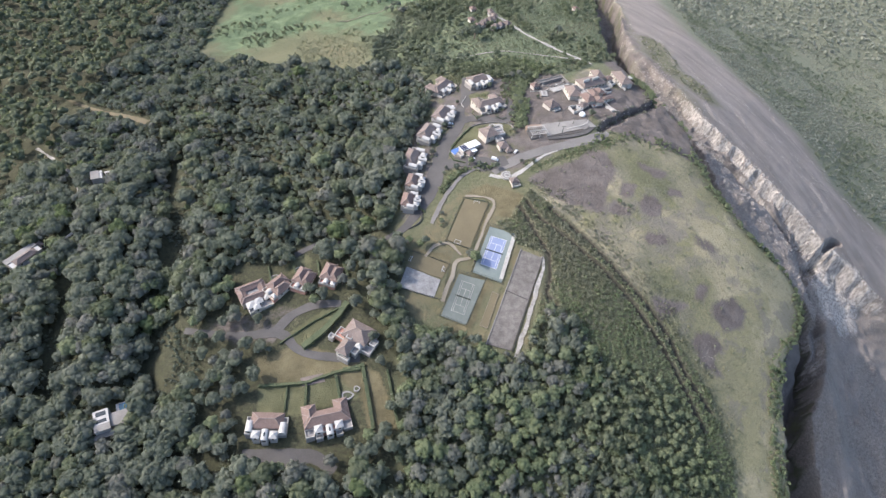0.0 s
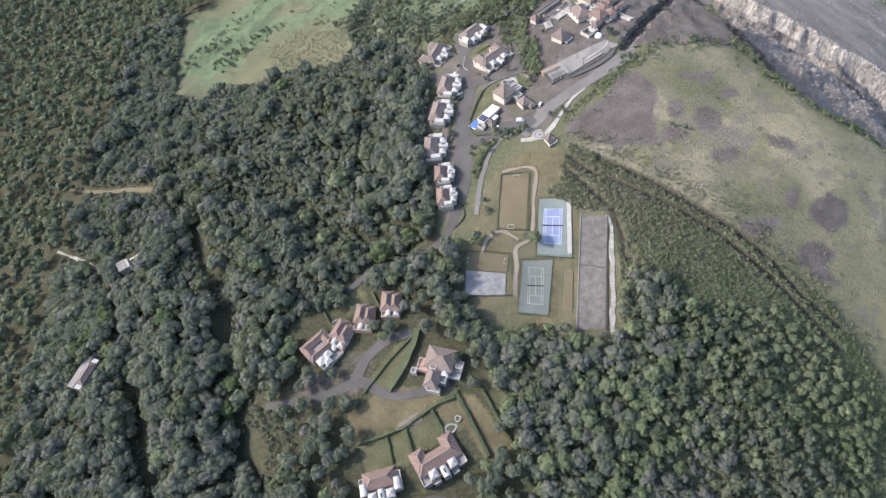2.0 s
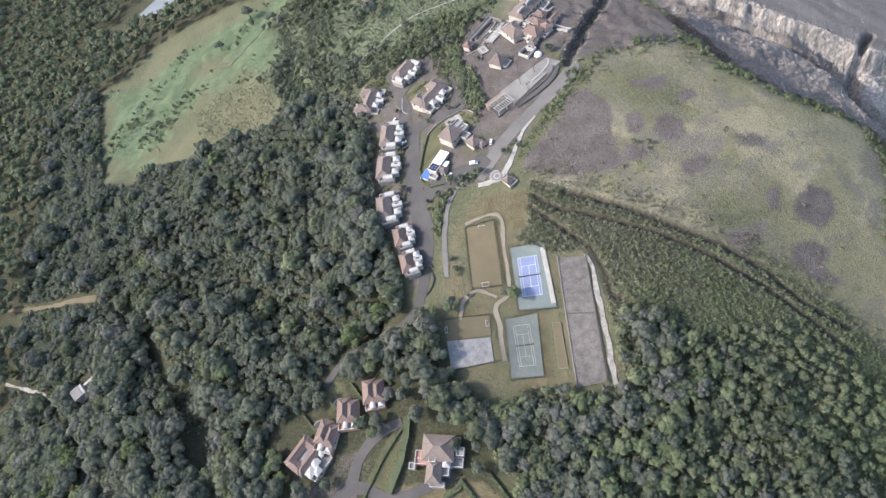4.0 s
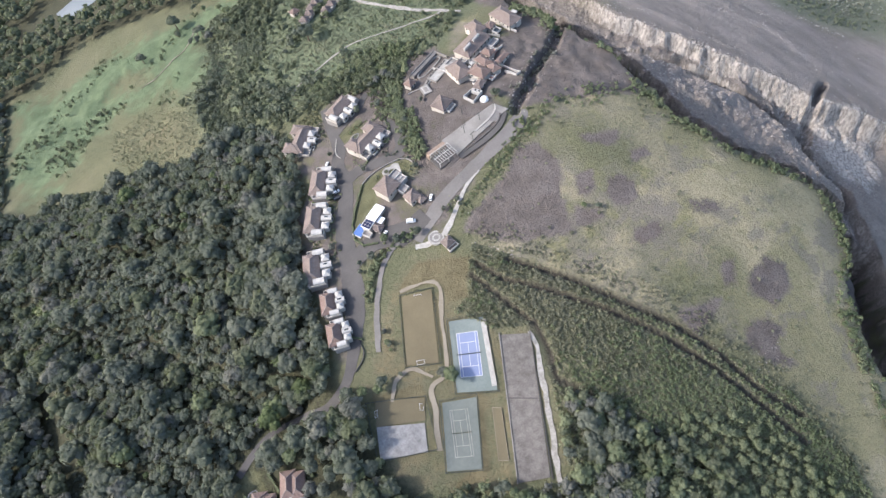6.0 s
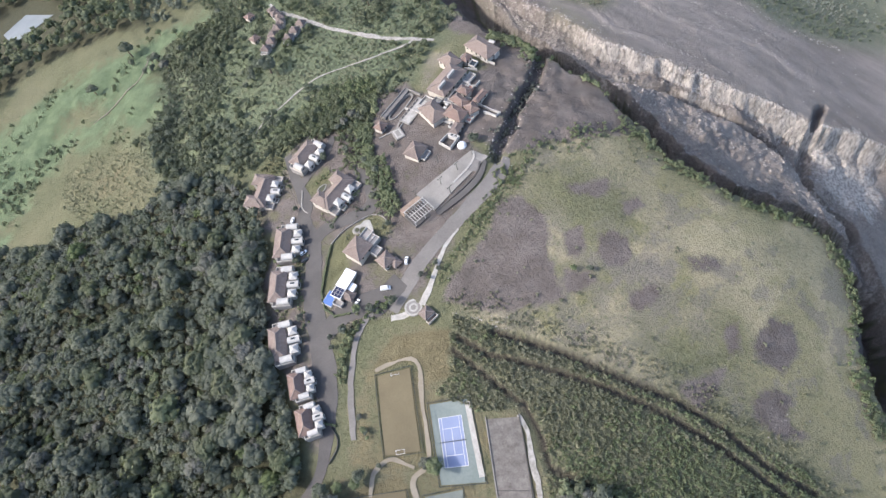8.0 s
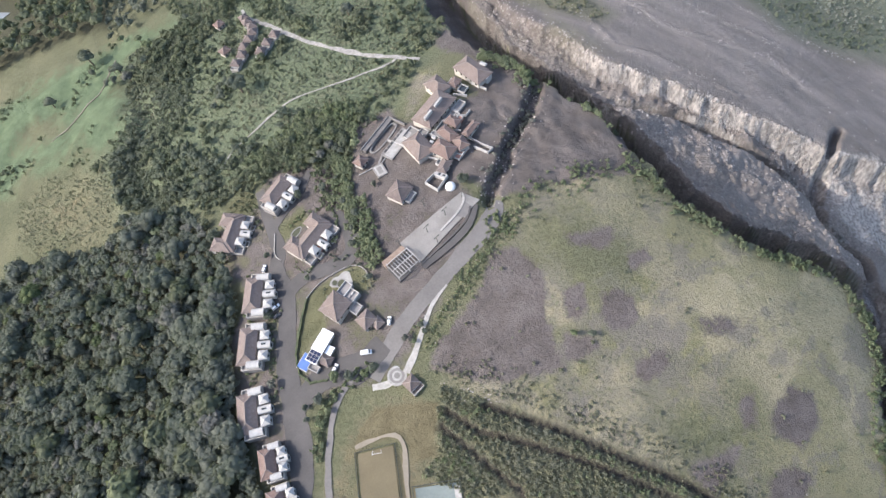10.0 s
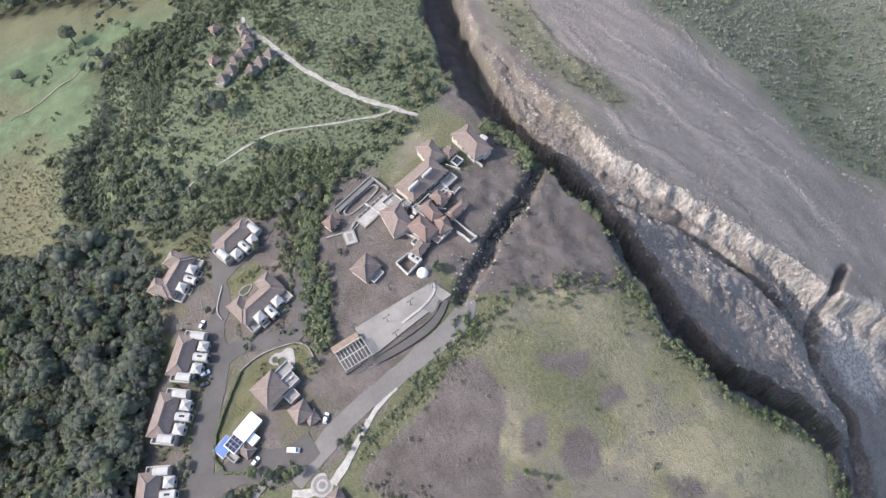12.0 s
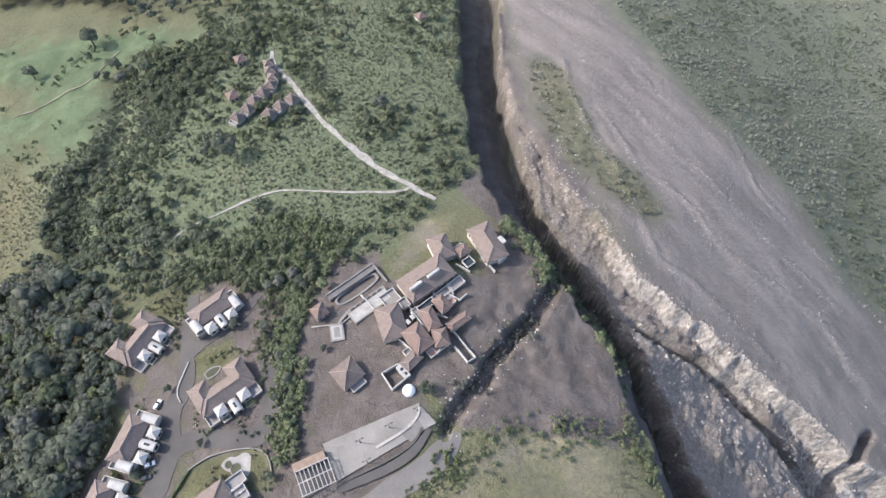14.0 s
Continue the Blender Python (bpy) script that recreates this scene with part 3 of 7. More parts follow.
floor_mask = edge(fx, fy, THICKET, 4)
# grass pales eastward: the glare haze there is put into its colour
east_haze = np.clip((fx - 150) / 60 + 0.25 * wobble(fx, fy, 50, 33.0), 0, 1) * (1 - over)
lushness = np.clip(0.5 + 0.55 * wobble(fx, fy, 26, 34.0) + 0.25 * wobble(fx, fy, 70, 35.0), 0, 1)
# earth along the furrows, with their shadow line put into its colour
shaded_soil = np.clip(1.6 - np.minimum.reduce([along(fx, fy, f)[0] for f in FURROWS]) / 1.6, 0, 1)
rubble = over * np.clip(np.where(s_c > 0, d_c, -d_c) / 5 + 0.4, 0, 1) * np.clip(1 - veg, 0, 1) * np.clip(0.62 + 0.75 * wobble(fx, fy, 30, 36.0), 0.12, 1)


# leaf litter under the woods, darkened to hold the trees' shade as well
shaded_litter = np.maximum(edge(fx, fy, WOODLAND, 14), edge(fx, fy, FARWOOD, 20))
heather = np.maximum.reduce([edge(fx, fy, SCRUB, 30), edge(fx, fy, WESTSCRUB, 20), veg])


def ground_material():
    m, t, b = nodes("ground")
    p = place(t)

    def zone(name):
        n = add(t, "ShaderNodeAttribute")
        n.attribute_name = name
        s = add(t, "ShaderNodeSeparateColor")
        t.links.new(n.outputs["Color"], s.inputs[0])
        return s.outputs

    za, zb, zc, zd, ze = zone("zone_a"), zone("zone_b"), zone("zone_c"), zone("zone_d"), zone("zone_e")
    big, mid, fine, grain = noise_tex(t, 0.018, 4, 0.55, p), noise_tex(t, 0.09, 5, 0.65, p), noise_tex(t, 0.55, 5, 0.7, p), noise_tex(t, 2.5, 3, 0.7, p)
    broken = math_node(t, "SUBTRACT", math_node(t, "ADD", math_node(t, "MULTIPLY", mid, 0.9), math_node(t, "MULTIPLY", fine, 0.5)), 0.7)

    def mask(v, gain=3.0):
        return span(t, math_node(t, "ADD", v, math_node(t, "MULTIPLY", broken, 1.1)), 0.5 - 0.5 / gain, 0.5 + 0.5 / gain)

    tuft = span(t, fine, 0.35, 0.65)
    col = mix(t, tuft, (0.078, 0.085, 0.048), (0.126, 0.132, 0.078))
    col = mix(t, math_node(t, "MULTIPLY", span(t, big, 0.4, 0.65), 0.5), col, (0.17, 0.16, 0.10))
    # forest floor: litter colour with woodland shade painted in
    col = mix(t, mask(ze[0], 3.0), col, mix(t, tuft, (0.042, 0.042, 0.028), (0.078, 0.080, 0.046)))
    rough_grass = mix(t, span(t, fine, 0.34, 0.66), (0.084, 0.106, 0.062), (0.144, 0.168, 0.104))
    rough_grass = mix(t, math_node(t, "MULTIPLY", span(t, mid, 0.52, 0.68), 0.4), rough_grass, (0.160, 0.150, 0.105))
    col = mix(t, mask(ze[1], 2.2), col, rough_grass)
    meadow = mix(t, span(t, fine, 0.36, 0.64), (0.140, 0.138, 0.066), (0.208, 0.200, 0.104))
    tan = mix(t, span(t, mid, 0.38, 0.62), (0.325, 0.288, 0.190), (0.258, 0.236, 0.148))
    drycol = mix(t, span(t, math_node(t, "ADD", zd[1], math_node(t, "MULTIPLY", broken, 0.8)), 0.42, 0.62), tan, meadow)
    greyed = math_node(t, "MULTIPLY", math_node(t, "SUBTRACT", 1.0, zd[0]), span(t, noise_tex(t, 0.06, 5, 0.7, p), 0.4, 0.56, 0.15, 0.7))
    drycol = mix(t, greyed, drycol, (0.150, 0.139, 0.120))
    # painted haze: more of the pale tan towards the east
    drycol = mix(t, math_node(t, "MULTIPLY", zd[0], 0.55), drycol, tan)
    drycol = mix(t, math_node(t, "MULTIPLY", span(t, noise_tex(t, 0.035, 6, 0.7, p), 0.53, 0.58), 0.6), drycol, (0.165, 0.148, 0.134))
    drycol = mix(t, math_node(t, "MULTIPLY", span(t, grain, 0.45, 0.7), 0.3), drycol, (0.135, 0.132, 0.076))
    drycol = mix(t, math_node(t, "MULTIPLY", span(t, noise_tex(t, 0.22, 5, 0.75, p), 0.56, 0.66), 0.55), drycol, (0.118, 0.122, 0.066))
    col = mix(t, mask(za[2], 2.2), col, drycol)
    golfcol = mix(t, span(t, mid, 0.35, 0.65), (0.076, 0.110, 0.060), (0.124, 0.164, 0.094))
    golfcol = mix(t, math_node(t, "MULTIPLY", span(t, fine, 0.5, 0.7), 0.45), golfcol, (0.064, 0.088, 0.050))
    col = mix(t, mask(za[1], 3.5), col, golfcol)
    lawncol = mix(t, span(t, mid, 0.35, 0.65), (0.080, 0.082, 0.045), (0.122, 0.122, 0.070))
    col = mix(t, mask(zc[1], 4.0), col, lawncol)
    browncol = mix(t, span(t, mid, 0.35, 0.65), (0.098, 0.086, 0.050), (0.158, 0.137, 0.082))
    col = mix(t, mask(zc[0], 3.5), col, browncol)
    shrubcol = mix(t, span(t, fine, 0.38, 0.62), (0.105, 0.110, 0.068), (0.180, 0.176, 0.112))
    col = mix(t, mask(zc[2], 3.0), col, shrubcol)
    ashcol = mix(t, span(t, mid, 0.35, 0.65), (0.084, 0.072, 0.065), (0.144, 0.125, 0.115))
    ashcol = mix(t, math_node(t, "MULTIPLY", span(t, grain, 0.4, 0.75), 0.35), ashcol, (0.165, 0.149, 0.139))
    col = mix(t, mask(za[0], 3.6), col, ashcol)
    # near-black furrow earth, painted to carry the shadow in the cut
    col = mix(t, zd[2], col, (0.052, 0.045, 0.038))
    turned = add(t, "ShaderNodeMapping")
    turned.inputs["Rotation"].default_value = (0, 0, radians(56))
    t.links.new(p, turned.inputs[0])

    def streaks(lengthwise, across):
        n = add(t, "ShaderNodeTexNoise", Scale=1.0, Detail=6.0, Roughness=0.62)
        mp = add(t, "ShaderNodeMapping")
        mp.inputs["Scale"].default_value = (lengthwise, across, across)
        t.links.new(turned.outputs[0], mp.inputs[0])
        t.links.new(mp.outputs[0], n.inputs["Vector"])
        return n.outputs["Fac"]

    streak, fine_streak = streaks(0.012, 0.05), streaks(0.03, 0.22)
    rivcol = mix(t, span(t, streak, 0.38, 0.62), (0.178, 0.157, 0.141), (0.252, 0.222, 0.199))
    rivcol = mix(t, math_node(t, "MULTIPLY", span(t, fine, 0.5, 0.75), 0.4), rivcol, (0.31, 0.270, 0.243))
    rivcol = mix(t, math_node(t, "MULTIPLY", span(t, fine_streak, 0.56, 0.70), 0.3), rivcol, (0.150, 0.128, 0.114))
    col = mix(t, zb[0], col, rivcol)
    rubcol = mix(t, span(t, math_node(t, "ADD", math_node(t, "MULTIPLY", fine, 0.6), math_node(t, "MULTIPLY", grain, 0.4)), 0.36, 0.64), (0.15, 0.128, 0.113), (0.50, 0.445, 0.40))
    col = mix(t, math_node(t, "MULTIPLY", zb[1], 0.75), col, rubcol)
    layer = add(t, "ShaderNodeTexNoise", Scale=1.0, Detail=4.0)
    mp2 = add(t, "ShaderNodeMapping")
    mp2.inputs["Scale"].default_value = (0.5, 0.5, 0.16)
    t.links.new(p, mp2.inputs[0])
    t.links.new(mp2.outputs[0], layer.inputs["Vector"])
    rockcol = mix(t, span(t, layer.outputs["Fac"], 0.35, 0.65), (0.34, 0.305, 0.272), (0.72, 0.665, 0.605))
    col = mix(t, mask(zb[2], 2.5), col, rockcol)
    t.links.new(col, b.inputs["Base Color"])
    b.inputs["Roughness"].default_value = 0.95
    b.inputs["Specular IOR Level"].default_value = 0.2
    stones = add(t, "ShaderNodeTexVoronoi", Scale=0.55)
    t.links.new(p, stones.inputs["Vector"])
    crag = math_node(t, "MULTIPLY", math_node(t, "MULTIPLY", stones.outputs["Distance"], -0.35), math_node(t, "MAXIMUM", zb[1], zb[2]))
    hgt = math_node(t, "ADD", math_node(t, "ADD", math_node(t, "MULTIPLY", fine, 1.0), math_node(t, "MULTIPLY", grain, 0.35)), crag)
    rough_part = math_node(t, "ADD", 1.0, math_node(t, "MULTIPLY", math_node(t, "MAXIMUM", zb[1], zb[2]), 3.0))
    bump(t, b, math_node(t, "MULTIPLY", hgt, rough_part), 0.9, 1.3)
    return m


me = ground_mesh()
me.materials.append(ground_material())
for name, chans in (("zone_a", (ash, golf, dry)), ("zone_b", (river, rubble, rock)), ("zone_c", (brown, green, floor_mask)), ("zone_d", (east_haze, lushness, shaded_soil)), ("zone_e", (shaded_litter, heather, 0 * shaded_litter))):
    at = me.color_attributes.new(name, "FLOAT_COLOR", "POINT")
    at.data.foreach_set("color", np.column_stack([*chans, np.ones(len(fx))]).astype(np.float32).ravel())
structure("ground", me, "grassy ridge, grey ash flats and a lahar gorge", "ground")

# ---------------------------------------------------------------- roads and paths
ROADS = [
    ("road", [(126, 301, 7), (118, 292, 10), (95, 281, 9), (72, 272, 8), (57, 265, 8), (44, 256, 8), (34, 249, 7)], ASHROAD, "ash-covered service road below the car park"),
    ("road", [(16, 384, 5), (15, 355, 7), (15, 340, 8), (10, 328, 9), (10, 310, 9), (3, 292, 10), (-3, 273, 11), (-6, 257, 11), (-10, 238, 12), (-17, 217, 9), (-24, 204, 6), (-32, 194, 5), (-46, 188, 5), (-64, 193, 4), (-80, 190, 4), (-100, 178, 4)], ASPHALT, "grey asphalt villa road down the ridge"),
    ("road", [(9, 311, 7), (21, 315, 8), (34, 313, 8), (47, 312, 9), (53, 321, 9), (53, 334, 7), (49, 343, 4)], ASPHALT, "grey asphalt branch road round the middle villa"),
    ("road", [(14, 352, 6), (24, 360, 6), (36, 366, 6), (47, 378, 4)], ASPHALT, "short asphalt drive before a villa"),
    ("road", [(-12, 250, 6), (10, 262, 12), (30, 258, 14), (45, 262, 10)], ASPHALT, "asphalt yard between the villas"),
    ("road", [(-160, 122, 4), (-125, 118, 5), (-100, 120, 6.5), (-88, 110, 5), (-74, 105, 5), (-56, 104, 6), (-48, 104, 6)], ASPHALT, "asphalt drive to the garden villas"),
    ("road", [(-104, 119, 6), (-94, 132, 6), (-80, 139, 6), (-64, 140, 5)], ASPHALT, "asphalt lane past the garden villas"),
    ("road", [(-108, 47, 7), (-88, 46, 10), (-68, 47, 7), (-55, 40, 6)], ASPHALT, "asphalt yard below the lower villas"),
    ("path", [(49, 244, 3.6), (58, 252, 2.6), (66, 260, 2.4), (74, 267, 2), (84, 272, 1.2)], PALE, "pale stone path up from the round plaza"),
    ("path", [(32, 246, 3), (38, 244, 3), (44, 244, 3)], PALE, "pale stone path to the round plaza"),
    ("path", [(50, 575, 2.4), (52, 560, 3), (65, 531, 3.2), (78, 500, 3.2), (96, 468, 3.6), (113, 445, 3.6), (124, 433, 3.2), (137, 421, 2)], TRACK, "pale ragged dirt track over the scrubby slope"),
    ("path", [(124, 431, 2), (117, 429, 1.8), (88, 434, 1.6), (65, 440, 1.5), (49, 441, 1.4), (28, 434, 1.3), (8, 426, 1.1), (0, 418, 0.8)], TRACK, "thin pale track through the scrub"),
    ("path", [(-357, 324, 2.2), (-306, 282, 2.2), (-282, 246, 2.2), (-269, 215, 2.2), (-279, 197, 2.2)], TRACK, "pale dirt lane winding in the wood"),
    ("path", [(-372, 407, 2), (-340, 388, 3.5), (-314, 374, 4), (-290, 364, 5), (-266, 351, 6)], DRYGRASS, "grassy lane in the wood"),
    ("path", [(65.5, 176, 2), (66, 168, 2.4), (59, 145, 3), (51, 120, 2.6), (47, 108, 1.6)], TRACK, "pale gravel path along the old lot"),
    ("path", [(14, 226, 1.6), (30, 224, 1.8), (34, 218, 2.2), (29, 204, 2.2), (20, 178, 2.2), (10, 174, 2.2), (6, 162, 2.4), (1, 145, 2.4)], DIRT, "worn path between the courts"),
    ("path", [(29, 257, 3), (13, 247, 3), (1, 228, 3), (-9, 202, 3)], ASHROAD, "dark dirt lane beside the soccer field"),
    ("path", [(-12, 176, 1.5), (-6, 184, 2), (4, 186, 2), (12, 178, 2)], DIRT, "worn curving footpath over the grass"),
    ("path", [(-126, 560, 1), (-100, 570, 1.2), (-75, 585, 1.2), (-60, 610, 1)], DIRT, "thin path over the golf course"),
]
for i, (name, line, mat, label) in enumerate(ROADS):
    strip(name, line, 4, 0.17 + 0.016 * i, mat, label, step=2.0, rough=0.55 if mat in (TRACK, DIRT) else 0.26 if name == "path" else 0.1)

# ---------------------------------------------------------------- courts and fields
quad_sheet("soccer_field", [(14, 223), (30, 219), (18, 183), (2, 189)], 0.35, DRYGRASS, "small brown grass soccer field with goals", category="field")
quad_sheet("soccer_field", [(-20, 180), (4, 171), (0, 161), (-24, 168)], 0.35, DRYGRASS, "small brown practice pitch beside the courts", category="field")
quad_sheet("hard_court", [(-24, 168), (-1, 160), (-5, 147), (-28, 153)], 0.45, ASHCOURT, "grey hard court strewn with ash", category="court")
quad_sheet("tennis_court", [(31, 199), (49, 193), (39, 158), (20, 166)], 0.5, TEAL, "pale green tennis court surround", category="court")
quad_sheet("tennis_court", [(11, 165), (28, 160), (16, 129), (0, 135)], 0.5, SAGE, "faded green tennis court", category="court")
quad_sheet("parking_lot", [(52, 181), (66, 175), (44, 112), (29, 116)], 0.45, GREYCOURT, "grey ash-strewn parking lot with weeds", category="lot")
quad_sheet("parking_lot", [(73, 304), (113, 314), (119, 305), (78, 289)], 0.5, CONCRETE, "pale concrete car park beside the hotel", category="lot")


# ---------------------------------------------------------------- houses: parts
def roof_uv(bm):
    uv = bm.loops.layers.uv.new("UVMap")
    for f in bm.faces:
        f.normal_update()
        down = Vector((f.normal.x, f.normal.y, 0))
        down = down.normalized() if down.length > 1e-4 else Vector((0, 1, 0))
        across = Vector((-down.y, down.x, 0))
        for lp in f.loops:
            lp[uv].uv = (lp.vert.co.dot(across), lp.vert.co.dot(down))
    return bm


def hip_roof(l, w, z, rise, over=0.6, thick=0.3):
    """A hipped roof over a block l by w, its ridge along x, with a fascia. Gives the roof and the lines of its ridge and hips."""
    bm = bmesh.new()
    a, b = l / 2 + over, w / 2 + over
    r = max(a - b, 0.05)
    lo = [bm.verts.new(v) for v in ((-a, -b, z), (a, -b, z), (a, b, z), (-a, b, z))]
    up = [bm.verts.new(v) for v in ((-a, -b, z + thick), (a, -b, z + thick), (a, b, z + thick), (-a, b, z + thick))]
    p, q = bm.verts.new((-r, 0, z + thick + rise)), bm.verts.new((r, 0, z + thick + rise))
    for v in ((up[0], up[1], q, p), (up[1], up[2], q), (up[2], up[3], p, q), (up[3], up[0], p)):
        bm.faces.new(v)
    for i in range(4):
        bm.faces.new((lo[i], lo[(i + 1) % 4], up[(i + 1) % 4], up[i]))
    bm.faces.new(lo[::-1])
    c = [v.co.copy() for v in up]
    lines = [(p.co.copy(), q.co.copy()), (c[0], p.co.copy()), (c[3], p.co.copy()), (c[1], q.co.copy()), (c[2], q.co.copy())]
    return roof_uv(bm), lines


def bar(bm, p, q, r):
    """A thin square bar between two points."""
    p, q = Vector(p), Vector(q)
    m = Matrix.Translation((p + q) / 2) @ (q - p).to_track_quat("X", "Z").to_matrix().to_4x4() @ Matrix.Diagonal(((q - p).length, 2 * r, 2 * r, 1))
    bmesh.ops.create_cube(bm, size=1.0, matrix=m)


def shifted(bm, m):
    bmesh.ops.transform(bm, matrix=m, verts=bm.verts)
    return bm


def block(house, x, y, ang, l, w, h, rise, roof_mat=None, wall_mat=None, over=0.6, z0=0.0):
    """Walls with windows under a hipped roof with ridge tiles."""
    m = pose(x, y, z0, 0, 0, ang)
    wall = part("wall", shifted(box_bm(-l / 2, -w / 2, -5, l / 2, w / 2, h + 0.1), m), wall_mat or CREAM, house)
    bm, lines = hip_roof(l, w, h, rise, over)
    roof = part("roof", shifted(bm, m), roof_mat or TILE, house)
    cap = bmesh.new()
    for p, q in lines:
        if (q - p).length > 0.3:
            bar(cap, p + Vector((0, 0, 0.06)), q + Vector((0, 0, 0.06)), 0.13)
    part("ridge_cap", shifted(cap, m), RIDGE, roof)
    n = max(int(l / 4), 2)
    for side in (-1, 1):
        for i in range(n):
            cx = (i + 0.5) / n * l - l / 2
            bm = box_bm(cx - 0.6, side * w / 2 - 0.06, h - 2.3, cx + 0.6, side * w / 2 + 0.06, h - 0.9)
            part("window", shifted(bm, m), DARKGLASS, wall)
    return wall, roof


def barrel(house, x, y, w, l, h, slot=False):
    """A white tower under a barrel vault that runs along y."""
    tower = part("tower", box_bm(x - w / 2, y - l / 2, -5, x + w / 2, y + l / 2, h, 0.06), WHITE, house)
    bm = bmesh.new()
    n, r = 9, w / 2 + 0.15
    ends = []
    for yy in (y - l / 2 - 0.2, y + l / 2 + 0.2):
        ends.append([bm.verts.new((x + r * math.cos(math.pi * i / n), yy, h + 0.004 + 0.72 * r * math.sin(math.pi * i / n))) for i in range(n + 1)])
    for i in range(n):
        bm.faces.new((ends[0][i], ends[0][i + 1], ends[1][i + 1], ends[1][i]))
    bm.faces.new(ends[0][::-1])
    bm.faces.new(ends[1])
    bm.faces.new((ends[0][0], ends[1][0], ends[1][n], ends[0][n]))
    bmesh.ops.recalc_face_normals(bm, faces=bm.faces)
    vault = part("vault", bm, WHITE, house)
    if slot:
        part("skylight", box_bm(x - 0.45, y - 1.2, h + 0.72 * r - 0.25, x + 0.45, y + 1.2, h + 0.72 * r + 0.06), DARKGLASS, vault)
    part("window", box_bm(x - 0.9, y - l / 2 - 0.05, h - 2.4, x + 0.9, y - l / 2 + 0.05, h - 0.6), DARKGLASS, tower)
    return tower


def pyramid(house, x, y, s, h, rise=1.5):
    """A white tower under a flat white pyramid cap."""
    tower = part("tower", box_bm(x - s / 2, y - s / 2, -5, x + s / 2, y + s / 2, h, 0.06), WHITE, house)
    bm, _ = hip_roof(s, s, h + 0.004, rise, 0.35, 0.18)
    part("cap", shifted(bm, pose(x, y, 0)), WHITE, house)
    part("window", box_bm(x - 0.7, y - s / 2 - 0.05, h - 2.4, x + 0.7, y - s / 2 + 0.05, h - 0.8), DARKGLASS, tower)
    return tower


def terrace(house, x0, y0, x1, y1, z, floor=None, wall=None, thick=0.28, tall=0.9):
    """A raised terrace: a floor on a base, with a parapet round it."""
    t = part("terrace", box_bm(x0, y0, -5, x1, y1, z), floor or GREYFLOOR, house)
    bm = bmesh.new()
    box_bm(x0 - 0.02, y0 - 0.02, z - 0.6, x1 + 0.02, y0 + thick, z + tall, bm=bm)
    box_bm(x0 - 0.02, y1 - thick, z - 0.6, x1 + 0.02, y1 + 0.02, z + tall, bm=bm)
    box_bm(x0 - 0.023, y0 + thick, z - 0.6, x0 + thick, y1 - thick, z + tall - 0.003, bm=bm)
    box_bm(x1 - thick, y0 + thick, z - 0.6, x1 + 0.023, y1 - thick, z + tall - 0.003, bm=bm)
    part("parapet", bm, wall or CREAM, t)
    return t


def chimney(house, x, y, z):
    bm = box_bm(x - 0.5, y - 0.35, z - 2, x + 0.5, y + 0.35, z + 1.2)
    box_bm(x - 0.62, y - 0.47, z + 1.2, x + 0.62, y + 0.47, z + 1.45, bm=bm)
    part("chimney", bm, WHITE, house)


def clutter(house, x0, x1, y, z, seed):
    """Terrace furniture and tanks: small white and dark boxes fixed on the terrace edge."""
    rnd = random.Random(seed)
    for _ in range(5):
        x, s = rnd.uniform(x0, x1), rnd.uniform(0.35, 0.7)
        part("roof_vent", box_bm(x - s, y - s * 0.6, z, x + s, y + s * 0.6, z + s * 1.1, 0.05), rnd.choice((WHITE, WHITE, GREYFLOOR)), house)


def spot(x, y, ang, sink=0.0):
    return pose(x, y, gz(x, y) - sink, 0, 0, ang)


# ---------------------------------------------------------------- row villas: three vaults and two caps
def row_villa(x, y, ang, label, l=21.0, k=1.0, roof_mat=None):
    v = thing("villa", spot(x, y, ang, 0.9), label, "villa", "resort villas")
    w = 8.6 * k
    block(v, 0, 0.6, 0, l * 0.86, w, 5.6, 2.7, roof_mat)
    terrace(v, -l * 0.5, -w / 2 - 3.0 * k, l * 0.5, -w / 2 + 0.7, 4.2)
    for i, (u, d, kind) in enumerate(((-0.46, 0.9, "b"), (-0.25, -3.6, "p"), (0.0, -3.9, "b"), (0.24, -3.6, "p"), (0.46, 0.3, "b"))):
        if kind == "b":
            barrel(v, u * l, -w / 2 + d * k, 3.5 * k, 6.0 * k, 6.2, slot=(i == 2))
        else:
            pyramid(v, u * l, -w / 2 + d * k, 4.0 * k, 6.2)
    for side in (-1, 1):
        terrace(v, side * l * 0.125 - 1.1, -w / 2 - 4.6 * k, side * l * 0.125 + 1.1, -w / 2 - 3.1 * k, 3.6)
    for side in (-1, 1):
        terrace(v, side * l * 0.46 - 2.3 * k, -w / 2 - 2.9 * k, side * l * 0.46 + 2.3 * k, w / 2 - 1.4, 4.7, None, CREAM, 0.3)
    clutter(v, -l * 0.3, l * 0.3, -w / 2 - 1.6 * k, 4.2, int(x * 7 + y))
    return v


row_villa(26.5, 372.5, 33, "row villa with brown clay roof and white vaults above the wood")
row_villa(-4.6, 319, 66, "row villa with brown clay roof and white vaults on the road")
row_villa(-15.6, 294.7, 67, "row villa with clay roof and white vaults beside palms")
row_villa(-26, 263.8, 77, "row villa with clay roof and white vaults near the bend")
row_villa(-24.1, 238.4, 80, "small row villa with pinkish clay roof and white vaults", 14.5, 0.8, TILE_RED)
row_villa(-26.4, 220, 82, "small row villa with red clay roof beside the wood", 14.5, 0.8, TILE_RED)
row_villa(-96, 64, 2, "garden villa with weathered roof and white vaults below the lawn", 20, 1.0, TILE_RED)


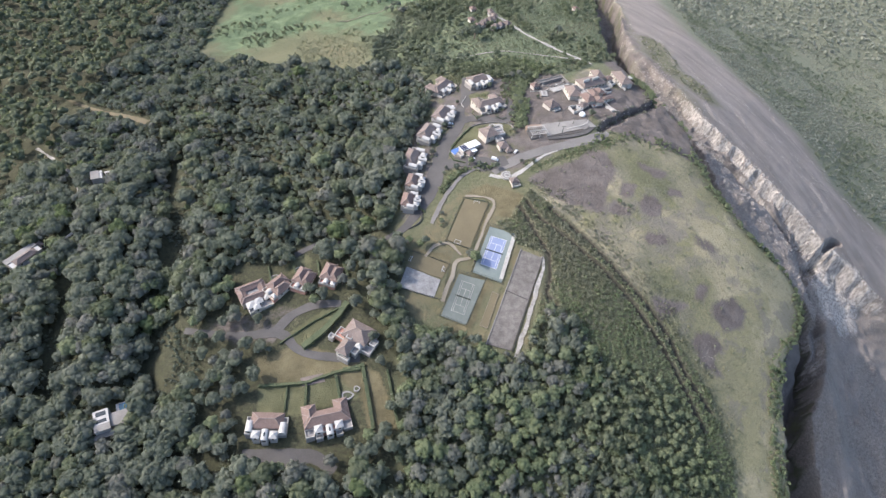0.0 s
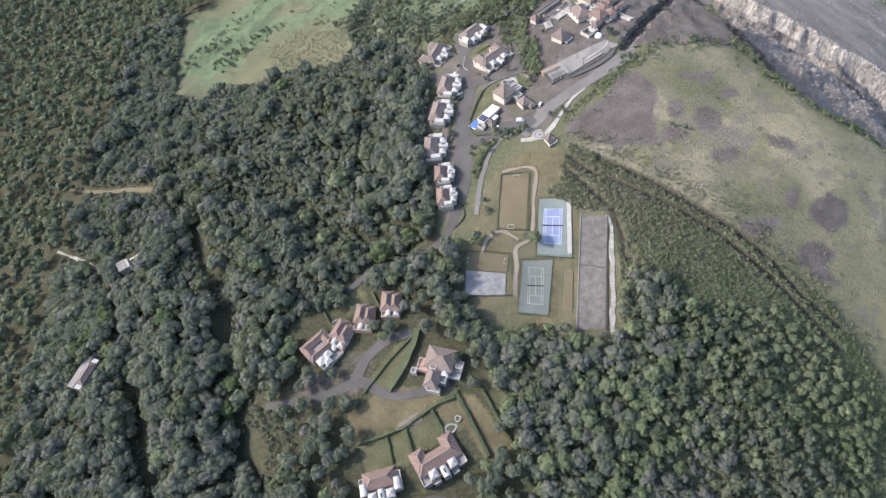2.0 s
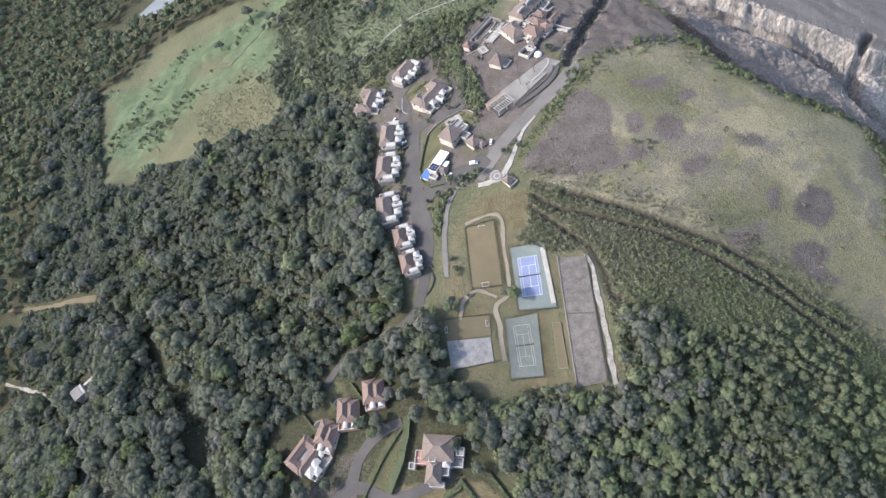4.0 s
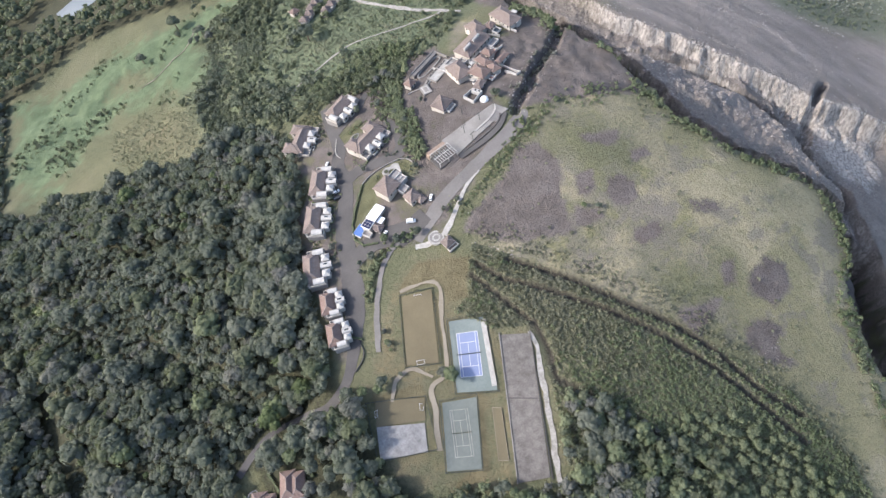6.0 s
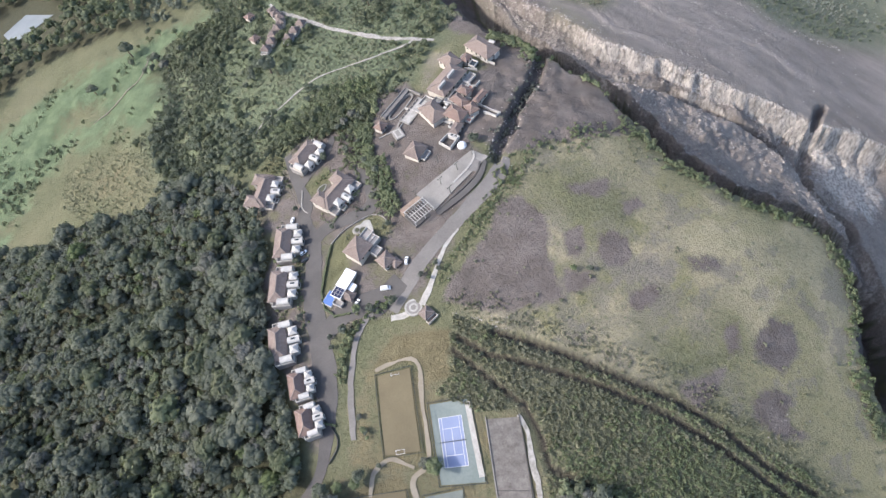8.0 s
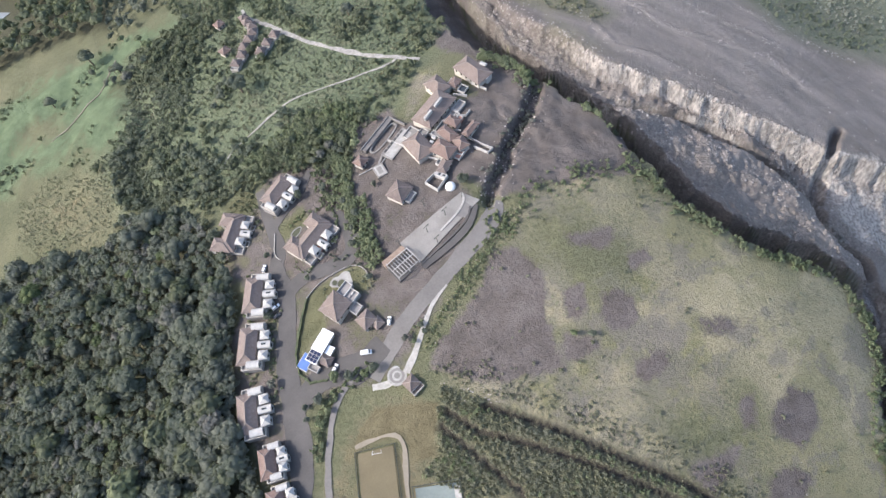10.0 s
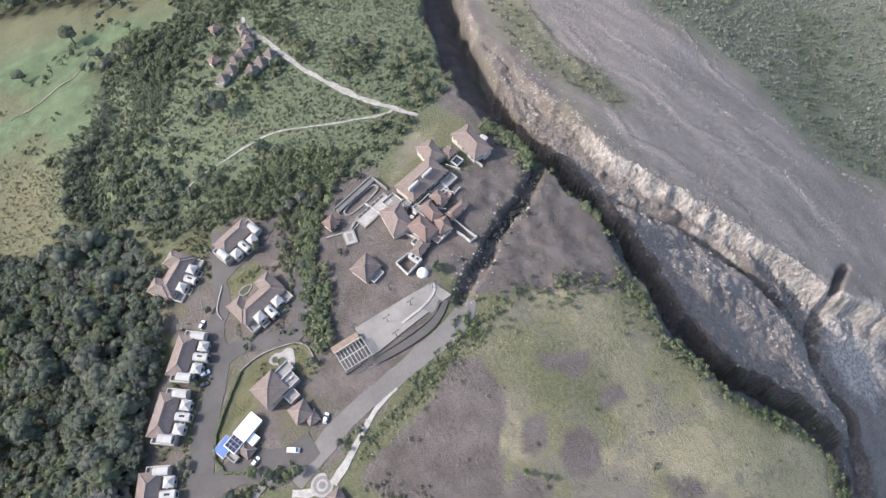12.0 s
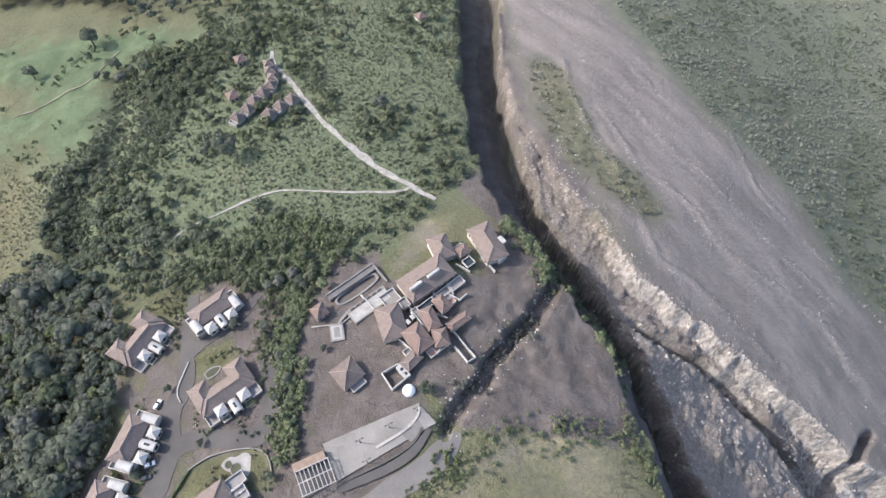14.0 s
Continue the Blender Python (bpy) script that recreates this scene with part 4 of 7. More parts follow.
# ---------------------------------------------------------------- double villas: a long roof with two cross wings
def double_villa(x, y, ang, label, l=24.0, roof_mat=None):
    v = thing("villa", spot(x, y, ang, 1.2), label, "villa", "double villas")
    block(v, 0, 0, 0, l, 8.5, 5.6, 2.8, roof_mat)
    block(v, -l * 0.36, 3.4, 90, 11, 7.2, 5.604, 2.6, roof_mat)
    block(v, l * 0.36, 3.4, 90, 11, 7.2, 5.604, 2.6, roof_mat)
    terrace(v, -l * 0.52, -9.0, -l * 0.32, -4.2, 3.4)
    terrace(v, l * 0.33, -9.2, l * 0.53, -4.2, 4.4)
    terrace(v, -l * 0.14, -8.2, l * 0.16, -4.2, 4.3, REDFLOOR)
    pyramid(v, -l * 0.22, -6.2, 4.0, 6.2)
    pyramid(v, l * 0.24, -6.2, 4.0, 6.2)
    barrel(v, 0.02 * l, -8.0, 3.8, 5.6, 5.4, slot=True)
    terrace(v, -l * 0.3, -10.6, -l * 0.14, -8.3, 2.8)
    terrace(v, l * 0.15, -11.0, l * 0.3, -8.3, 2.8)
    clutter(v, -l * 0.28, l * 0.3, -4.9, 4.5, int(x * 3 + y))
    return v


double_villa(-5.5, 363.5, 55, "double villa with brown clay roof at the wood's edge", 22)
double_villa(34, 332, 30, "double villa with clay roof and oval garden pond", 23)
double_villa(-63, 67, 18, "double villa with red clay roof in hedged gardens", 25, TILE_RED)


# ---------------------------------------------------------------- garden villas
def garden_villa(x, y, ang, label):
    v = thing("villa", spot(x, y, ang, 1.5), label, "villa", "garden villas")
    block(v, -2.2, 0, 90, 12.5, 7.0, 5.4, 2.7, TILE_RED)
    block(v, 2.6, -0.8, 90, 11.5, 6.6, 5.404, 2.5, TILE_RED)
    terrace(v, -5.5, -10.2, 5.6, -6.0, 3.6, REDFLOOR)
    barrel(v, -1.0, -7.6, 3.2, 4.4, 4.9)
    pyramid(v, 3.6, -7.8, 2.6, 4.6, 1.0)
    clutter(v, -5, 5, -9.4, 3.6, int(x + y))
    return v


garden_villa(-105, 152, -38, "garden villa with twin red clay roofs and terrace")
garden_villa(-90, 158, -18, "garden villa with twin red clay roofs beneath trees")
garden_villa(-72.5, 161, -13, "garden villa with red clay roof and curved hedge")

v = thing("villa", spot(-122, 147, 33, 1.3), "garden villa with a U-shaped red roof and white caps", "villa", "garden villas")
block(v, 0, 4.2, 0, 17, 4.6, 5.4, 1.8, TILE_RED)
block(v, -6.6, 0, 90, 9, 4.4, 5.404, 1.7, TILE_RED)
block(v, 6.8, 0, 90, 9, 4.6, 5.404, 1.7, TILE_RED)
terrace(v, -4.4, -3.0, 4.5, 1.8, 4.8, GREYFLOOR)
block(v, 0, -4.6, 0, 17, 4.4, 5.3, 1.8, TILE_RED)
for px, py, s in ((-4.2, -9.5, 5.0), (1.0, -8.4, 4.6), (7.2, -7.6, 4.2), (-1.6, -12.6, 4.0)):
    pyramid(v, px, py, s, 5.2, 1.2)
terrace(v, -6.6, -14.4, 8.6, -6.8, 3.2)

# the big villa with outlined terraces
v = thing("villa", spot(-52, 114, -27, 1.3), "large villa with brown roof and white-rimmed terraces", "villa")
block(v, 0, 4, 0, 16, 12.5, 6.6, 3.6)
block(v, -1.5, -7.5, 90, 11, 7, 5.6, 2.4)
for x0, y0, x1, y1, z, fl in ((-12.5, -4.0, -5.2, 3.0, 4.2, REDFLOOR), (-15.5, -6.5, -12.2, -3.2, 3.2, GREYFLOOR), (-9.0, 3.2, -6.6, 7.5, 4.6, REDFLOOR), (-4.6, -3.2, -0.8, 0.8, 7.0, REDFLOOR),
                              (6.2, 5.5, 11.0, 10.5, 4.4, REDFLOOR), (9.4, 0.8, 13.6, 5.2, 5.4, GREYFLOOR), (6.4, -4.4, 13.2, 0.4, 3.4, GREYFLOOR), (2.4, -9.0, 6.2, -3.2, 4.0, GREYFLOOR), (-3.4, -14.6, 4.2, -11.8, 3.0, GREYFLOOR)):
    terrace(v, x0, y0, x1, y1, z, fl, WHITE, 0.36)
pyramid(v, 5.0, -3.2, 3.6, 6.0)
clutter(v, -11, -6, -1, 4.2, 5)

# the block of terraces with a brown roof beside the road, and its small pavilion
v = thing("villa", spot(36, 289.5, 30, 1.4), "villa with brown pyramid roof and outlined roof terraces", "villa")
block(v, -4, 1.5, 0, 11, 11, 6.2, 3.2, TILE)
terrace(v, 1.8, -4.6, 7.6, 1.0, 5.6, GREYFLOOR, WHITE)
terrace(v, 2.2, 1.3, 9.4, 6.0, 5.0, GREYFLOOR, WHITE)
terrace(v, -2.0, -9.5, 3.4, -4.9, 4.2, GREYFLOOR, WHITE)
clutter(v, 2.4, 9, -1.5, 5.6, 11)
v = thing("pavilion", spot(42.5, 275.4, 20, 1.4), "small brown-roofed pavilion beside the yard", "pavilion")
block(v, 0, 0, 0, 7, 7, 4.5, 2.6, TILE)
block(v, 2.6, -4.8, 0, 4.2, 4.2, 3.4, 1.6, TILE)

# the house with the flat white roof, solar panels and pool
v = thing("pool_house", spot(16.5, 275, 37, 1.2), "white flat-roofed house with solar panels and a pool", "house")
part("wall", box_bm(-7.2, -2.9, -5, 8.6, 2.9, 5.3), CREAM, v)
part("roof", box_bm(-1.8, -3.3, 5.3, 9.2, 3.3, 5.65, 0.05), METAL, v, "bright white flat metal roof")
part("roof", box_bm(-7.8, -3.1, 5.0, -1.85, 3.1, 5.25, 0.05), METAL, v)
for i in range(3):
    for j in range(3):
        part("solar_panel", box_bm(-7.4 + i * 1.85, -2.7 + j * 1.85, 5.26, -5.75 + i * 1.85, -1.05 + j * 1.85, 5.38), SOLAR, v)
part("annex", box_bm(-0.8, -6.6, -5, 3.2, -3.2, 4.2), CREAM, v)
part("roof", box_bm(-1.0, -6.9, 4.2, 3.4, -3.35, 4.45, 0.05), METAL, v)
block(v, -3.4, -5.4, 90, 6, 4.4, 3.6, 1.5, TILE_DARK)
terrace(v, -10.5, -4.5, -7.4, 1.0, 1.6, GREYFLOOR, WHITE)
v = thing("swimming_pool", spot(7.5, 273.5, 37), "small blue swimming pool beside the white house", "pool")
part("basin", box_bm(-4.2, -3.0, -2, 4.2, 3.4, 0.5, 0.3), WHITE, v)
part("water", box_bm(-3.8, -2.6, 0.1, 3.8, 3.0, 0.54), POOLBLUE, v, "bright blue pool cover")

# ---------------------------------------------------------------- hotel
h = thing("hotel", spot(121, 366, 31), "sprawling ruined hotel with clay roofs in the ash", "hotel")
inv = h.matrix_world.inverted()


def wing(x, y, ang, l, w, hgt, rise, mat=None):
    p = inv @ Vector((x, y, gz(x, y)))
    block(h, p.x, p.y, ang - 31, l, w, hgt, rise, mat, z0=p.z)
    return p


for x, y, ang, l, w, hgt, rise, mat in ((124.5, 370.5, 29, 24, 12.5, 5.2, 3.4, TILE), (134, 386.5, -75, 12, 9, 5.4, 3.0, TILE), (144, 384, 30, 6, 4.6, 4.4, 1.5, TILE_RED), (157, 387, -72, 20, 11, 5.2, 3.2, TILE), (106, 350.5, -80, 15, 10.5, 4.8, 3.2, TILE),
                                        (116.5, 341, -61, 11.5, 8.4, 4.4, 2.8, TILE_RED), (123, 349.5, -72, 10, 5.6, 4.6, 1.7, TILE_RED), (129.5, 356.5, -60, 7, 5, 4.2, 1.8, TILE_RED), (126.3, 340, -85, 7, 5.6, 4.2, 2.0, TILE_RED), (135.5, 347, 27, 10, 3.4, 3.0, 1.1, TILE_RED), (112.5, 332, 38, 8, 4.6, 2.6, 1.2, TILE_DARK)):
    wing(x, y, ang, l, w, hgt, rise, mat)


def hotel_terrace(x, y, l, w, z, floor, wall_mat=None):
    p = inv @ Vector((x, y, gz(x, y)))
    terrace(h, p.x - l / 2, p.y - w / 2, p.x + l / 2, p.y + w / 2, max(z - 2.0, 1.0) + p.z, floor, wall_mat)


hotel_terrace(107, 364, 8, 7, 3.0, CONCRETE, WHITE)
hotel_terrace(121, 356, 12, 3.5, 5.0, DARKGLASS, WHITE)
hotel_terrace(131, 362, 9, 5.5, 3.0, GREYFLOOR, WHITE)
hotel_terrace(142, 385, 7, 4.0, 5.4, CONCRETE, WHITE)
hotel_terrace(119.5, 350.5, 3.0, 12, 5.5, GREYFLOOR, WHITE)
hotel_terrace(124, 336, 9, 3.5, 2.6, REDFLOOR, WHITE)
hotel_terrace(138, 367, 8, 4.5, 3.2, GREYFLOOR, WHITE)
hotel_terrace(146, 378, 5, 4.5, 4.2, DARKGLASS, WHITE)
hotel_terrace(133, 357, 6, 3.0, 4.4, REDFLOOR, WHITE)
hotel_terrace(113, 360, 4, 5, 4.2, CONCRETE, WHITE)
hotel_terrace(112, 337, 5, 2.6, 2.2, GREYFLOOR, WHITE)
for i, (x, y) in enumerate(((109, 345.5), (111.2, 347.6), (113.4, 349.6), (115.6, 351.6))):
    p = inv @ Vector((x, y, 0))
    part("skylight", box_bm(p.x - 0.8, p.y - 1.1, 5.0, p.x + 0.8, p.y + 1.1, 6.3, 0.1), WHITE, h)
p = inv @ Vector((125, 369, 0))
for a in (-7, 3):
    part("dormer", box_bm(p.x + a - 3.4, p.y - 0.7, 6.8, p.x + a + 3.4, p.y + 0.7, 9.2, 0.2), WHITE, h)
p = inv @ Vector((161.6, 378.2, gz(161.6, 378.2)))
part("lift_tower", box_bm(p.x - 1.8, p.y - 1.2, p.z - 5, p.x + 1.8, p.y + 1.2, p.z + 4.4, 0.1), WHITE, h)
part("lift_window", box_bm(p.x - 1.1, p.y - 0.7, p.z + 4.3, p.x + 0.3, p.y + 0.7, p.z + 4.55), DARKGLASS, h)
p = inv @ Vector((164.1, 387.1, gz(164.1, 387.1)))
part("water_tank", shifted(box_bm(-1.2, -2.2, -0.6, 1.2, 2.2, 0.6, 0.4), Matrix.Translation((p.x, p.y, p.z + 6.6))), WHITE, h)


def run_along(bm, line, tall, wide, o, step=4.0, sink=0.8):
    """A wall or hedge of one section along a line of corners, following the ground."""
    for p, q in zip(line[:-1], line[1:]):
        n = max(int(math.dist(p, q) / step), 1)
        d = Vector((q[0] - p[0], q[1] - p[1], 0)).normalized()
        s = Vector((-d.y, d.x, 0)) * wide / 2
        for i in range(n):
            a = Vector((p[0] + (q[0] - p[0]) * i / n, p[1] + (q[1] - p[1]) * i / n, 0)) - (d * wide / 2 if i == 0 else Vector())
            b = Vector((p[0] + (q[0] - p[0]) * (i + 1) / n, p[1] + (q[1] - p[1]) * (i + 1) / n, 0))
            za, zb = gz(a.x, a.y), gz(b.x, b.y)
            vs = [bm.verts.new(Vector((c.x, c.y, z + e)) + k * s - o) for c, z in ((a, za), (b, zb)) for k in (-1, 1) for e in (-sink, tall)]
            for f in ((0, 1, 3, 2), (4, 6, 7, 5), (0, 4, 5, 1), (2, 3, 7, 6), (1, 5, 7, 3), (0, 2, 6, 4)):
                bm.faces.new([vs[k] for k in f])
    bmesh.ops.recalc_face_normals(bm, faces=bm.faces)


def garden_wall(line, tall, material, label, wide=0.4):
    w = thing("garden_wall", pose(line[0][0], line[0][1], gz(*line[0])), label, "wall")
    bm = bmesh.new()
    run_along(bm, line, tall, wide, w.matrix_world.translation)
    part("masonry", bm, material, w)
    return w


garden_wall([(99.5, 328.5), (106.5, 331.5), (109.5, 325), (103, 321), (99.5, 328.5)], 2.6, WHITE, "roofless white-walled enclosure near the tank")
for line, lab in (([(126, 366), (129, 360)], "white end wall of a collapsed wing"), ([(133, 370), (136, 364)], "white cross wall of a collapsed wing"), ([(129, 360), (136, 364)], "broken white front wall of a roofless room"), ([(115, 358), (120, 352), (124, 355)], "white parapet of a roof yard"), ([(107, 345), (114, 336)], "long white wall before the hotel"), ([(100, 358), (106, 343)], "white wall along the hotel forecourt"),
                  ([(121, 338), (124, 334), (128, 339)], "white corner wall of a ruined room"), ([(132, 345), (140, 330)], "fallen white timber wall in the ash"), ([(132, 336), (136, 328), (140, 330)], "white walls of a ruined pavilion"), ([(153, 381), (158, 372)], "white wall below the far wing"), ([(94, 368), (100, 358)], "white wall beside the sun terrace"),
                  ([(140, 378), (146, 373)], "white wall stub in the ash"), ([(134, 362), (138, 358), (142, 361)], "broken white wall round a heap of tiles"), ([(126, 353), (131, 350)], "white parapet between red roofs")):
    garden_wall(line, 1.9, WHITE, lab, 0.5)
garden_wall([(71, 356), (84, 355), (91, 360)], 0.8, PALE, "low pale wall behind the pool")

g = thing("water_dome", spot(109.8, 319.8, 0), "white domed water tank beside the car park", "tank")
bm = bmesh.new()
bmesh.ops.create_uvsphere(bm, u_segments=20, v_segments=10, radius=2.7)
shifted(bm, Matrix.Translation((0, 0, 0.4)) @ Matrix.Diagonal((1, 1, 0.85, 1)))
part("shell", bm, METAL, g)
bm = bmesh.new()
bmesh.ops.create_cone(bm, cap_ends=True, segments=20, radius1=2.9, radius2=2.9, depth=2.0)
part("plinth", shifted(bm, Matrix.Translation((0, 0, -0.6))), CONCRETE, g)
s = thing("service_box", spot(108.5, 328, 33), "white service box with dark hatches", "box")
part("body", box_bm(-1.4, -3.4, -1, 1.4, 3.4, 2.6, 0.1), WHITE, s)
for a in (-1.6, 1.0):
    part("hatch", box_bm(-0.7, a - 0.7, 2.55, 0.7, a + 0.7, 2.68), DARKGLASS, s)

# hotel pool, terrace and deck
pl = thing("swimming_pool", spot(93, 371, 31), "long empty grey swimming pool below the hotel", "pool")
part("side_wall", box_bm(-13, 3.6, -3, 13, 6.4, 1.6, 0.1), ASHROAD, pl)
part("coping", box_bm(-13.4, 6.4, -3, 13.4, 7.0, 2.2, 0.1), CONCRETE, pl)
part("coping", box_bm(12.6, -5, -3, 13.4, 6.2, 2.1, 0.1), CONCRETE, pl)
bm = bmesh.new()
ring = [(11 * math.cos(2 * math.pi * i / 28) * (1.0 if abs(math.cos(2 * math.pi * i / 28)) < 0.8 else 0.98), 1.0 + 2.4 * math.copysign(abs(math.sin(2 * math.pi * i / 28)) ** 0.6, math.sin(2 * math.pi * i / 28))) for i in range(28)]
top = [bm.verts.new((a, b, 0.8)) for a, b in ring]
low = [bm.verts.new((a * 0.97, b * 0.97, -0.8)) for a, b in ring]
out = [bm.verts.new((a * 1.1, (b - 1) * 1.35 + 1, 0.8)) for a, b in ring]
sub = [bm.verts.new((a * 1.1, (b - 1) * 1.35 + 1, -3)) for a, b in ring]
for i in range(28):
    j = (i + 1) % 28
    bm.faces.new((top[i], top[j], low[j], low[i]))
    bm.faces.new((out[i], out[j], top[j], top[i]))
    bm.faces.new((sub[i], sub[j], out[j], out[i]))
bm.faces.new(low)
bmesh.ops.recalc_face_normals(bm, faces=bm.faces)
part("basin", bm, CONCRETE, pl)
st = thing("sun_terrace", spot(97.5, 362.5, 31), "pale stone sun terrace beside the pool", "terrace")
part("border", box_bm(-10.4, -3.9, -3, 10.4, 3.9, 1.3, 0.1), CONCRETE, st)
part("paving", box_bm(-9.8, -3.3, 0, 9.8, 2.0, 1.4, 0.1), PALE, st)
for i in range(6):
    part("planter", box_bm(-8.5 + i * 3.0, 2.4, 0, -6.4 + i * 3.0, 3.3, 1.7, 0.08), ASPHALT, st)
dk = thing("deck", spot(82, 351, 3), "square pale stone deck in the ash", "deck")
part("border", box_bm(-3, -4, -2, 3, 4, 1.3, 0.05), CONCRETE, dk)
part("paving", box_bm(-2.3, -3.3, 0, 2.3, 3.3, 1.36, 0.05), PALE, dk)
part("inlay", box_bm(-1.3, -2.3, 0, 1.3, 2.3, 1.42, 0.05), CONCRETE, dk)
strip("path", [(82, 353.5, 1.2), (84, 357, 1.2), (87, 360, 1.2)], 1.2, 0.9, CONCRETE, "stepping path between deck and pool", step=1.5)
ph = thing("pavilion", spot(75, 362, 30), "small red-roofed pavilion beside the pool", "pavilion")
block(ph, 0, 0, 0, 5.5, 5.5, 3.4, 2.4, TILE_RED)
gzb = thing("gazebo", spot(86, 330.5, 33, 1.4), "brown hip-roofed gatehouse with a porch", "house")
block(gzb, -0.5, 0.5, 0, 10, 9.5, 4.6, 3.4, TILE_DARK)
terrace(gzb, -3.4, -7.4, 3.4, -4.4, 3.0, GREYFLOOR, WHITE)
hut = thing("gatehouse", spot(49, 237, 20, 1.0), "small hip-roofed gatehouse at the round plaza", "house")
block(hut, 0.5, 1.4, 0, 5.2, 4.8, 3.2, 1.8, TILE_DARK)
terrace(hut, -2.6, -3.6, 3.8, -1.3, 1.8, TILE_DARK, CREAM)

# timber pergola
pg = thing("pergola", spot(70, 291.5, 16), "white timber pergola with open slatted roof", "pergola")
for i in range(9):
    part("rafter", box_bm(-6.6 + i * 1.62, -4.9, 4.2, -6.3 + i * 1.62, 4.9, 4.5), WHITE, pg)
for y in (-4.9, 0, 4.6):
    part("beam", box_bm(-6.9, y, 3.9, 6.9, y + 0.35, 4.2), WHITE, pg)
for x in (-6.6, 0, 6.3):
    for y in (-4.7, 4.4):
        part("post", box_bm(x, y, -2, x + 0.3, y + 0.3, 3.9), WHITE, pg)
part("rear_deck", box_bm(-7, 5.2, -2, 6, 8.2, 3.2), WOOD, pg, "weathered brown rear roof")
part("floor", box_bm(-7, -5, -2, 7, 5, 0.4), ASPHALT, pg)

# ---------------------------------------------------------------- far village and houses in the wood
far = thing("cottage", spot(49, 556, 10), "far brown-roofed cottage in a curved row", "cottage", "far cottages")
block(far, 0, 0, 0, 6.2, 5.8, 4.0, 2.4, TILE_DARK, WHITE, 0.5)
terrace(far, -2.8, -5.2, 2.8, -3.0, 2.4, None, WHITE)
ROWSPOTS = [(50, 548, 8), (52, 540, -4), (50.5, 532, -18), (46, 525.5, -30), (41, 519, -38), (37.5, 511.5, -33), (31.5, 505, -36), (64, 515, -44), (57, 509.5, -38), (50.5, 503.5, -34)]
for x, y, a in ROWSPOTS:
    copy_thing(far, spot(x, y, a))
for x, y, lab in ((27, 528, "lone red-roofed hut among trees"), (30, 566, "brown-roofed hut beside the far track"), (155, 600, "far white-walled hut on the scrub")):
    o = thing("hut", spot(x, y, 25), lab, "hut")
    block(o, 0, 0, 0, 6, 6, 3.2, 2.2, TILE_RED)
m = thing("mansion", spot(-186, 68, 27), "grey flat-roofed modern house with pool in the wood", "house")
part("wall", box_bm(-10, -8, -6, -2, 5.5, 6), WHITE, m)
part("wall", box_bm(-2, -6.5, -6, 8, 2, 4.6), CONCRETE, m)
for x0, y0, x1, y1, z in ((-9.5, 0.6, -2.4, 5.1, 6.0), (-9.5, -3.6, -2.4, 0.2, 6.0)):
    part("roof_pit", box_bm(x0 + 0.9, y0 + 0.8, z, x1 - 0.9, y1 - 0.8, z + 0.06), DARKGLASS, m)
part("roof", box_bm(-10.3, -8.3, 6.0, -1.7, -3.9, 6.4, 0.05), CONCRETE, m)
part("terrace", box_bm(-11.5, -11, -6, 2, -8.05, 3.0), CONCRETE, m)
part("pool", box_bm(1.5, 2.1, -6, 9.5, 8.2, 2.2), PALE, m)
part("water", box_bm(3.0, 2.7, 2.0, 8.9, 7.6, 2.24), WATER, m)
part("court_wall", box_bm(8.05, -6.5, -6, 8.6, 8.2, 3.4), WHITE, m)
m = thing("hillside_house", spot(-293, 184, 62), "white house with sloping roof in the wood", "house")
part("wall", box_bm(-11, -5, -8, 11, 5, 7), WHITE, m)
part("roof", box_bm(-11.4, 0.5, 7.0, 11.4, 5.4, 7.5), CONCRETE, m)
block(m, 0, -2.2, 0, 15, 5.5, 7.1, 1.6, TILE_DARK)
terrace(m, -9, -9, 9, -5.05, 3.5, GREYFLOOR, WHITE)
block(m, 13, 2, 0, 4, 4, 5, 1.2, TILE_DARK)
m = thing("unfinished_house", spot(-270, 269, 25), "unfinished white concrete house in the wood", "house")
part("wall", box_bm(-9, -3, -8, -1, 6, 5.5), WHITE, m)
part("wall", box_bm(0.5, -6, -8, 8, -1, 4.0), CONCRETE, m)
part("roof", box_bm(-9.4, -3.4, 5.5, -3, 6.4, 5.9), CONCRETE, m)
part("roof", box_bm(0.2, -6.4, 4.0, 8.4, -2.5, 4.3), GREYFLOOR, m)
for x in (1, 4, 8):
    part("column", box_bm(x, 2, -8, x + 0.6, 2.6, 5.6), WHITE, m)
part("slab", box_bm(0.8, 1.5, 5.6, 9, 3.2, 6.0), WHITE, m)


# ---------------------------------------------------------------- sports ground
def mid(p, q, u):
    return (p[0] + (q[0] - p[0]) * u, p[1] + (q[1] - p[1]) * u)


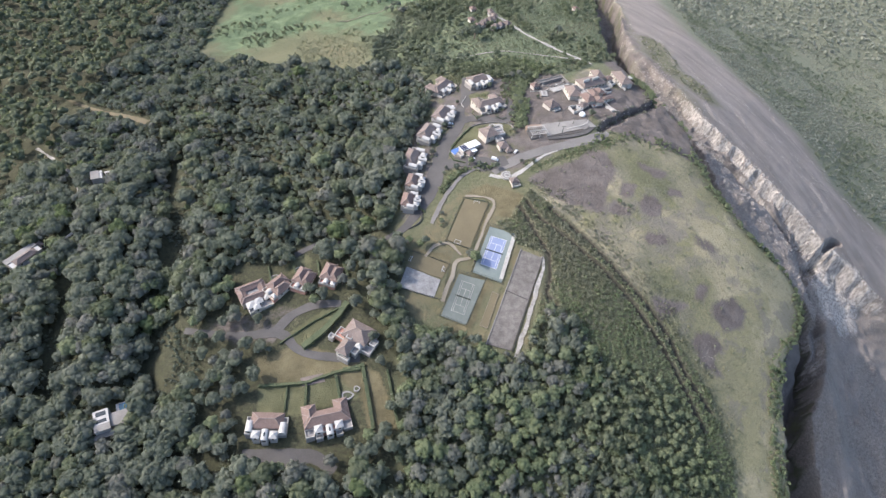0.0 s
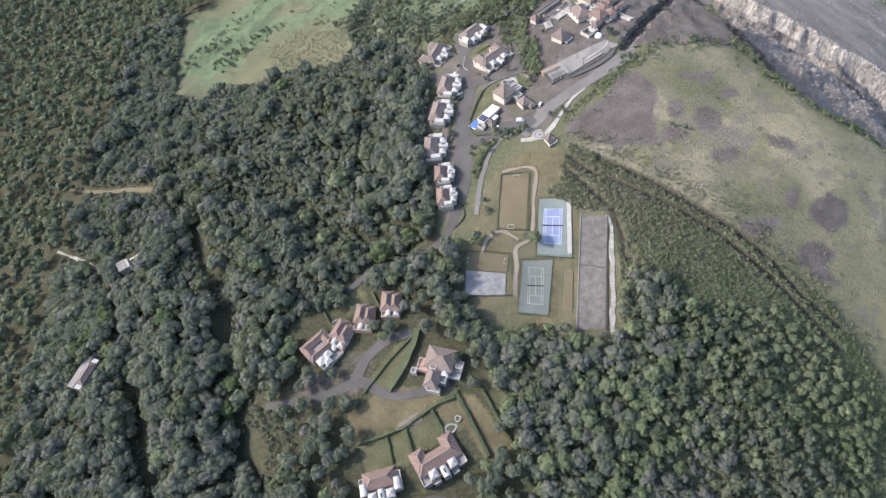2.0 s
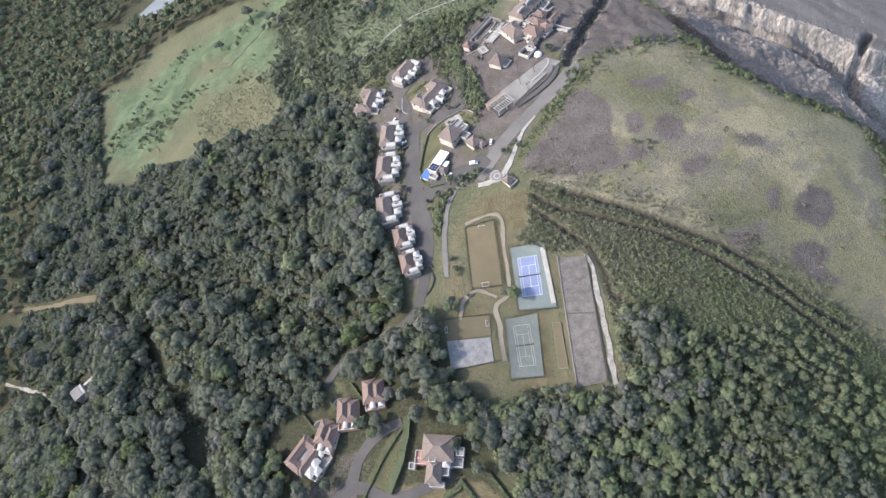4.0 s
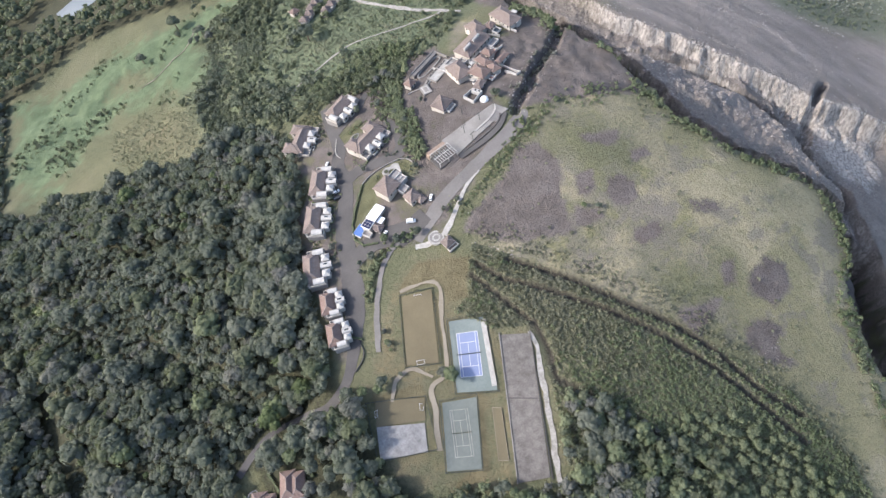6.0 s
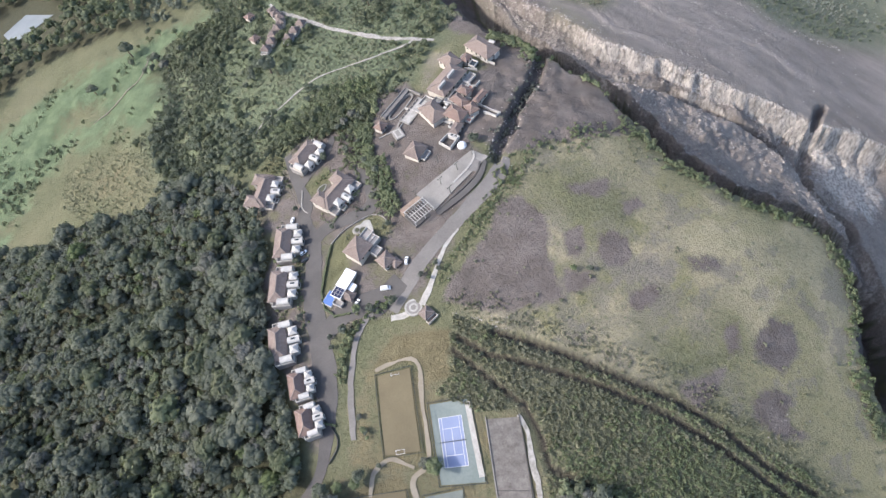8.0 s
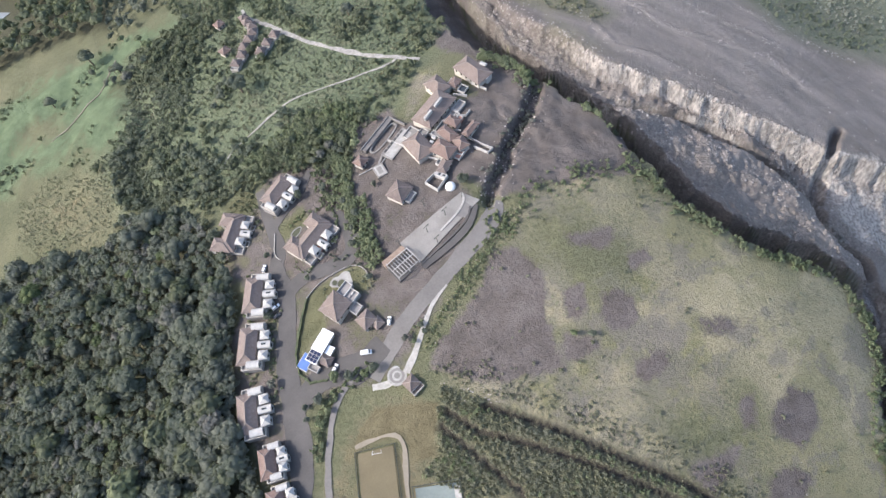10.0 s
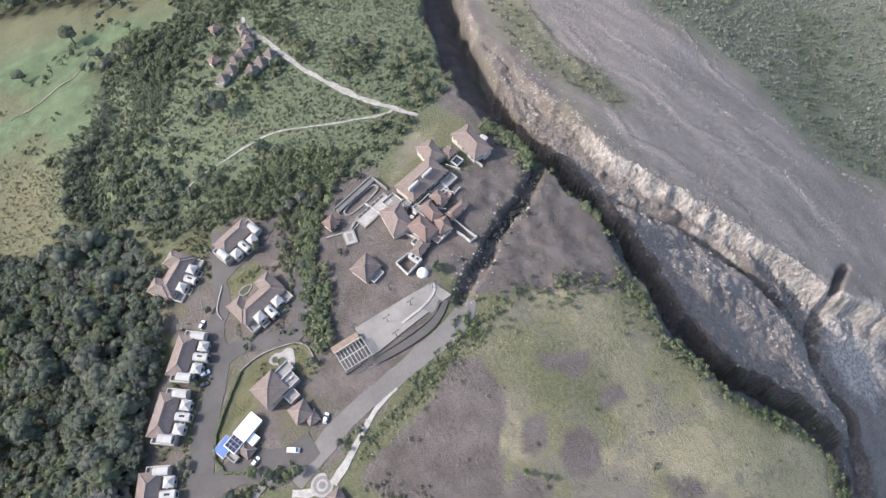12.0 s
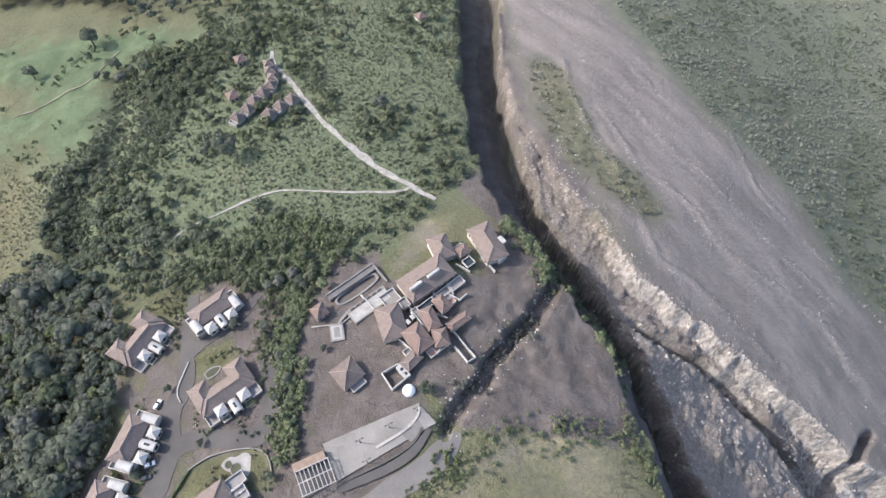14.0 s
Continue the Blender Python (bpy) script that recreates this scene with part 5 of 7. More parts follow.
def court_lines(corners, inner, label, paint, cover):
    """A marked tennis court with its net, laid within four corners (a, b across the far end)."""
    a, b, c, d = corners
    z = gz(*mid(mid(a, b, 0.5), mid(c, d, 0.5), 0.5))
    t = thing("tennis_marking", pose(0, 0, 0), label, "court")
    if cover is not None:
        quad_sheet("playing_surface", corners, 0.56, cover, parent=t, thick=0.05)

    def at(u, v):
        return mid(mid(a, b, u), mid(d, c, u), v)

    n = 0
    for (u0, v0), (u1, v1) in (((0, 0), (1, 0)), ((0, 1), (1, 1)), ((0, 0), (0, 1)), ((1, 0), (1, 1)), ((0.125, 0), (0.125, 1)), ((0.875, 0), (0.875, 1)), ((0.125, 0.23), (0.875, 0.23)), ((0.125, 0.77), (0.875, 0.77)), ((0.5, 0.23), (0.5, 0.77))):
        strip("line", [at(u0, v0), at(u1, v1)], 0.22, 0.62 + 0.004 * n, paint, "", parent=t, step=6, thick=0.02)
        n += 1
    bm = bmesh.new()
    p, q = at(-0.06, 0.5), at(1.06, 0.5)
    p, q = Vector((*p, gz(*p) + 0.6)), Vector((*q, gz(*q) + 0.6))
    up, s = Vector((0, 0, 1.0)), (q - p).cross(Vector((0, 0, 1))).normalized() * 0.03
    vs = [bm.verts.new(v) for v in (p - s, q - s, q - s + up, p - s + up, p + s, q + s, q + s + up, p + s + up)]
    for f in ((0, 1, 2, 3), (7, 6, 5, 4), (3, 2, 6, 7), (0, 4, 5, 1)):
        bm.faces.new([vs[k] for k in f])
    part("net", bm, NET, t)
    return t


court_lines([(32, 191.5), (42.4, 188), (35.4, 167.5), (25, 171.5)], None, "blue tennis court with white lines and net", LINE, BLUE)
court_lines([(13, 160), (21.5, 157), (15, 136), (6.5, 139)], None, "faded green tennis court with worn white lines", PALE, None)
for c, tall in (([(30.2, 200), (50, 193.6), (39.6, 157), (19, 165.4)], 3.0), ([(10.2, 166), (28.9, 160.6), (16.3, 128), (-0.8, 134.4)], 3.0), ([(12.8, 224.4), (31, 219.6), (19, 182), (0.8, 188)], 1.0), ([(-25, 181), (4.8, 171.4), (0, 146), (-29.4, 152.4)], 1.6)):
    f = thing("fence", pose(0, 0, 0), "dark mesh fence on slim posts round a court", "fence", "court fences")
    o = Vector()
    for p, q in zip(c, c[1:] + c[:1]):
        n = max(int(math.dist(p, q) / 6), 1)
        for zz in (0.3, tall * 0.5, tall):
            bm = bmesh.new()
            rows = [[bm.verts.new((*mid(p, q, i / n), gz(*mid(p, q, i / n)) + zz + e)) for e in (-0.07, 0.07)] for i in range(n + 1)]
            out = Vector((q[1] - p[1], p[0] - q[0], 0)).normalized() * 0.12
            back = [[bm.verts.new(v.co + out) for v in r] for r in rows]
            for i in range(n):
                for u, w in ((rows, back), (back, rows)):
                    bm.faces.new((u[i][0], u[i + 1][0], u[i + 1][1], u[i][1]))
                bm.faces.new((rows[i][1], rows[i + 1][1], back[i + 1][1], back[i][1]))
            part("rail", bm, NET, f)
        for i in range(n):
            a = mid(p, q, i / n)
            part("post", box_bm(a[0] - 0.08, a[1] - 0.08, gz(*a) - 0.5, a[0] + 0.08, a[1] + 0.08, gz(*a) + tall + 0.1), NET, f)


def goal(x, y, ang, wide):
    g = thing("soccer_goal", spot(x, y, ang), "small white soccer goal on brown grass", "goal", "soccer goals")
    for s in (-1, 1):
        part("post", box_bm(s * wide / 2 - 0.08, -0.08, 0, s * wide / 2 + 0.08, 0.08, 2.1), LINE, g)
        bm = bmesh.new()
        bar(bm, (s * wide / 2, 0, 2.05), (s * wide / 2, 1.6, 0.4), 0.07)
        part("stay", bm, LINE, g)
    part("crossbar", box_bm(-wide / 2, -0.08, 2.0, wide / 2, 0.08, 2.16), LINE, g)
    part("base_bar", box_bm(-wide / 2, 1.5, 0.3, wide / 2, 1.64, 0.44), LINE, g)


goal(22, 219, -17, 4)
goal(9.5, 187.5, 163, 4)
goal(0, 167.5, -107, 3.4)
goal(-21, 173.5, 73, 3.4)
strip("kerb", [(52, 182), (28.5, 115.5)], 0.5, 0.9, CONCRETE, "pale kerb wall along the old lot", "kerb", thick=1.2)
strip("kerb", [(66.4, 176), (44.6, 111)], 0.4, 0.8, ASPHALT, "dark kerb along the old lot", "kerb", thick=1.0)
strip("kerb", [(41, 153), (55, 146)], 0.4, 0.75, ASPHALT, "dark kerb across the old lot", "kerb", thick=0.8)
strip("verge", [(47.6, 191.8, 2.6), (43, 176, 2.6), (38.6, 160.5, 2.6)], 3, 0.64, PALE, "pale worn strip along the blue court", "verge", thick=0.1)
quad_sheet("garden_plot", [(33, 152), (37, 150), (29.5, 127), (25, 129)], 0.42, DRYGRASS, "bare earth plot with a low pale rim", category="plot")
for line in ([(33, 152), (37, 150)], [(37, 150), (29.5, 127)], [(29.5, 127), (25, 129)], [(25, 129), (33, 152)]):
    strip("kerb", line, 0.22, 0.6, DIRT, "low pale rim of an earth plot", "kerb", thick=0.5)

# round plaza with rings
pz = thing("round_plaza", spot(44.5, 245, 0), "round pale paved plaza with ring patterns", "plaza")
for r0, r1, mat, lift in ((3.6, 4.6, PALE, 0.62), (2.4, 3.55, CONCRETE, 0.58), (1.4, 2.35, PALE, 0.62), (0.0, 1.35, CONCRETE, 0.6)):
    bm = bmesh.new()
    n = 32
    inn = [bm.verts.new((r0 * math.cos(2 * math.pi * k / n), r0 * math.sin(2 * math.pi * k / n), lift)) for k in range(n)] if r0 else None
    out = [bm.verts.new((r1 * math.cos(2 * math.pi * k / n), r1 * math.sin(2 * math.pi * k / n), lift)) for k in range(n)]
    low = [bm.verts.new((v.co.x, v.co.y, -1.5)) for v in out]
    for k in range(n):
        j = (k + 1) % n
        bm.faces.new((out[k], out[j], low[j], low[k]))
        if inn:
            bm.faces.new((inn[k], inn[j], out[j], out[k]))
    if not inn:
        bm.faces.new(out)
    bmesh.ops.recalc_face_normals(bm, faces=bm.faces)
    part("ring", bm, mat, pz)


# garden ponds: a pale rim round water
def pond(x, y, ang, a, b, label, mat=POND, rim=0.9, paving=PALE):
    o = thing("garden_pond", spot(x, y, ang), label, "pond")
    bm = bmesh.new()
    n = 26
    ring = lambda k, z: [bm.verts.new(((a + k) * math.cos(2 * math.pi * i / n) * (1 + 0.13 * math.cos(6 * math.pi * i / n)), (b + k) * math.sin(2 * math.pi * i / n), z)) for i in range(n)]
    r1, r2, r3, r4 = ring(0, 0.3), ring(0, 0.65), ring(rim, 0.65), ring(rim, -1.5)
    for p, q in ((r1, r2), (r2, r3), (r3, r4)):
        for i in range(n):
            bm.faces.new((p[i], p[(i + 1) % n], q[(i + 1) % n], q[i]))
    bmesh.ops.recalc_face_normals(bm, faces=bm.faces)
    part("rim", bm, paving, o)
    bm = bmesh.new()
    bm.faces.new([bm.verts.new((a * math.cos(2 * math.pi * i / n) * (1 + 0.13 * math.cos(6 * math.pi * i / n)), b * math.sin(2 * math.pi * i / n), 0.45)) for i in range(n)])
    part("water", bm, mat, o)


# the paved garden with two round basins
pg2 = thing("paved_garden", spot(39.5, 301.5, -12), "pale kidney-shaped paved garden with two dark round ponds", "garden")
pg2.scale = (1.22, 1.4, 1.0)
bm = bmesh.new()
n = 40
out = []
for k in range(n):
    u, v = math.cos(2 * math.pi * k / n), math.sin(2 * math.pi * k / n)
    out.append(bm.verts.new((5.6 * u, (3.0 + 1.0 * u) * v - 0.5 * u * u + 0.5 - 0.9 * math.exp(-((u + 0.25) / 0.22) ** 2) * max(v, -0.6), 0.7)))
low = [bm.verts.new((v.co.x, v.co.y, -2)) for v in out]
bm.faces.new(out)
for k in range(n):
    bm.faces.new((out[k], low[k], low[(k + 1) % n], out[(k + 1) % n]))
bmesh.ops.recalc_face_normals(bm, faces=bm.faces)
part("paving", bm, PALE, pg2)
for cx, cy, r in ((-3.3, 0.1, 1.05), (-0.6, -0.9, 1.6)):
    bm = bmesh.new()
    ins, rim, foot = ([bm.verts.new((cx + q * math.cos(0.2618 * k), cy + q * math.sin(0.2618 * k), z)) for k in range(24)] for q, z in ((r, 0.9), (r + 0.3, 0.9), (r + 0.3, 0.5)))
    for k in range(24):
        j = (k + 1) % 24
        bm.faces.new((ins[k], ins[j], rim[j], rim[k]))
        bm.faces.new((rim[k], rim[j], foot[j], foot[k]))
    bmesh.ops.recalc_face_normals(bm, faces=bm.faces)
    curb = part("pond_rim", bm, GREYFLOOR, pg2)
    bm = bmesh.new()
    bm.faces.new([bm.verts.new((cx + r * math.cos(0.2618 * k), cy + r * math.sin(0.2618 * k), 0.78)) for k in range(24)])
    part("water", bm, POND, curb)
pond(27, 343, 30, 3.2, 1.6, "oval dark garden pond in a lawn", POND, 0.6, GREYFLOOR)
pond(-53, 81, 10, 2.6, 1.8, "round stone-rimmed garden pond in hedges", POND, 1.0, GREYFLOOR)
pond(-48, 85, 10, 1.2, 1.2, "small round stone-rimmed pond", POND, 0.7, GREYFLOOR)
pond(-110, 160, 30, 2.4, 1.6, "curved garden pond behind the villa", POND, 0.6, GREYFLOOR)
pond(-95, 166, 30, 2.4, 1.6, "curved garden pond behind the villa", POND, 0.6, GREYFLOOR)

# lawns and hedges of the gardens
quad_sheet("patio", [(-82, 91), (-69, 94), (-67, 89), (-80, 86)], 0.4, TILE_DARK, "brown paved patio between hedges", category="patio")
for i, (line, tall, wide) in enumerate([
        ([(-105, 86), (-89, 87), (-78, 88), (-62, 94), (-46, 99)], 1.8, 1.6), ([(-61, 92), (-57, 79)], 1.8, 1.5), ([(-78, 88), (-76, 72)], 1.8, 1.3), ([(-89, 86), (-88, 71)], 1.4, 0.8),
        ([(-46, 99), (-38, 70), (-36, 62)], 2.0, 2.0), ([(-56, 96), (-47, 97)], 1.6, 2.4), ([(-98, 113), (-80, 127), (-64, 137)], 1.2, 0.9), ([(-82, 111), (-72, 121), (-64, 132), (-60, 140)], 2.6, 3.6),
        ([(-116, 168), (-108, 146)], 1.6, 1.0), ([(-99, 168), (-90, 148)], 1.6, 1.0), ([(-84, 172), (-78, 152)], 1.6, 1.0), ([(-66, 170), (-62, 160)], 2.0, 1.6),
        ([(-31, 96), (-22, 64)], 1.6, 1.2), ([(19, 303), (14, 296), (9, 288), (4, 279), (2.5, 270), (6, 263), (14, 260)], 1.2, 1.0), 
        ([(-36, 216), (-22, 218), (-14, 212)], 1.4, 1.0)]):
    hd = thing("hedge", pose(line[0][0], line[0][1], gz(*line[0])), "clipped green garden hedge", "hedge", "garden hedges")
    bm = bmesh.new()
    run_along(bm, line, tall, wide, hd.matrix_world.translation, 1.6)
    rnd = random.Random(i)
    for v in bm.verts:
        v.co += Vector([rnd.uniform(-0.25, 0.25) for _ in range(3)])
    part("leaves", bm, HEDGE, hd)

# walls and kerbs about the car park and the villa roads
for line, w, tall, mat, lab in (
        ([(73, 303.5), (113, 313.5)], 0.4, 0.5, CONCRETE, "low kerb along the car park"), ([(94, 299), (106, 304), (112, 309), (113, 313)], 1.1, 0.85, PALE, "pale kerb curving through the car park"),
        ([(78, 288), (96, 293), (108, 298), (113, 304)], 0.9, 0.8, ASPHALT, "dark wall below the car park"), ([(16, 350), (12, 338), (14, 332)], 0.5, 0.7, PALE, "pale kerb of a planted island"),
        ([(19, 303.5), (27, 307), (36, 308), (46, 307), (51, 303), (52.5, 297)], 0.35, 0.9, GREYFLOOR, "low curved wall round the paved garden"),
        ([(-20, 226), (-16, 206), (-24, 198)], 0.4, 0.9, ASPHALT, "dark low wall along the road bend")):
    strip("kerb", line, w, tall, mat, lab, "kerb", thick=1.2, step=2)
quad_sheet("island", [(104, 303), (112, 307.5), (114, 303.5), (108, 299)], 0.56, ASHROAD, "dark planted island in the car park", category="island")
strip("verge", [(78, 286, 3), (96, 290, 3.5), (108, 295, 3.5), (116, 303, 2)], 3, 0.75, ASPHALT, "dark soil strip between car park and road", "verge", thick=0.2)


def lamp_post(x, y):
    p = thing("street_lamp", spot(x, y, 20), "dark tall lamp post at the car park", "lamp", "street lamps")
    bm = bmesh.new()
    bmesh.ops.create_cone(bm, cap_ends=True, segments=8, radius1=0.22, radius2=0.12, depth=7)
    part("pole", shifted(bm, Matrix.Translation((0, 0, 3.0))), NET, p)
    part("arm", box_bm(-1.2, -0.07, 6.3, 1.2, 0.07, 6.45), NET, p)
    for s in (-1, 1):
        part("lantern", box_bm(s * 1.3 - 0.45, -0.25, 6.15, s * 1.3 + 0.45, 0.25, 6.4, 0.05), NET, p)


for x, y in ((88, 302), (100, 306), (73, 303), (112, 311), (90, 294), (93, 317)):
    lamp_post(x, y)


def car(x, y, ang, label, paint, van=False):
    c = thing("van" if van else "car", spot(x, y, ang, -0.25), label, "vehicle", "parked vehicles")
    l, w = (5.4, 2.1) if van else (4.4, 1.8)
    bm = box_bm(-l / 2, -w / 2, 0.35, l / 2, w / 2, 1.0 if not van else 1.3, 0.15)
    part("body", bm, paint, c)
    bm = bmesh.new()
    hh = 2.3 if van else 1.5
    lo = [bm.verts.new(v) for v in ((-l * 0.46, -w * 0.46, 0.95), (l * (0.36 if van else 0.26), -w * 0.46, 0.95), (l * (0.36 if van else 0.26), w * 0.46, 0.95), (-l * 0.46, w * 0.46, 0.95))]
    up = [bm.verts.new(v) for v in ((-l * 0.42, -w * 0.40, hh), (l * (0.24 if van else 0.08), -w * 0.40, hh), (l * (0.24 if van else 0.08), w * 0.40, hh), (-l * 0.42, w * 0.40, hh))]
    for i in range(4):
        bm.faces.new((lo[i], lo[(i + 1) % 4], up[(i + 1) % 4], up[i]))
    bm.faces.new(up)
    part("cabin", bm, paint if van else DARKGLASS, c)
    part("roof", box_bm(-l * 0.40, -w * 0.39, hh - 0.02, l * (0.22 if van else 0.06), w * 0.39, hh + 0.05, 0.03), paint, c)
    part("windscreen", box_bm(l * (0.25 if van else 0.10), -w * 0.38, 1.15, l * (0.33 if van else 0.2), w * 0.38, hh - 0.25), DARKGLASS, c)
    for sx in (-0.3, 0.3):
        for sy in (-1, 1):
            bm = bmesh.new()
            bmesh.ops.create_cone(bm, cap_ends=True, segments=12, radius1=0.36, radius2=0.36, depth=0.25)
            part("wheel", shifted(bm, pose(sx * l, sy * w * 0.46, 0.36, 90, 0, 0)), RUBBER, c)


car(36, 262, -20, "white van standing on the asphalt yard", CARPAINT, True)
car(19.5, 263, 40, "white car parked at the pool house", CARPAINT)
car(3, 308.5, 15, "white car parked beside the row villas", CARPAINT)
car(2, 303.5, 10, "dark car parked beside the row villas", DARKPAINT)
car(4, 333, 60, "white car parked below a row villa", CARPAINT)
car(52, 270, 60, "white car parked on the verge", CARPAINT)

# ---------------------------------------------------------------- far water on the golf course
quad_sheet("pond", [(-228, 826), (-200, 846), (-164, 806), (-214, 789)], 0.6, LAKE, "grey pond on the golf course", category="water")


# ---------------------------------------------------------------- plants
def crown_template(seed, radius, height, cards, lobes=8, card=0.6, hull=8):
    """A leafy crown of uneven rounded lobes, with many small leaf clumps over them."""
    rnd = np.random.RandomState(seed)
    ang = np.arange(lobes) * 2.4 + rnd.uniform(0, 1, lobes)
    far_out = radius * 0.62 * np.sqrt((np.arange(lobes) + 0.3) / lobes) * rnd.uniform(0.8, 1.15, lobes)
    c = np.column_stack([np.cos(ang) * far_out, np.sin(ang) * far_out, height * (0.78 - 0.42 * (far_out / radius) ** 2 + rnd.uniform(-0.08, 0.08, lobes))])
    rr = radius * rnd.uniform(0.34, 0.5, lobes)
    bm = bmesh.new()
    bmesh.ops.create_icosphere(bm, subdivisions=1, radius=1.0)
    sv = np.array([v.co[:] for v in bm.verts])
    sf = [[v.index for v in f.verts] for f in bm.faces if f.calc_center_median().z > -0.45]
    bm.free()
    verts, faces = [], []
    for k in range(min(lobes, hull)):
        s = sv * rr[k] * rnd.uniform(0.8, 1.08, (len(sv), 1)) * [1, 1, 0.85] + c[k]
        base = len(verts)
        verts += s.tolist()
        faces += [[base + i for i in f] for f in sf]
    for i in range(cards):
        k = rnd.randint(lobes)
        n = rnd.normal(0, 1, 3)
        n[2] = abs(n[2]) * 0.9 + 0.1
        n /= np.linalg.norm(n)
        p = c[k] + n * rr[k] * rnd.uniform(0.82, 1.22) * np.array([1, 1, 0.85])
        t = n + rnd.normal(0, 0.3, 3)
        t /= np.linalg.norm(t)
        u = np.cross(t, rnd.normal(0, 1, 3))
        u /= np.linalg.norm(u) + 1e-9
        v = np.cross(t, u)
        s = card * rnd.uniform(0.6, 1.7)
        base = len(verts)
        verts += [list(z) for z in (p + u * s, p + v * s * 0.9 + t * 0.15 * s, p - u * s * 0.7 - v * s * 0.5 - t * 0.1 * s)]
        faces += [[base, base + 1, base + 2]]
    return np.array(verts), np.array(faces)


def leaf_mesh(name, V, F, T, material):
    me = bpy.data.meshes.new(name)
    me.vertices.add(len(V))
    me.vertices.foreach_set("co", V.ravel())
    me.loops.add(F.size)
    me.loops.foreach_set("vertex_index", F.ravel().astype(np.int32))
    me.polygons.add(len(F))
    me.polygons.foreach_set("loop_start", np.arange(len(F)) * 3)
    me.polygons.foreach_set("loop_total", np.full(len(F), 3))
    at = me.attributes.new("tint", "FLOAT", "POINT")
    at.data.foreach_set("value", T.astype(np.float32))
    me.update(calc_edges=True)
    me.shade_smooth()
    me.materials.append(material)
    return me


def scatter(name, spots, templates, material, label, category="forest"):
    """Many plants as one mesh. spots: x, y, size, template, turn, tint."""
    if len(spots) == 0:
        return None
    V, F, T, off = [], [], [], 0
    zs = ground_z(spots[:, 0], spots[:, 1])
    for (x, y, s, k, a, tint), z in zip(spots, zs):
        tv, tf = templates[int(k) % len(templates)]
        ca, sa = math.cos(a) * s, math.sin(a) * s
        V.append(np.column_stack([tv[:, 0] * ca - tv[:, 1] * sa + x, tv[:, 0] * sa + tv[:, 1] * ca + y, tv[:, 2] * s + z - 0.2]))
        F.append(tf + off)
        T.append(np.full(len(tv), tint))
        off += len(tv)
    return tagged(new(name, leaf_mesh(name, np.concatenate(V), np.concatenate(F), np.concatenate(T), material)), label, category, kind="stuff")


def spots_in(poly, spacing, seed, size, keep=None, skew=1.0):
    rnd = np.random.RandomState(seed)
    p = np.array(poly)
    x0, y0, x1, y1 = p[:, 0].min(), p[:, 1].min(), p[:, 0].max(), p[:, 1].max()
    X, Y = np.meshgrid(np.arange(x0, x1, spacing), np.arange(y0, y1, spacing * 0.87))
    X = X + (np.arange(X.shape[0]) % 2)[:, None] * spacing / 2
    X, Y = X.ravel() + rnd.uniform(-0.45, 0.45, X.size) * spacing, Y.ravel() + rnd.uniform(-0.45, 0.45, Y.size) * spacing
    ok = inside(X, Y, poly)
    X, Y = X[ok], Y[ok]
    if keep is not None:
        ok = keep(X, Y, rnd)
        X, Y = X[ok], Y[ok]
    n = len(X)
    return np.column_stack([X, Y, size[0] + (size[1] - size[0]) * rnd.uniform(0, 1, n) ** skew, rnd.randint(0, 100, n), rnd.uniform(0, 6.28, n), rnd.uniform(0, 1, n)])


HOUSES = [(26, 373, 14), (-5, 319, 11.5), (-16, 295, 11.5), (-26, 264, 11.5), (-25, 237, 9), (-28, 219, 9), (-96, 64, 14), (-6, 365, 15), (34, 333, 16), (-63, 67, 17), (-105, 152, 10), (-91, 158, 10), (-73, 161, 10), (-122, 147, 12), (-52, 114, 16),
          (34, 289, 11), (42, 275, 7), (18, 275, 11), (6, 272, 7), (87, 333, 9), (49, 236, 6), (70, 291, 10), (-186, 68, 13), (-293, 184, 14), (-270, 269, 12), (93, 368, 15), (81, 349, 6), (75, 362, 4), (121, 366, 20), (134, 384, 11), (156, 388, 14), (112, 346, 12), (128, 345, 13), (107, 324, 8),
          (50, 549, 6), (51, 540, 6), (51, 530, 6), (45, 521, 6), (36, 510, 7), (31, 502, 6), (63, 514, 6), (55, 506, 6), (27, 528, 5), (30, 566, 5), (155, 600, 5)]
LINES = [r[1] for r in ROADS]
LAWNS = [[(-112, 100), (-84, 108), (-48, 100), (-30, 60), (-44, 78), (-105, 71), (-105, 86)], [(-98, 116), (-72, 136), (-62, 132), (-82, 109)]]


def clear(x, y, margin=3.0, areas=(SPORT, GOLF, HOTELLAWN)):
    ok = np.ones(len(x), bool)
    for line in LINES:
        d, _, w = along(x, y, line)
        ok &= d > w / 2 + margin
    for a, b, r in HOUSES:
        ok &= np.hypot(x - a, y - b) > r
    for pl in list(areas) + LAWNS:
        ok &= ~inside(x, y, pl)
    d, _, w = along(x, y, GORGE)
    return ok & (d > w + 1)


FARMEADOW = [(-262, 770), (-232, 782), (-189, 763), (-155, 768), (-141, 790), (-190, 880), (-253, 870), (-275, 829)]
JUNGLE = [(-22, -60), (-20, 60), (-22, 126), (0, 126), (16, 122), (30, 111), (52, 107), (66, 144), (78, 140), (96, 117), (118, 91), (128, 60), (138, 20), (145, -60)]
tree_t = [crown_template(s, 4.5, 6.6, 92, 10, 0.66, 9) for s in range(8)]
far_t = [crown_template(40 + s, 4.3, 8.0, 16, 6, 1.1, 4) for s in range(6)]
tuft_t = [crown_template(60 + s, 1.7, 1.4, 15, 3, 0.55, 1) for s in range(8)]
light_t = [crown_template(70 + s, 1.9, 1.05, 13, 3, 0.6, 1) for s in range(8)]
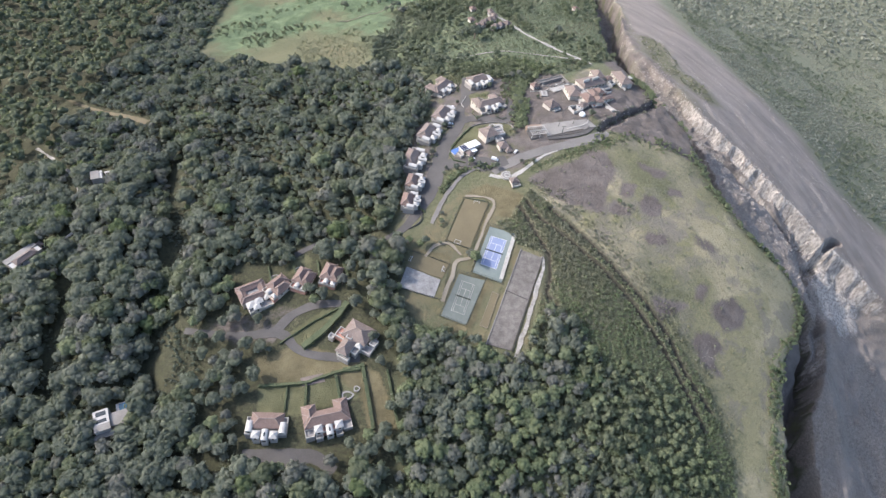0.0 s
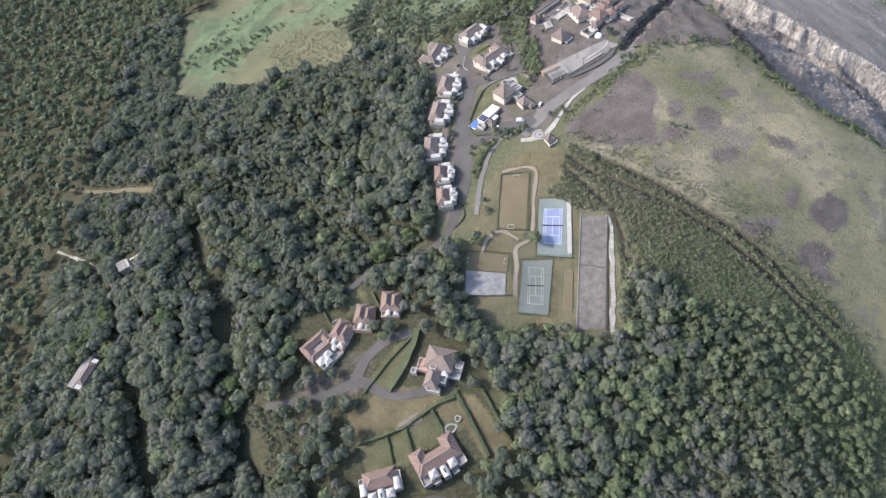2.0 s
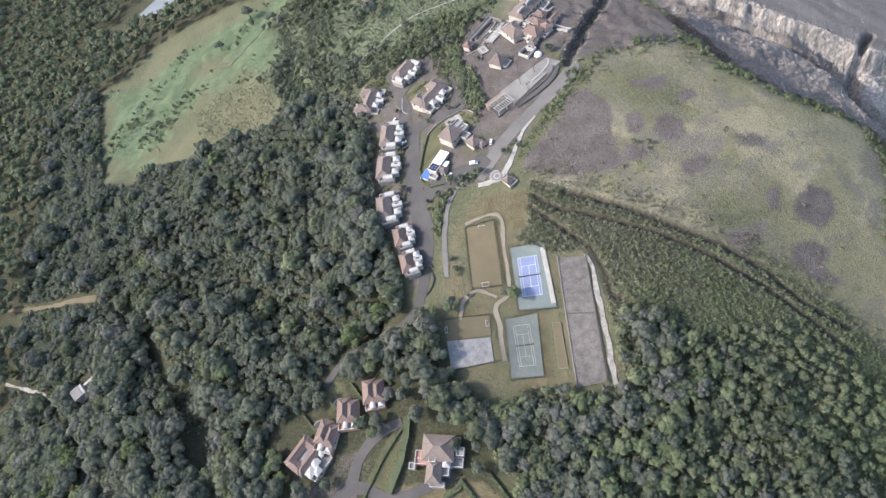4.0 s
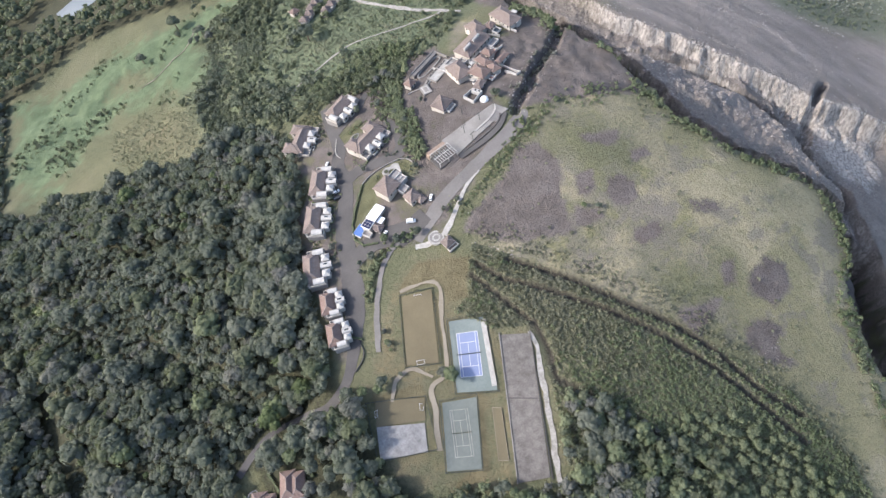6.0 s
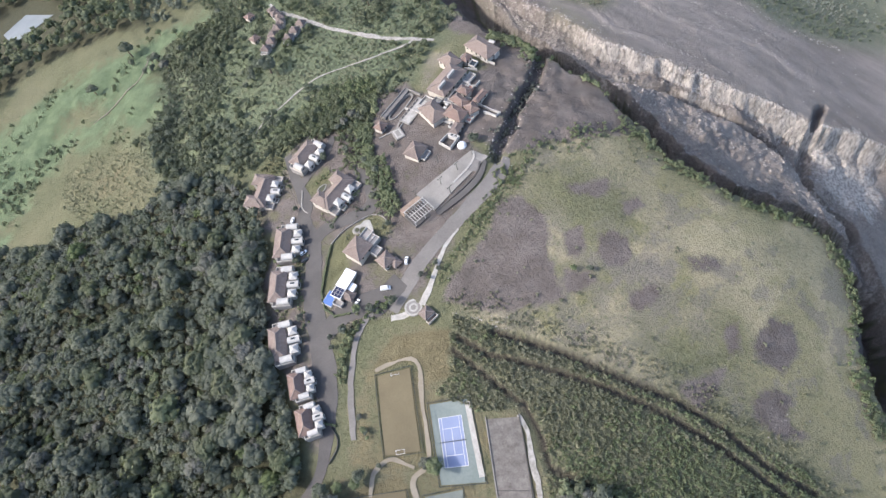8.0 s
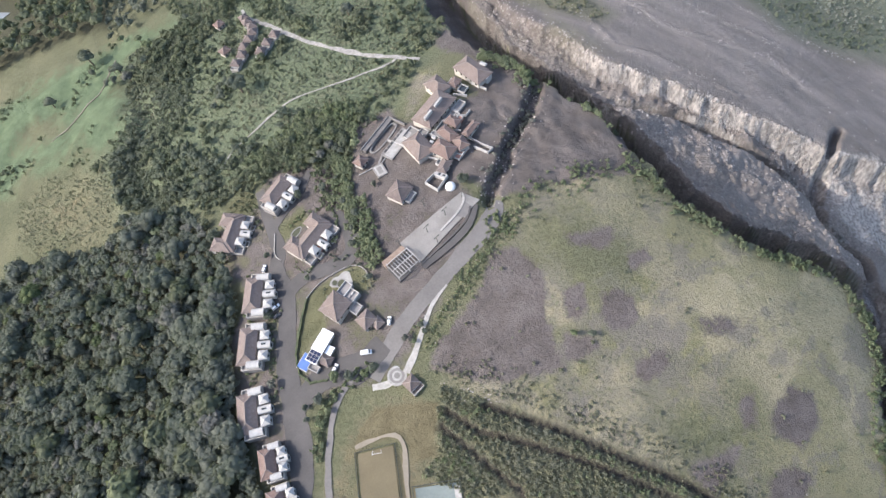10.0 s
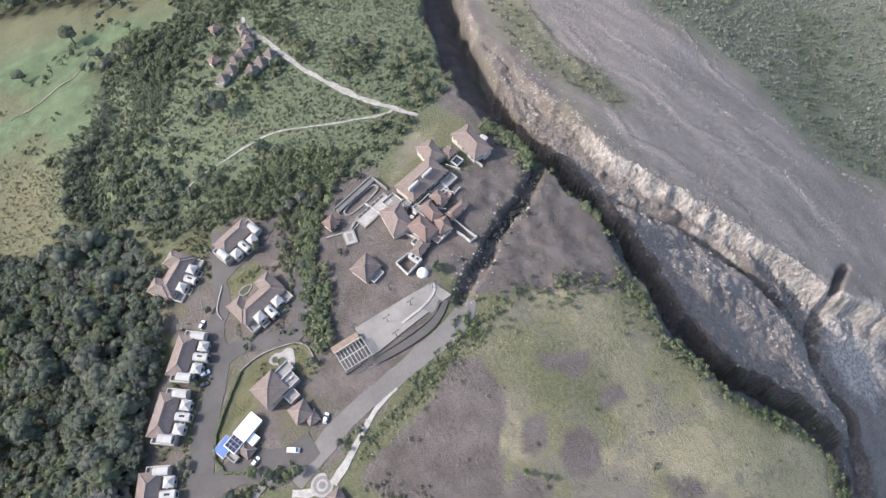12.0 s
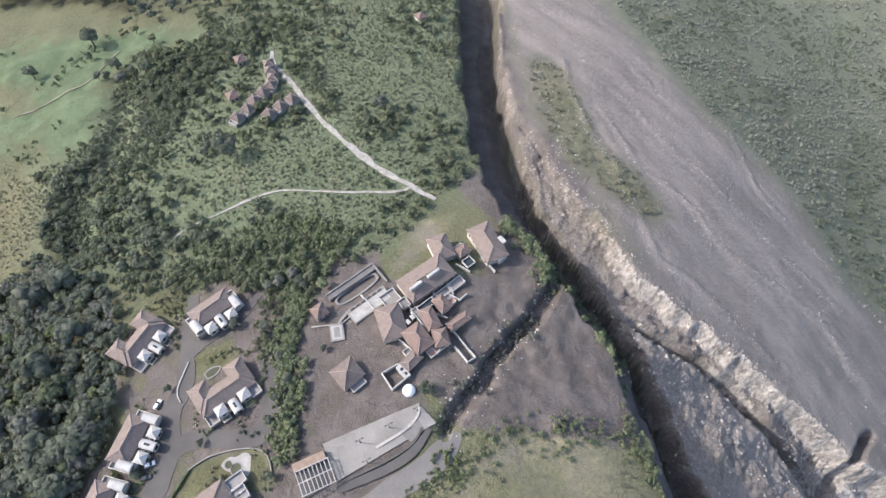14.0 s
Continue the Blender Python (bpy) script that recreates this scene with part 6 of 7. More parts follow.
young_t = [crown_template(80 + s, 4.5, 6.6, 54, 7, 0.8, 5) for s in range(8)]
bush_t = [crown_template(20 + s, 2.0, 2.6, 26, 4, 0.5, 3) for s in range(6)]


CLEARINGS = [[(-180, 128), (-168, 136), (-148, 128), (-142, 96), (-158, 72), (-172, 84), (-180, 104)], [(-228, 292), (-216, 292), (-184, 212), (-176, 172), (-190, 168), (-198, 206)], [(-260, 176), (-248, 176), (-238, 118), (-226, 80), (-240, 80), (-252, 118)]]


def open_wood(x, y):
    """Where tall single crowns stand apart; elsewhere the canopy is low and close."""
    return wobble(x, y, 95, 61.0) + np.clip((190 - y) / 120, -0.5, 0.9) > 0.1


def forest_keep(x, y, rnd):
    ok = clear(x, y, 3.5) & ~inside(x, y, GARDENS)
    for c in CLEARINGS:
        ok &= ~inside(x, y, c)
    return ok


tall_wood = spots_in(WOODLAND, 6.7, 3, (0.8, 1.95), lambda x, y, r: forest_keep(x, y, r) & open_wood(x, y), 1.3)
close_wood = spots_in(WOODLAND, 4.5, 63, (0.5, 1.0), lambda x, y, r: forest_keep(x, y, r) & ~open_wood(x, y), 1.4)
giants = spots_in(WOODLAND, 26, 64, (1.4, 2.1), lambda x, y, r: forest_keep(x, y, r) & ~open_wood(x, y))
low_t = [crown_template(120 + s, 4.5, 6.2, 46, 7, 0.8, 6) for s in range(8)]
for lo, hi, leaf, lab in ((-9, 0.68, LEAF_A, "dense dark green broadleaf forest on the slope"), (0.68, 0.86, LEAF_G, "mid green trees among the forest"), (0.86, 0.985, LEAF_C, "greyish green trees among the forest"), (0.985, 1.02, LEAF_B, "fresh green trees among the forest"), (1.02, 9, LEAF_E, "bright lime green trees among the forest")):
    for wood, kit, seed in ((np.concatenate([tall_wood, giants]), tree_t, 9), (close_wood, low_t, 10)):
        pick = np.random.RandomState(seed).uniform(0, 1, len(wood)) + 0.16 * wobble(wood[:, 0], wood[:, 1], 40, 62.0)
        scatter("forest", wood[(pick >= lo) & (pick < hi)], kit, leaf, lab)
for c in CLEARINGS:
    scatter("undergrowth", spots_in(c, 3.4, 65, (0.4, 1.1), lambda x, y, r: (wobble(x, y, 16, 66.0) > 0.1) & clear(x, y, 1.0)), bush_t, LEAF_A, "low dark undergrowth in a forest clearing", "undergrowth")
scatter("far_forest", spots_in(FARWOOD, 13.5, 13, (1.2, 2.3), lambda x, y, r: ~inside(x, y, GOLF) & ~inside(x, y, FARMEADOW)), far_t, LEAF_G, "far hazy forest on the lower slopes")
young = spots_in(JUNGLE, 3.7, 4, (0.34, 1.25), lambda x, y, r: clear(x, y, 1.2, ()), 2.0)
pick = np.clip(0.5 + 0.5 * wobble(young[:, 0], young[:, 1], 45, 3.0) + np.random.RandomState(5).uniform(-0.35, 0.35, len(young)), 0, 1)
scatter("thicket", young[pick < 0.2], young_t, LEAF_A, "dark young trees below the courts", "thicket")
scatter("thicket", young[(pick >= 0.2) & (pick < 0.5)], young_t, LEAF_G, "mid green young trees below the courts", "thicket")
scatter("thicket", young[(pick >= 0.5) & (pick < 0.8)], young_t, LEAF_B, "bright green young trees below the courts", "thicket")
scatter("thicket", young[pick >= 0.8], young_t, LEAF_C, "silvery grey young trees below the courts", "thicket")
tall = spots_in(JUNGLE, 8.0, 44, (0.7, 1.6), lambda x, y, r: clear(x, y, 5, (SPORT,)) & (x - 0.55 * y < 25), 1.4)
pick = np.random.RandomState(15).uniform(0, 1, len(tall))
scatter("forest", tall[pick < 0.45], tree_t, LEAF_A, "tall dark trees above the thicket", "trees")
scatter("forest", tall[(pick >= 0.45) & (pick < 0.75)], tree_t, LEAF_B, "tall bright green trees above the thicket", "trees")
scatter("forest", tall[pick >= 0.75], tree_t, LEAF_C, "tall silvery trees above the thicket", "trees")


def off_furrows(x, y, r):
    ok = clear(x, y, 0.8, ())
    for line in FURROWS:
        ok &= along(x, y, line)[0] > 1.7
    return ok


low_scrub = spots_in(THICKET, 1.65, 5, (0.48, 1.15), off_furrows, 1.9)
lush = 0.15 + 0.9 * (160 - low_scrub[:, 1]) / 60 + 0.8 * wobble(low_scrub[:, 0], low_scrub[:, 1], 24, 9.0) + np.random.RandomState(3).uniform(-0.8, 0.8, len(low_scrub))
scatter("scrub", low_scrub[lush < 0.3], tuft_t, LEAF_D, "low brownish green scrub along the slope", "scrub")
scatter("scrub", low_scrub[lush >= 0.3], tuft_t, LEAF_B, "bright green shrubs along the slope", "scrub")
scatter("scrub", spots_in([(100, 110), (130, 110), (160, 84), (176, 40), (130, -20), (105, 60)], 4.5, 15, (0.3, 0.75), off_furrows), tree_t, LEAF_B, "young trees among the shrubs", "trees")
OFFICE = [(44, 350), (58, 338), (70, 338), (72, 352), (70, 372), (88, 392), (100, 408), (60, 425), (10, 412), (40, 394), (48, 376)]
office = spots_in(OFFICE, 2.6, 17, (0.35, 1.35), lambda x, y, r: clear(x, y, 1.0, ()) & ~inside(x, y, ASH))
tone = wobble(office[:, 0], office[:, 1], 14, 4.0) + np.random.RandomState(8).uniform(-0.3, 0.3, len(office))
scatter("scrub", office[tone < 0], bush_t, LEAF_B, "fresh green bushes between villas and pool", "scrub")
scatter("scrub", office[tone >= 0], bush_t, LEAF_G, "mid green bushes between villas and pool", "scrub")
scatter("scrub", spots_in([(54, 300), (62, 298), (66, 320), (68, 340), (56, 346), (55, 325)], 2.6, 19, (0.5, 1.5), lambda x, y, r: clear(x, y, 0.8, ())), bush_t, LEAF_B, "bushes between villa yard and car park", "scrub")
above = spots_in([(-22, 376), (-14, 392), (8, 392), (13, 384), (36, 386), (46, 372), (62, 384), (40, 400), (-18, 404)], 4.2, 27, (0.3, 0.85), lambda x, y, r: clear(x, y, 1.0, ()))
scatter("forest", above, young_t, LEAF_G, "green young trees above the upper villas", "trees")
scatter("scrub", spots_in([(-24, 340), (-20, 376), (12, 392), (16, 350), (6, 356), (-12, 378), (-16, 345)], 2.4, 28, (0.25, 0.8), lambda x, y, r: clear(x, y, 0.6, ())), bush_t, LEAF_G, "garden bushes beside the upper villas", "scrub")
GOLFSIDE = [(-118, 518), (-153, 534), (-182, 523), (-197, 500), (-207, 474), (-228, 470), (-256, 484), (-268, 560), (-262, 590), (-190, 565), (-150, 560)]
scatter("scrub", spots_in(GOLFSIDE, 4.2, 23, (0.3, 1.5), lambda x, y, r: wobble(x, y, 34, 6.0) + r.uniform(-0.5, 0.5, len(x)) > 0.25, 1.8), bush_t, LEAF_G, "bushes on the grassy golf slope", "scrub")
scatter("scrub", spots_in(GOLF, 4.6, 24, (0.25, 1.3), lambda x, y, r: wobble((x - y) * 0.9, (x + y) * 0.4, 34, 8.0) + r.uniform(-0.3, 0.3, len(x)) > 0.55, 1.8), bush_t, LEAF_G, "loose bushes in the folds of the golf course", "scrub")
scatter("scrub", spots_in(MOUND, 2.3, 25, (0.25, 0.75), lambda x, y, r: wobble(x, y, 22, 9.0) + r.uniform(-0.8, 0.8, len(x)) > -0.4, 1.5), tuft_t, LEAF_D, "dry brownish scrub on a rounded knoll", "scrub")
for k, (lo, hi, leaf, lab) in enumerate(((-9, -0.15, LEAF_D, "dry tufts on the rough grass slope"), (-0.15, 0.35, LEAF_H, "olive bushes on the rough grass slope"), (0.35, 9, LEAF_G, "green bushes on the rough grass slope"))):
    heath = spots_in(SCRUB, 2.3, 6, (0.25, 0.95), lambda x, y, r: clear(x, y, 1.0) & (wobble(x, y, 38, 2.0) + r.uniform(-0.7, 0.7, len(x)) > -0.6), 1.7)
    tone = 0.8 * wobble(heath[:, 0], heath[:, 1], 30, 71.0) + np.random.RandomState(72).uniform(-0.35, 0.35, len(heath))
    scatter("scrub", heath[(tone >= lo) & (tone < hi)], light_t, leaf, lab, "scrub")
west = spots_in(WESTSCRUB, 2.2, 67, (0.35, 1.25), lambda x, y, r: clear(x, y, 1.0) & (wobble(x, y, 26, 12.0) + r.uniform(-0.7, 0.7, len(x)) > -0.45), 1.7)
scatter("scrub", west, bush_t, LEAF_H, "olive green bushes beside the golf course", "scrub")
COPSES = [[(-72, 434), (-42, 414), (-26, 413), (-24, 395), (-5, 405), (-8, 430), (-30, 470), (-60, 500), (-77, 488)], [(-37, 617), (0, 639), (27, 607), (38, 625), (65, 617), (77, 559), (90, 504), (80, 496), (53, 572), (25, 574), (15, 554), (7, 524), (-16, 527), (-41, 563)], [(-11, 505), (30, 492), (34, 468), (1, 474)], [(99, 501), (123, 491), (120, 470), (99, 474)], [(-10, 404), (12, 412), (60, 425), (52, 436), (10, 428), (-14, 440), (-20, 470), (-34, 452)]]
for k, copse in enumerate(COPSES):
    scatter("forest", spots_in(copse, 5.8, 60 + k, (0.35, 0.95), lambda x, y, r: clear(x, y, 2) & (wobble(x, y, 24, 7.0) + r.uniform(-0.5, 0.5, len(x)) > -0.35)), young_t, (LEAF_H, LEAF_G, LEAF_A, LEAF_G, LEAF_H)[k], "dense copse on the scrubby slope", "trees")
slope_trees = spots_in(SCRUB, 10, 16, (0.4, 0.9), lambda x, y, r: clear(x, y, 3) & (wobble(x, y, 70, 4.0) + r.uniform(-0.3, 0.3, len(x)) > 0.1))
scatter("forest", slope_trees, tree_t, LEAF_G, "loose trees on the scrubby slope", "trees")
# LEAF_F carries the haze of the far side in its colour
scatter("scrub", spots_in([(345, 760), (760, 760), (700, 300), (880, 200), (1100, 700), (900, 1100), (350, 1100)], 11, 77, (1.4, 3.4)), light_t, LEAF_F, "far scrub towards the horizon, haze put into its leaf colour", "scrub")
FARVEG = [(330, 640), (340, 565), (358, 515), (378, 480), (400, 450), (408, 410), (410, 378), (445, 350), (490, 335), (620, 280), (700, 300), (760, 760), (340, 760)]
far_green = spots_in(FARVEG, 3.8, 7, (0.4, 1.5), lambda x, y, r: wobble(x, y, 44, 75.0) + r.uniform(-0.6, 0.6, len(x)) > -0.5, 1.8)
tone = wobble(far_green[:, 0], far_green[:, 1], 40, 76.0)
# the paler share of this scrub has haze painted into its leaves
scatter("scrub", far_green[tone < 0.1], light_t, LEAF_F, "green scrub beyond the river plain, paled by painted haze", "scrub")
scatter("scrub", far_green[tone >= 0.1], light_t, LEAF_H, "olive scrub beyond the river plain", "scrub")
scatter("scrub", spots_in(ISLET, 4.5, 8, (0.4, 1.2), lambda x, y, r: r.uniform(0, 1, len(x)) < 0.6), tuft_t, LEAF_D, "scrub on a strip in the river plain", "scrub")
NORTHVEG = [(20, 640), (110, 720), (190, 660), (205, 900), (-60, 950), (-60, 640)]
scatter("forest", spots_in(NORTHVEG, 9, 18, (0.5, 1.3)), far_t, LEAF_A, "far trees above the scrubby slope", "trees")


def beside(line, spread, count, seed, size):
    """Spots strewn along a line."""
    rnd = np.random.RandomState(seed)
    p = smooth_line(line, 1.0)
    k = rnd.randint(0, len(p), count)
    q = p[k, :2] + rnd.normal(0, spread, (count, 2))
    return np.column_stack([q, rnd.uniform(size[0], size[1], count), rnd.randint(0, 100, count), rnd.uniform(0, 6.28, count), rnd.uniform(0, 1, count)])


def off_path(spots, line, margin):
    return spots[along(spots[:, 0], spots[:, 1], line)[0] > margin]


PALE_PATH = [(49, 244), (63, 256), (74, 265), (88, 271)]
RIM = [(200, 296), (206, 276), (212, 254), (230, 228), (252, 210), (268, 196), (266, 176), (256, 152), (238, 132), (228, 108), (222, 70), (220, -20)]
scatter("scrub", beside(RIM, 3.2, 800, 1, (0.3, 1.1)), bush_t, LEAF_B, "green bushes along the gorge rim", "scrub")
scatter("scrub", beside([(168, 402), (176, 392), (186, 368), (180, 385), (172, 400)], 3.2, 90, 2, (0.6, 1.6)), bush_t, LEAF_B, "green bushes at the gorge head", "scrub")
scatter("scrub", beside([(196, 362), (200, 350), (206, 330), (212, 312)], 3.0, 110, 3, (0.5, 1.5)), bush_t, LEAF_B, "green bushes hanging over the gorge", "scrub")
scatter("scrub", beside([(118, 287), (130, 293), (150, 296), (170, 294), (185, 290), (200, 288)], 4.5, 140, 4, (0.2, 0.85)), bush_t, LEAF_B, "weedy bushes at the flat's upper edge", "scrub")
scatter("scrub", off_path(beside([(62, 255), (78, 263), (96, 271), (112, 280), (127, 289)], 3.2, 420, 5, (0.2, 0.8)), PALE_PATH, 3.0), tuft_t, LEAF_B, "weedy strip beside the service road", "scrub")
scatter("scrub", beside([(64, 236), (90, 214), (118, 182), (150, 140), (176, 98), (188, 50)], 4.0, 700, 6, (0.2, 0.75)), tuft_t, LEAF_D, "ragged bushes along the flat's edge", "scrub")
scatter("scrub", beside([(122, 304), (128, 309), (141, 322), (158, 337), (172, 348), (184, 366)], 3.2, 110, 9, (0.25, 1.0)), bush_t, LEAF_C, "grey green shrubs in the ash gully", "scrub")
scatter("scrub", beside([(34, 254), (15, 253), (1, 241), (-2, 230)], 1.6, 90, 12, (0.3, 1.0)), bush_t, LEAF_B, "green bushes along the dirt lane", "scrub")
scatter("forest", beside([(-38, 212), (-36, 240), (-37, 265), (-29, 299), (-19, 325), (-16, 350), (-17, 374)], 1.3, 80, 71, (0.55, 1.15)), young_t, LEAF_A, "dark trees close behind the row villas", "trees")
scatter("scrub", beside([(-22, 280), (-13, 306), (-4, 336)], 2.2, 40, 72, (0.3, 0.9)), bush_t, LEAF_B, "green bushes between the row villas", "scrub")
scatter("scrub", beside([(-13, 266), (-9, 280), (-4, 296), (3, 312), (4, 326)], 1.4, 70, 73, (0.2, 0.55)), bush_t, LEAF_B, "garden plants before the row villas", "scrub")
scatter("scrub", beside([(20, 326), (24, 318), (36, 322), (46, 330), (50, 342), (40, 350), (24, 350)], 1.2, 80, 74, (0.2, 0.6)), bush_t, LEAF_B, "garden plants round the middle villa", "scrub")
scatter("scrub", beside([(40, 322), (48, 300), (52, 292), (44, 292), (28, 300)], 2.0, 50, 75, (0.25, 0.7)), bush_t, LEAF_A, "dark garden shrubs beside the paved garden", "scrub")
mesa_bush = spots_in(MESA, 9, 21, (0.2, 0.7), lambda x, y, r: r.uniform(0, 1, len(x)) < 0.35)
scatter("scrub", mesa_bush, bush_t, LEAF_D, "small scattered weeds on the grassy flat", "scrub")
scatter("scrub", beside([(55, 304), (57, 318), (58, 335), (60, 352), (66, 372)], 2.6, 200, 8, (0.4, 1.3)), bush_t, LEAF_B, "grey green bushes below the hotel", "scrub")


# ---------------------------------------------------------------- single trees of the gardens
def tree_kit(seed, leaf):
    """Trunk and crown meshes for a garden tree."""
    V, F = crown_template(100 + seed, 4.0, 8.0, 200, 11, 0.5, 11)
    crown = leaf_mesh("crown", V, F, np.full(len(V), 0.1 * seed), leaf)
    bm = bmesh.new()
    rnd = random.Random(seed)
    bmesh.ops.create_cone(bm, cap_ends=True, segments=7, radius1=0.42, radius2=0.2, depth=5.2, matrix=Matrix.Translation((0, 0, 2.0)))
    for k in range(4):
        a = k * 1.6 + rnd.uniform(-0.3, 0.3)
        m = Matrix.Translation((math.cos(a) * 1.0, math.sin(a) * 1.0, 4.6)) @ Euler((0, 0.75, a)).to_matrix().to_4x4()
        bmesh.ops.create_cone(bm, cap_ends=True, segments=5, radius1=0.17, radius2=0.07, depth=3.0, matrix=m)
    trunk = bpy.data.meshes.new("trunk")
    bm.to_mesh(trunk)
    bm.free()
    trunk.materials.append(BARK)
    return trunk, crown


KITS = [tree_kit(s, leaf) for s, leaf in enumerate((LEAF_A, LEAF_A, LEAF_B, LEAF_A, LEAF_C, LEAF_B))]
LABELS = ("dark green broadleaf tree", "dark rounded broadleaf tree", "bright green garden tree", "dark broad-crowned tree", "silvery grey-green tree", "fresh green garden tree")


def tree(x, y, s, k, where):
    t = thing("tree", pose(x, y, gz(x, y)), LABELS[k % 6] + " " + where, "tree", "garden trees")
    t.scale = (s, s, s * 0.95)
    t.rotation_euler = (0, 0, (x * 1.7 + y) % 6.28)
    for name, me in zip(("trunk", "crown"), KITS[k % 6]):
        ob = new(name, me)
        ob.parent = t


rnd = random.Random(4)
GROVES = [  # middle, spread, number, sizes, where
    ((-128, 90), (8, 14), 14, (0.8, 1.3), "beside the drive"), ((-128, 58), (8, 10), 10, (0.8, 1.3), "beside the lower villas"), ((-86, 36), (26, 3), 14, (0.8, 1.2), "below the lower villas"), ((-142, 150), (8, 10), 12, (0.8, 1.3), "at the wood's edge"),
    ((-112, 174), (14, 4), 10, (0.7, 1.2), "behind the garden villas"), ((-66, 180), (16, 4), 12, (0.7, 1.2), "along the upper lane"), ((-38, 140), (7, 12), 16, (0.8, 1.3), "below the courts"), ((-22, 110), (5, 12), 12, (0.9, 1.4), "beside the large villa"),
    ((68, 380), (10, 5), 8, (0.5, 0.9), "above the pool"), ((118, 320), (2, 2), 2, (0.6, 0.8), "in the hotel forecourt"), ((62, 258), (4, 4), 4, (0.3, 0.5), "along the service road"), ((-60, 610), (50, 30), 12, (0.7, 1.3), "on the golf course"), ((-2, 204), (1.2, 12), 6, (0.3, 0.5), "beside the soccer field")]
GARDEN_SPOTS = [(-150, 130), (-146, 116), (-136, 125), (-151, 141), (-128, 127), (-114, 128), (-118, 110), (-108, 108), (-134, 100), (-30, 62), (-36, 50), (-26, 74), (-24, 52), (-144, 136), (-154, 125), (-138, 142), (-143, 105), (-132, 90), (-138, 76), (-118, 177), (-103, 180), (-53, 156), (-43, 146), (-35, 125), (-42, 116), (-19, 116), (-14, 102), (-41, 47), (-32, 54), (-11, 49), (-114, 55), (-121, 68), (-133, 58), (-77, 175), (-60, 165), (-153, 148), (-123, 86), (-117, 64), (-122, 53), (-115, 82), (-109, 91), (-39, 57), (-48, 52), (-29, 60), (-57, 44), (-86, 147), (-76, 144), (-81, 141), (-58, 151), (-54, 139), (-65, 155), (-40, 142), (-33, 131), (-23, 117), (-30, 110), (-36, 100), (-20, 96), (-150, 168), (-141, 139), (-129, 131), (-134, 114), (-122, 102)]
COURT_SPOTS = [(21, 173), (18, 176), (-16, 184), (-12, 186), (-25, 187), (-32, 176), (-41, 162), (-49, 166), (-59, 170), (-33, 150), (-42, 145), (-27, 135), (-18, 127), (-51, 177), (-48, 218), (-38, 205)]
VILLA_SPOTS = [(-3, 306), (-28, 281), (-12, 271), (-1, 254), (-2, 247), (8, 253), (9, 246), (18, 259), (25, 256), (36, 363), (8, 338), (24, 314), (60, 333), (54, 326), (52, 316), (63, 351), (57, 344), (75, 345), (53, 296), (36, 253), (51, 360), (60, 362)]
for spots_at, (lo, hi), where in ((GARDEN_SPOTS, (0.9, 1.35), "in the villa gardens"), (COURT_SPOTS, (0.7, 1.2), "near the courts"), (VILLA_SPOTS, (0.4, 0.75), "among the villas")):
    for x, y in spots_at:
        tree(x + rnd.uniform(-1, 1), y + rnd.uniform(-1, 1), rnd.uniform(lo, hi), rnd.choice((0, 1, 3, 0, 1, 2, 4)), where)
for (mx, my), (sx, sy), n, (lo, hi), where in GROVES:
    for _ in range(n):
        x, y = mx + rnd.gauss(0, sx * 0.7), my + rnd.gauss(0, sy * 0.7)
        s = rnd.uniform(lo, hi)
        if all(math.hypot(x - a, y - b) > r * 0.78 + s * 2 for a, b, r in HOUSES) and not any(inside(np.array([x]), np.array([y]), pl)[0] for pl in LAWNS):
            tree(x, y, s, rnd.choice((0, 1, 3, 0, 1, 2, 4, 5)), where)
for x, y, s, k, where in ((-80, 622, 2.0, 0, "standing alone on the golf course"), (-120, 600, 1.3, 1, "on the golf course"), (116, 500, 1.3, 0, "beside the pale track"), (28, 476, 2.0, 1, "on the scrubby slope"), (131, 220, 0.5, 1, "on the grassy flat"), (124, 224, 0.45, 5, "on the grassy flat"), (-104, 108, 0.6, 0, "on the lawn's edge")):
    tree(x, y, s, k, where)


# ---------------------------------------------------------------- rocks
def rock_template(seed):
    r = np.random.RandomState(seed)
    bm = bmesh.new()
    bmesh.ops.create_icosphere(bm, subdivisions=1, radius=1.0)
    V = np.array([v.co[:] for v in bm.verts]) * r.uniform(0.7, 1.2, (12, 1)) * r.uniform(0.6, 1.1, 3)
    F = np.array([[v.index for v in f.verts] for f in bm.faces])
    bm.free()
    return V, F


rock_t = [rock_template(s) for s in range(8)]


def rocks(name, spots, label):
    ob = scatter(name, spots, rock_t, ROCK, label, "rocks")
    ob.data.shade_flat()


LEDGE = [(196, 395), (206, 368), (222, 338), (226, 300), (226, 262), (250, 235), (290, 212), (304, 180), (300, 150), (320, 190), (338, 255), (316, 290), (290, 312), (252, 348), (232, 370), (210, 424), (202, 470), (196, 470), (190, 430)]
PLAIN = [(215, 600), (206, 500), (216, 430), (240, 372), (300, 312), (345, 268), (450, 220), (470, 330), (430, 400), (420, 465), (350, 515), (312, 600), (305, 700), (230, 700)]
rocks("rubble", spots_in(LEDGE, 1.7, 31, (0.14, 1.1), lambda x, y, r: wobble(x, y, 26, 36.0) + r.uniform(-0.8, 0.8, len(x)) > -0.1, 3.5), "grey boulders strewn over the lahar ledge")
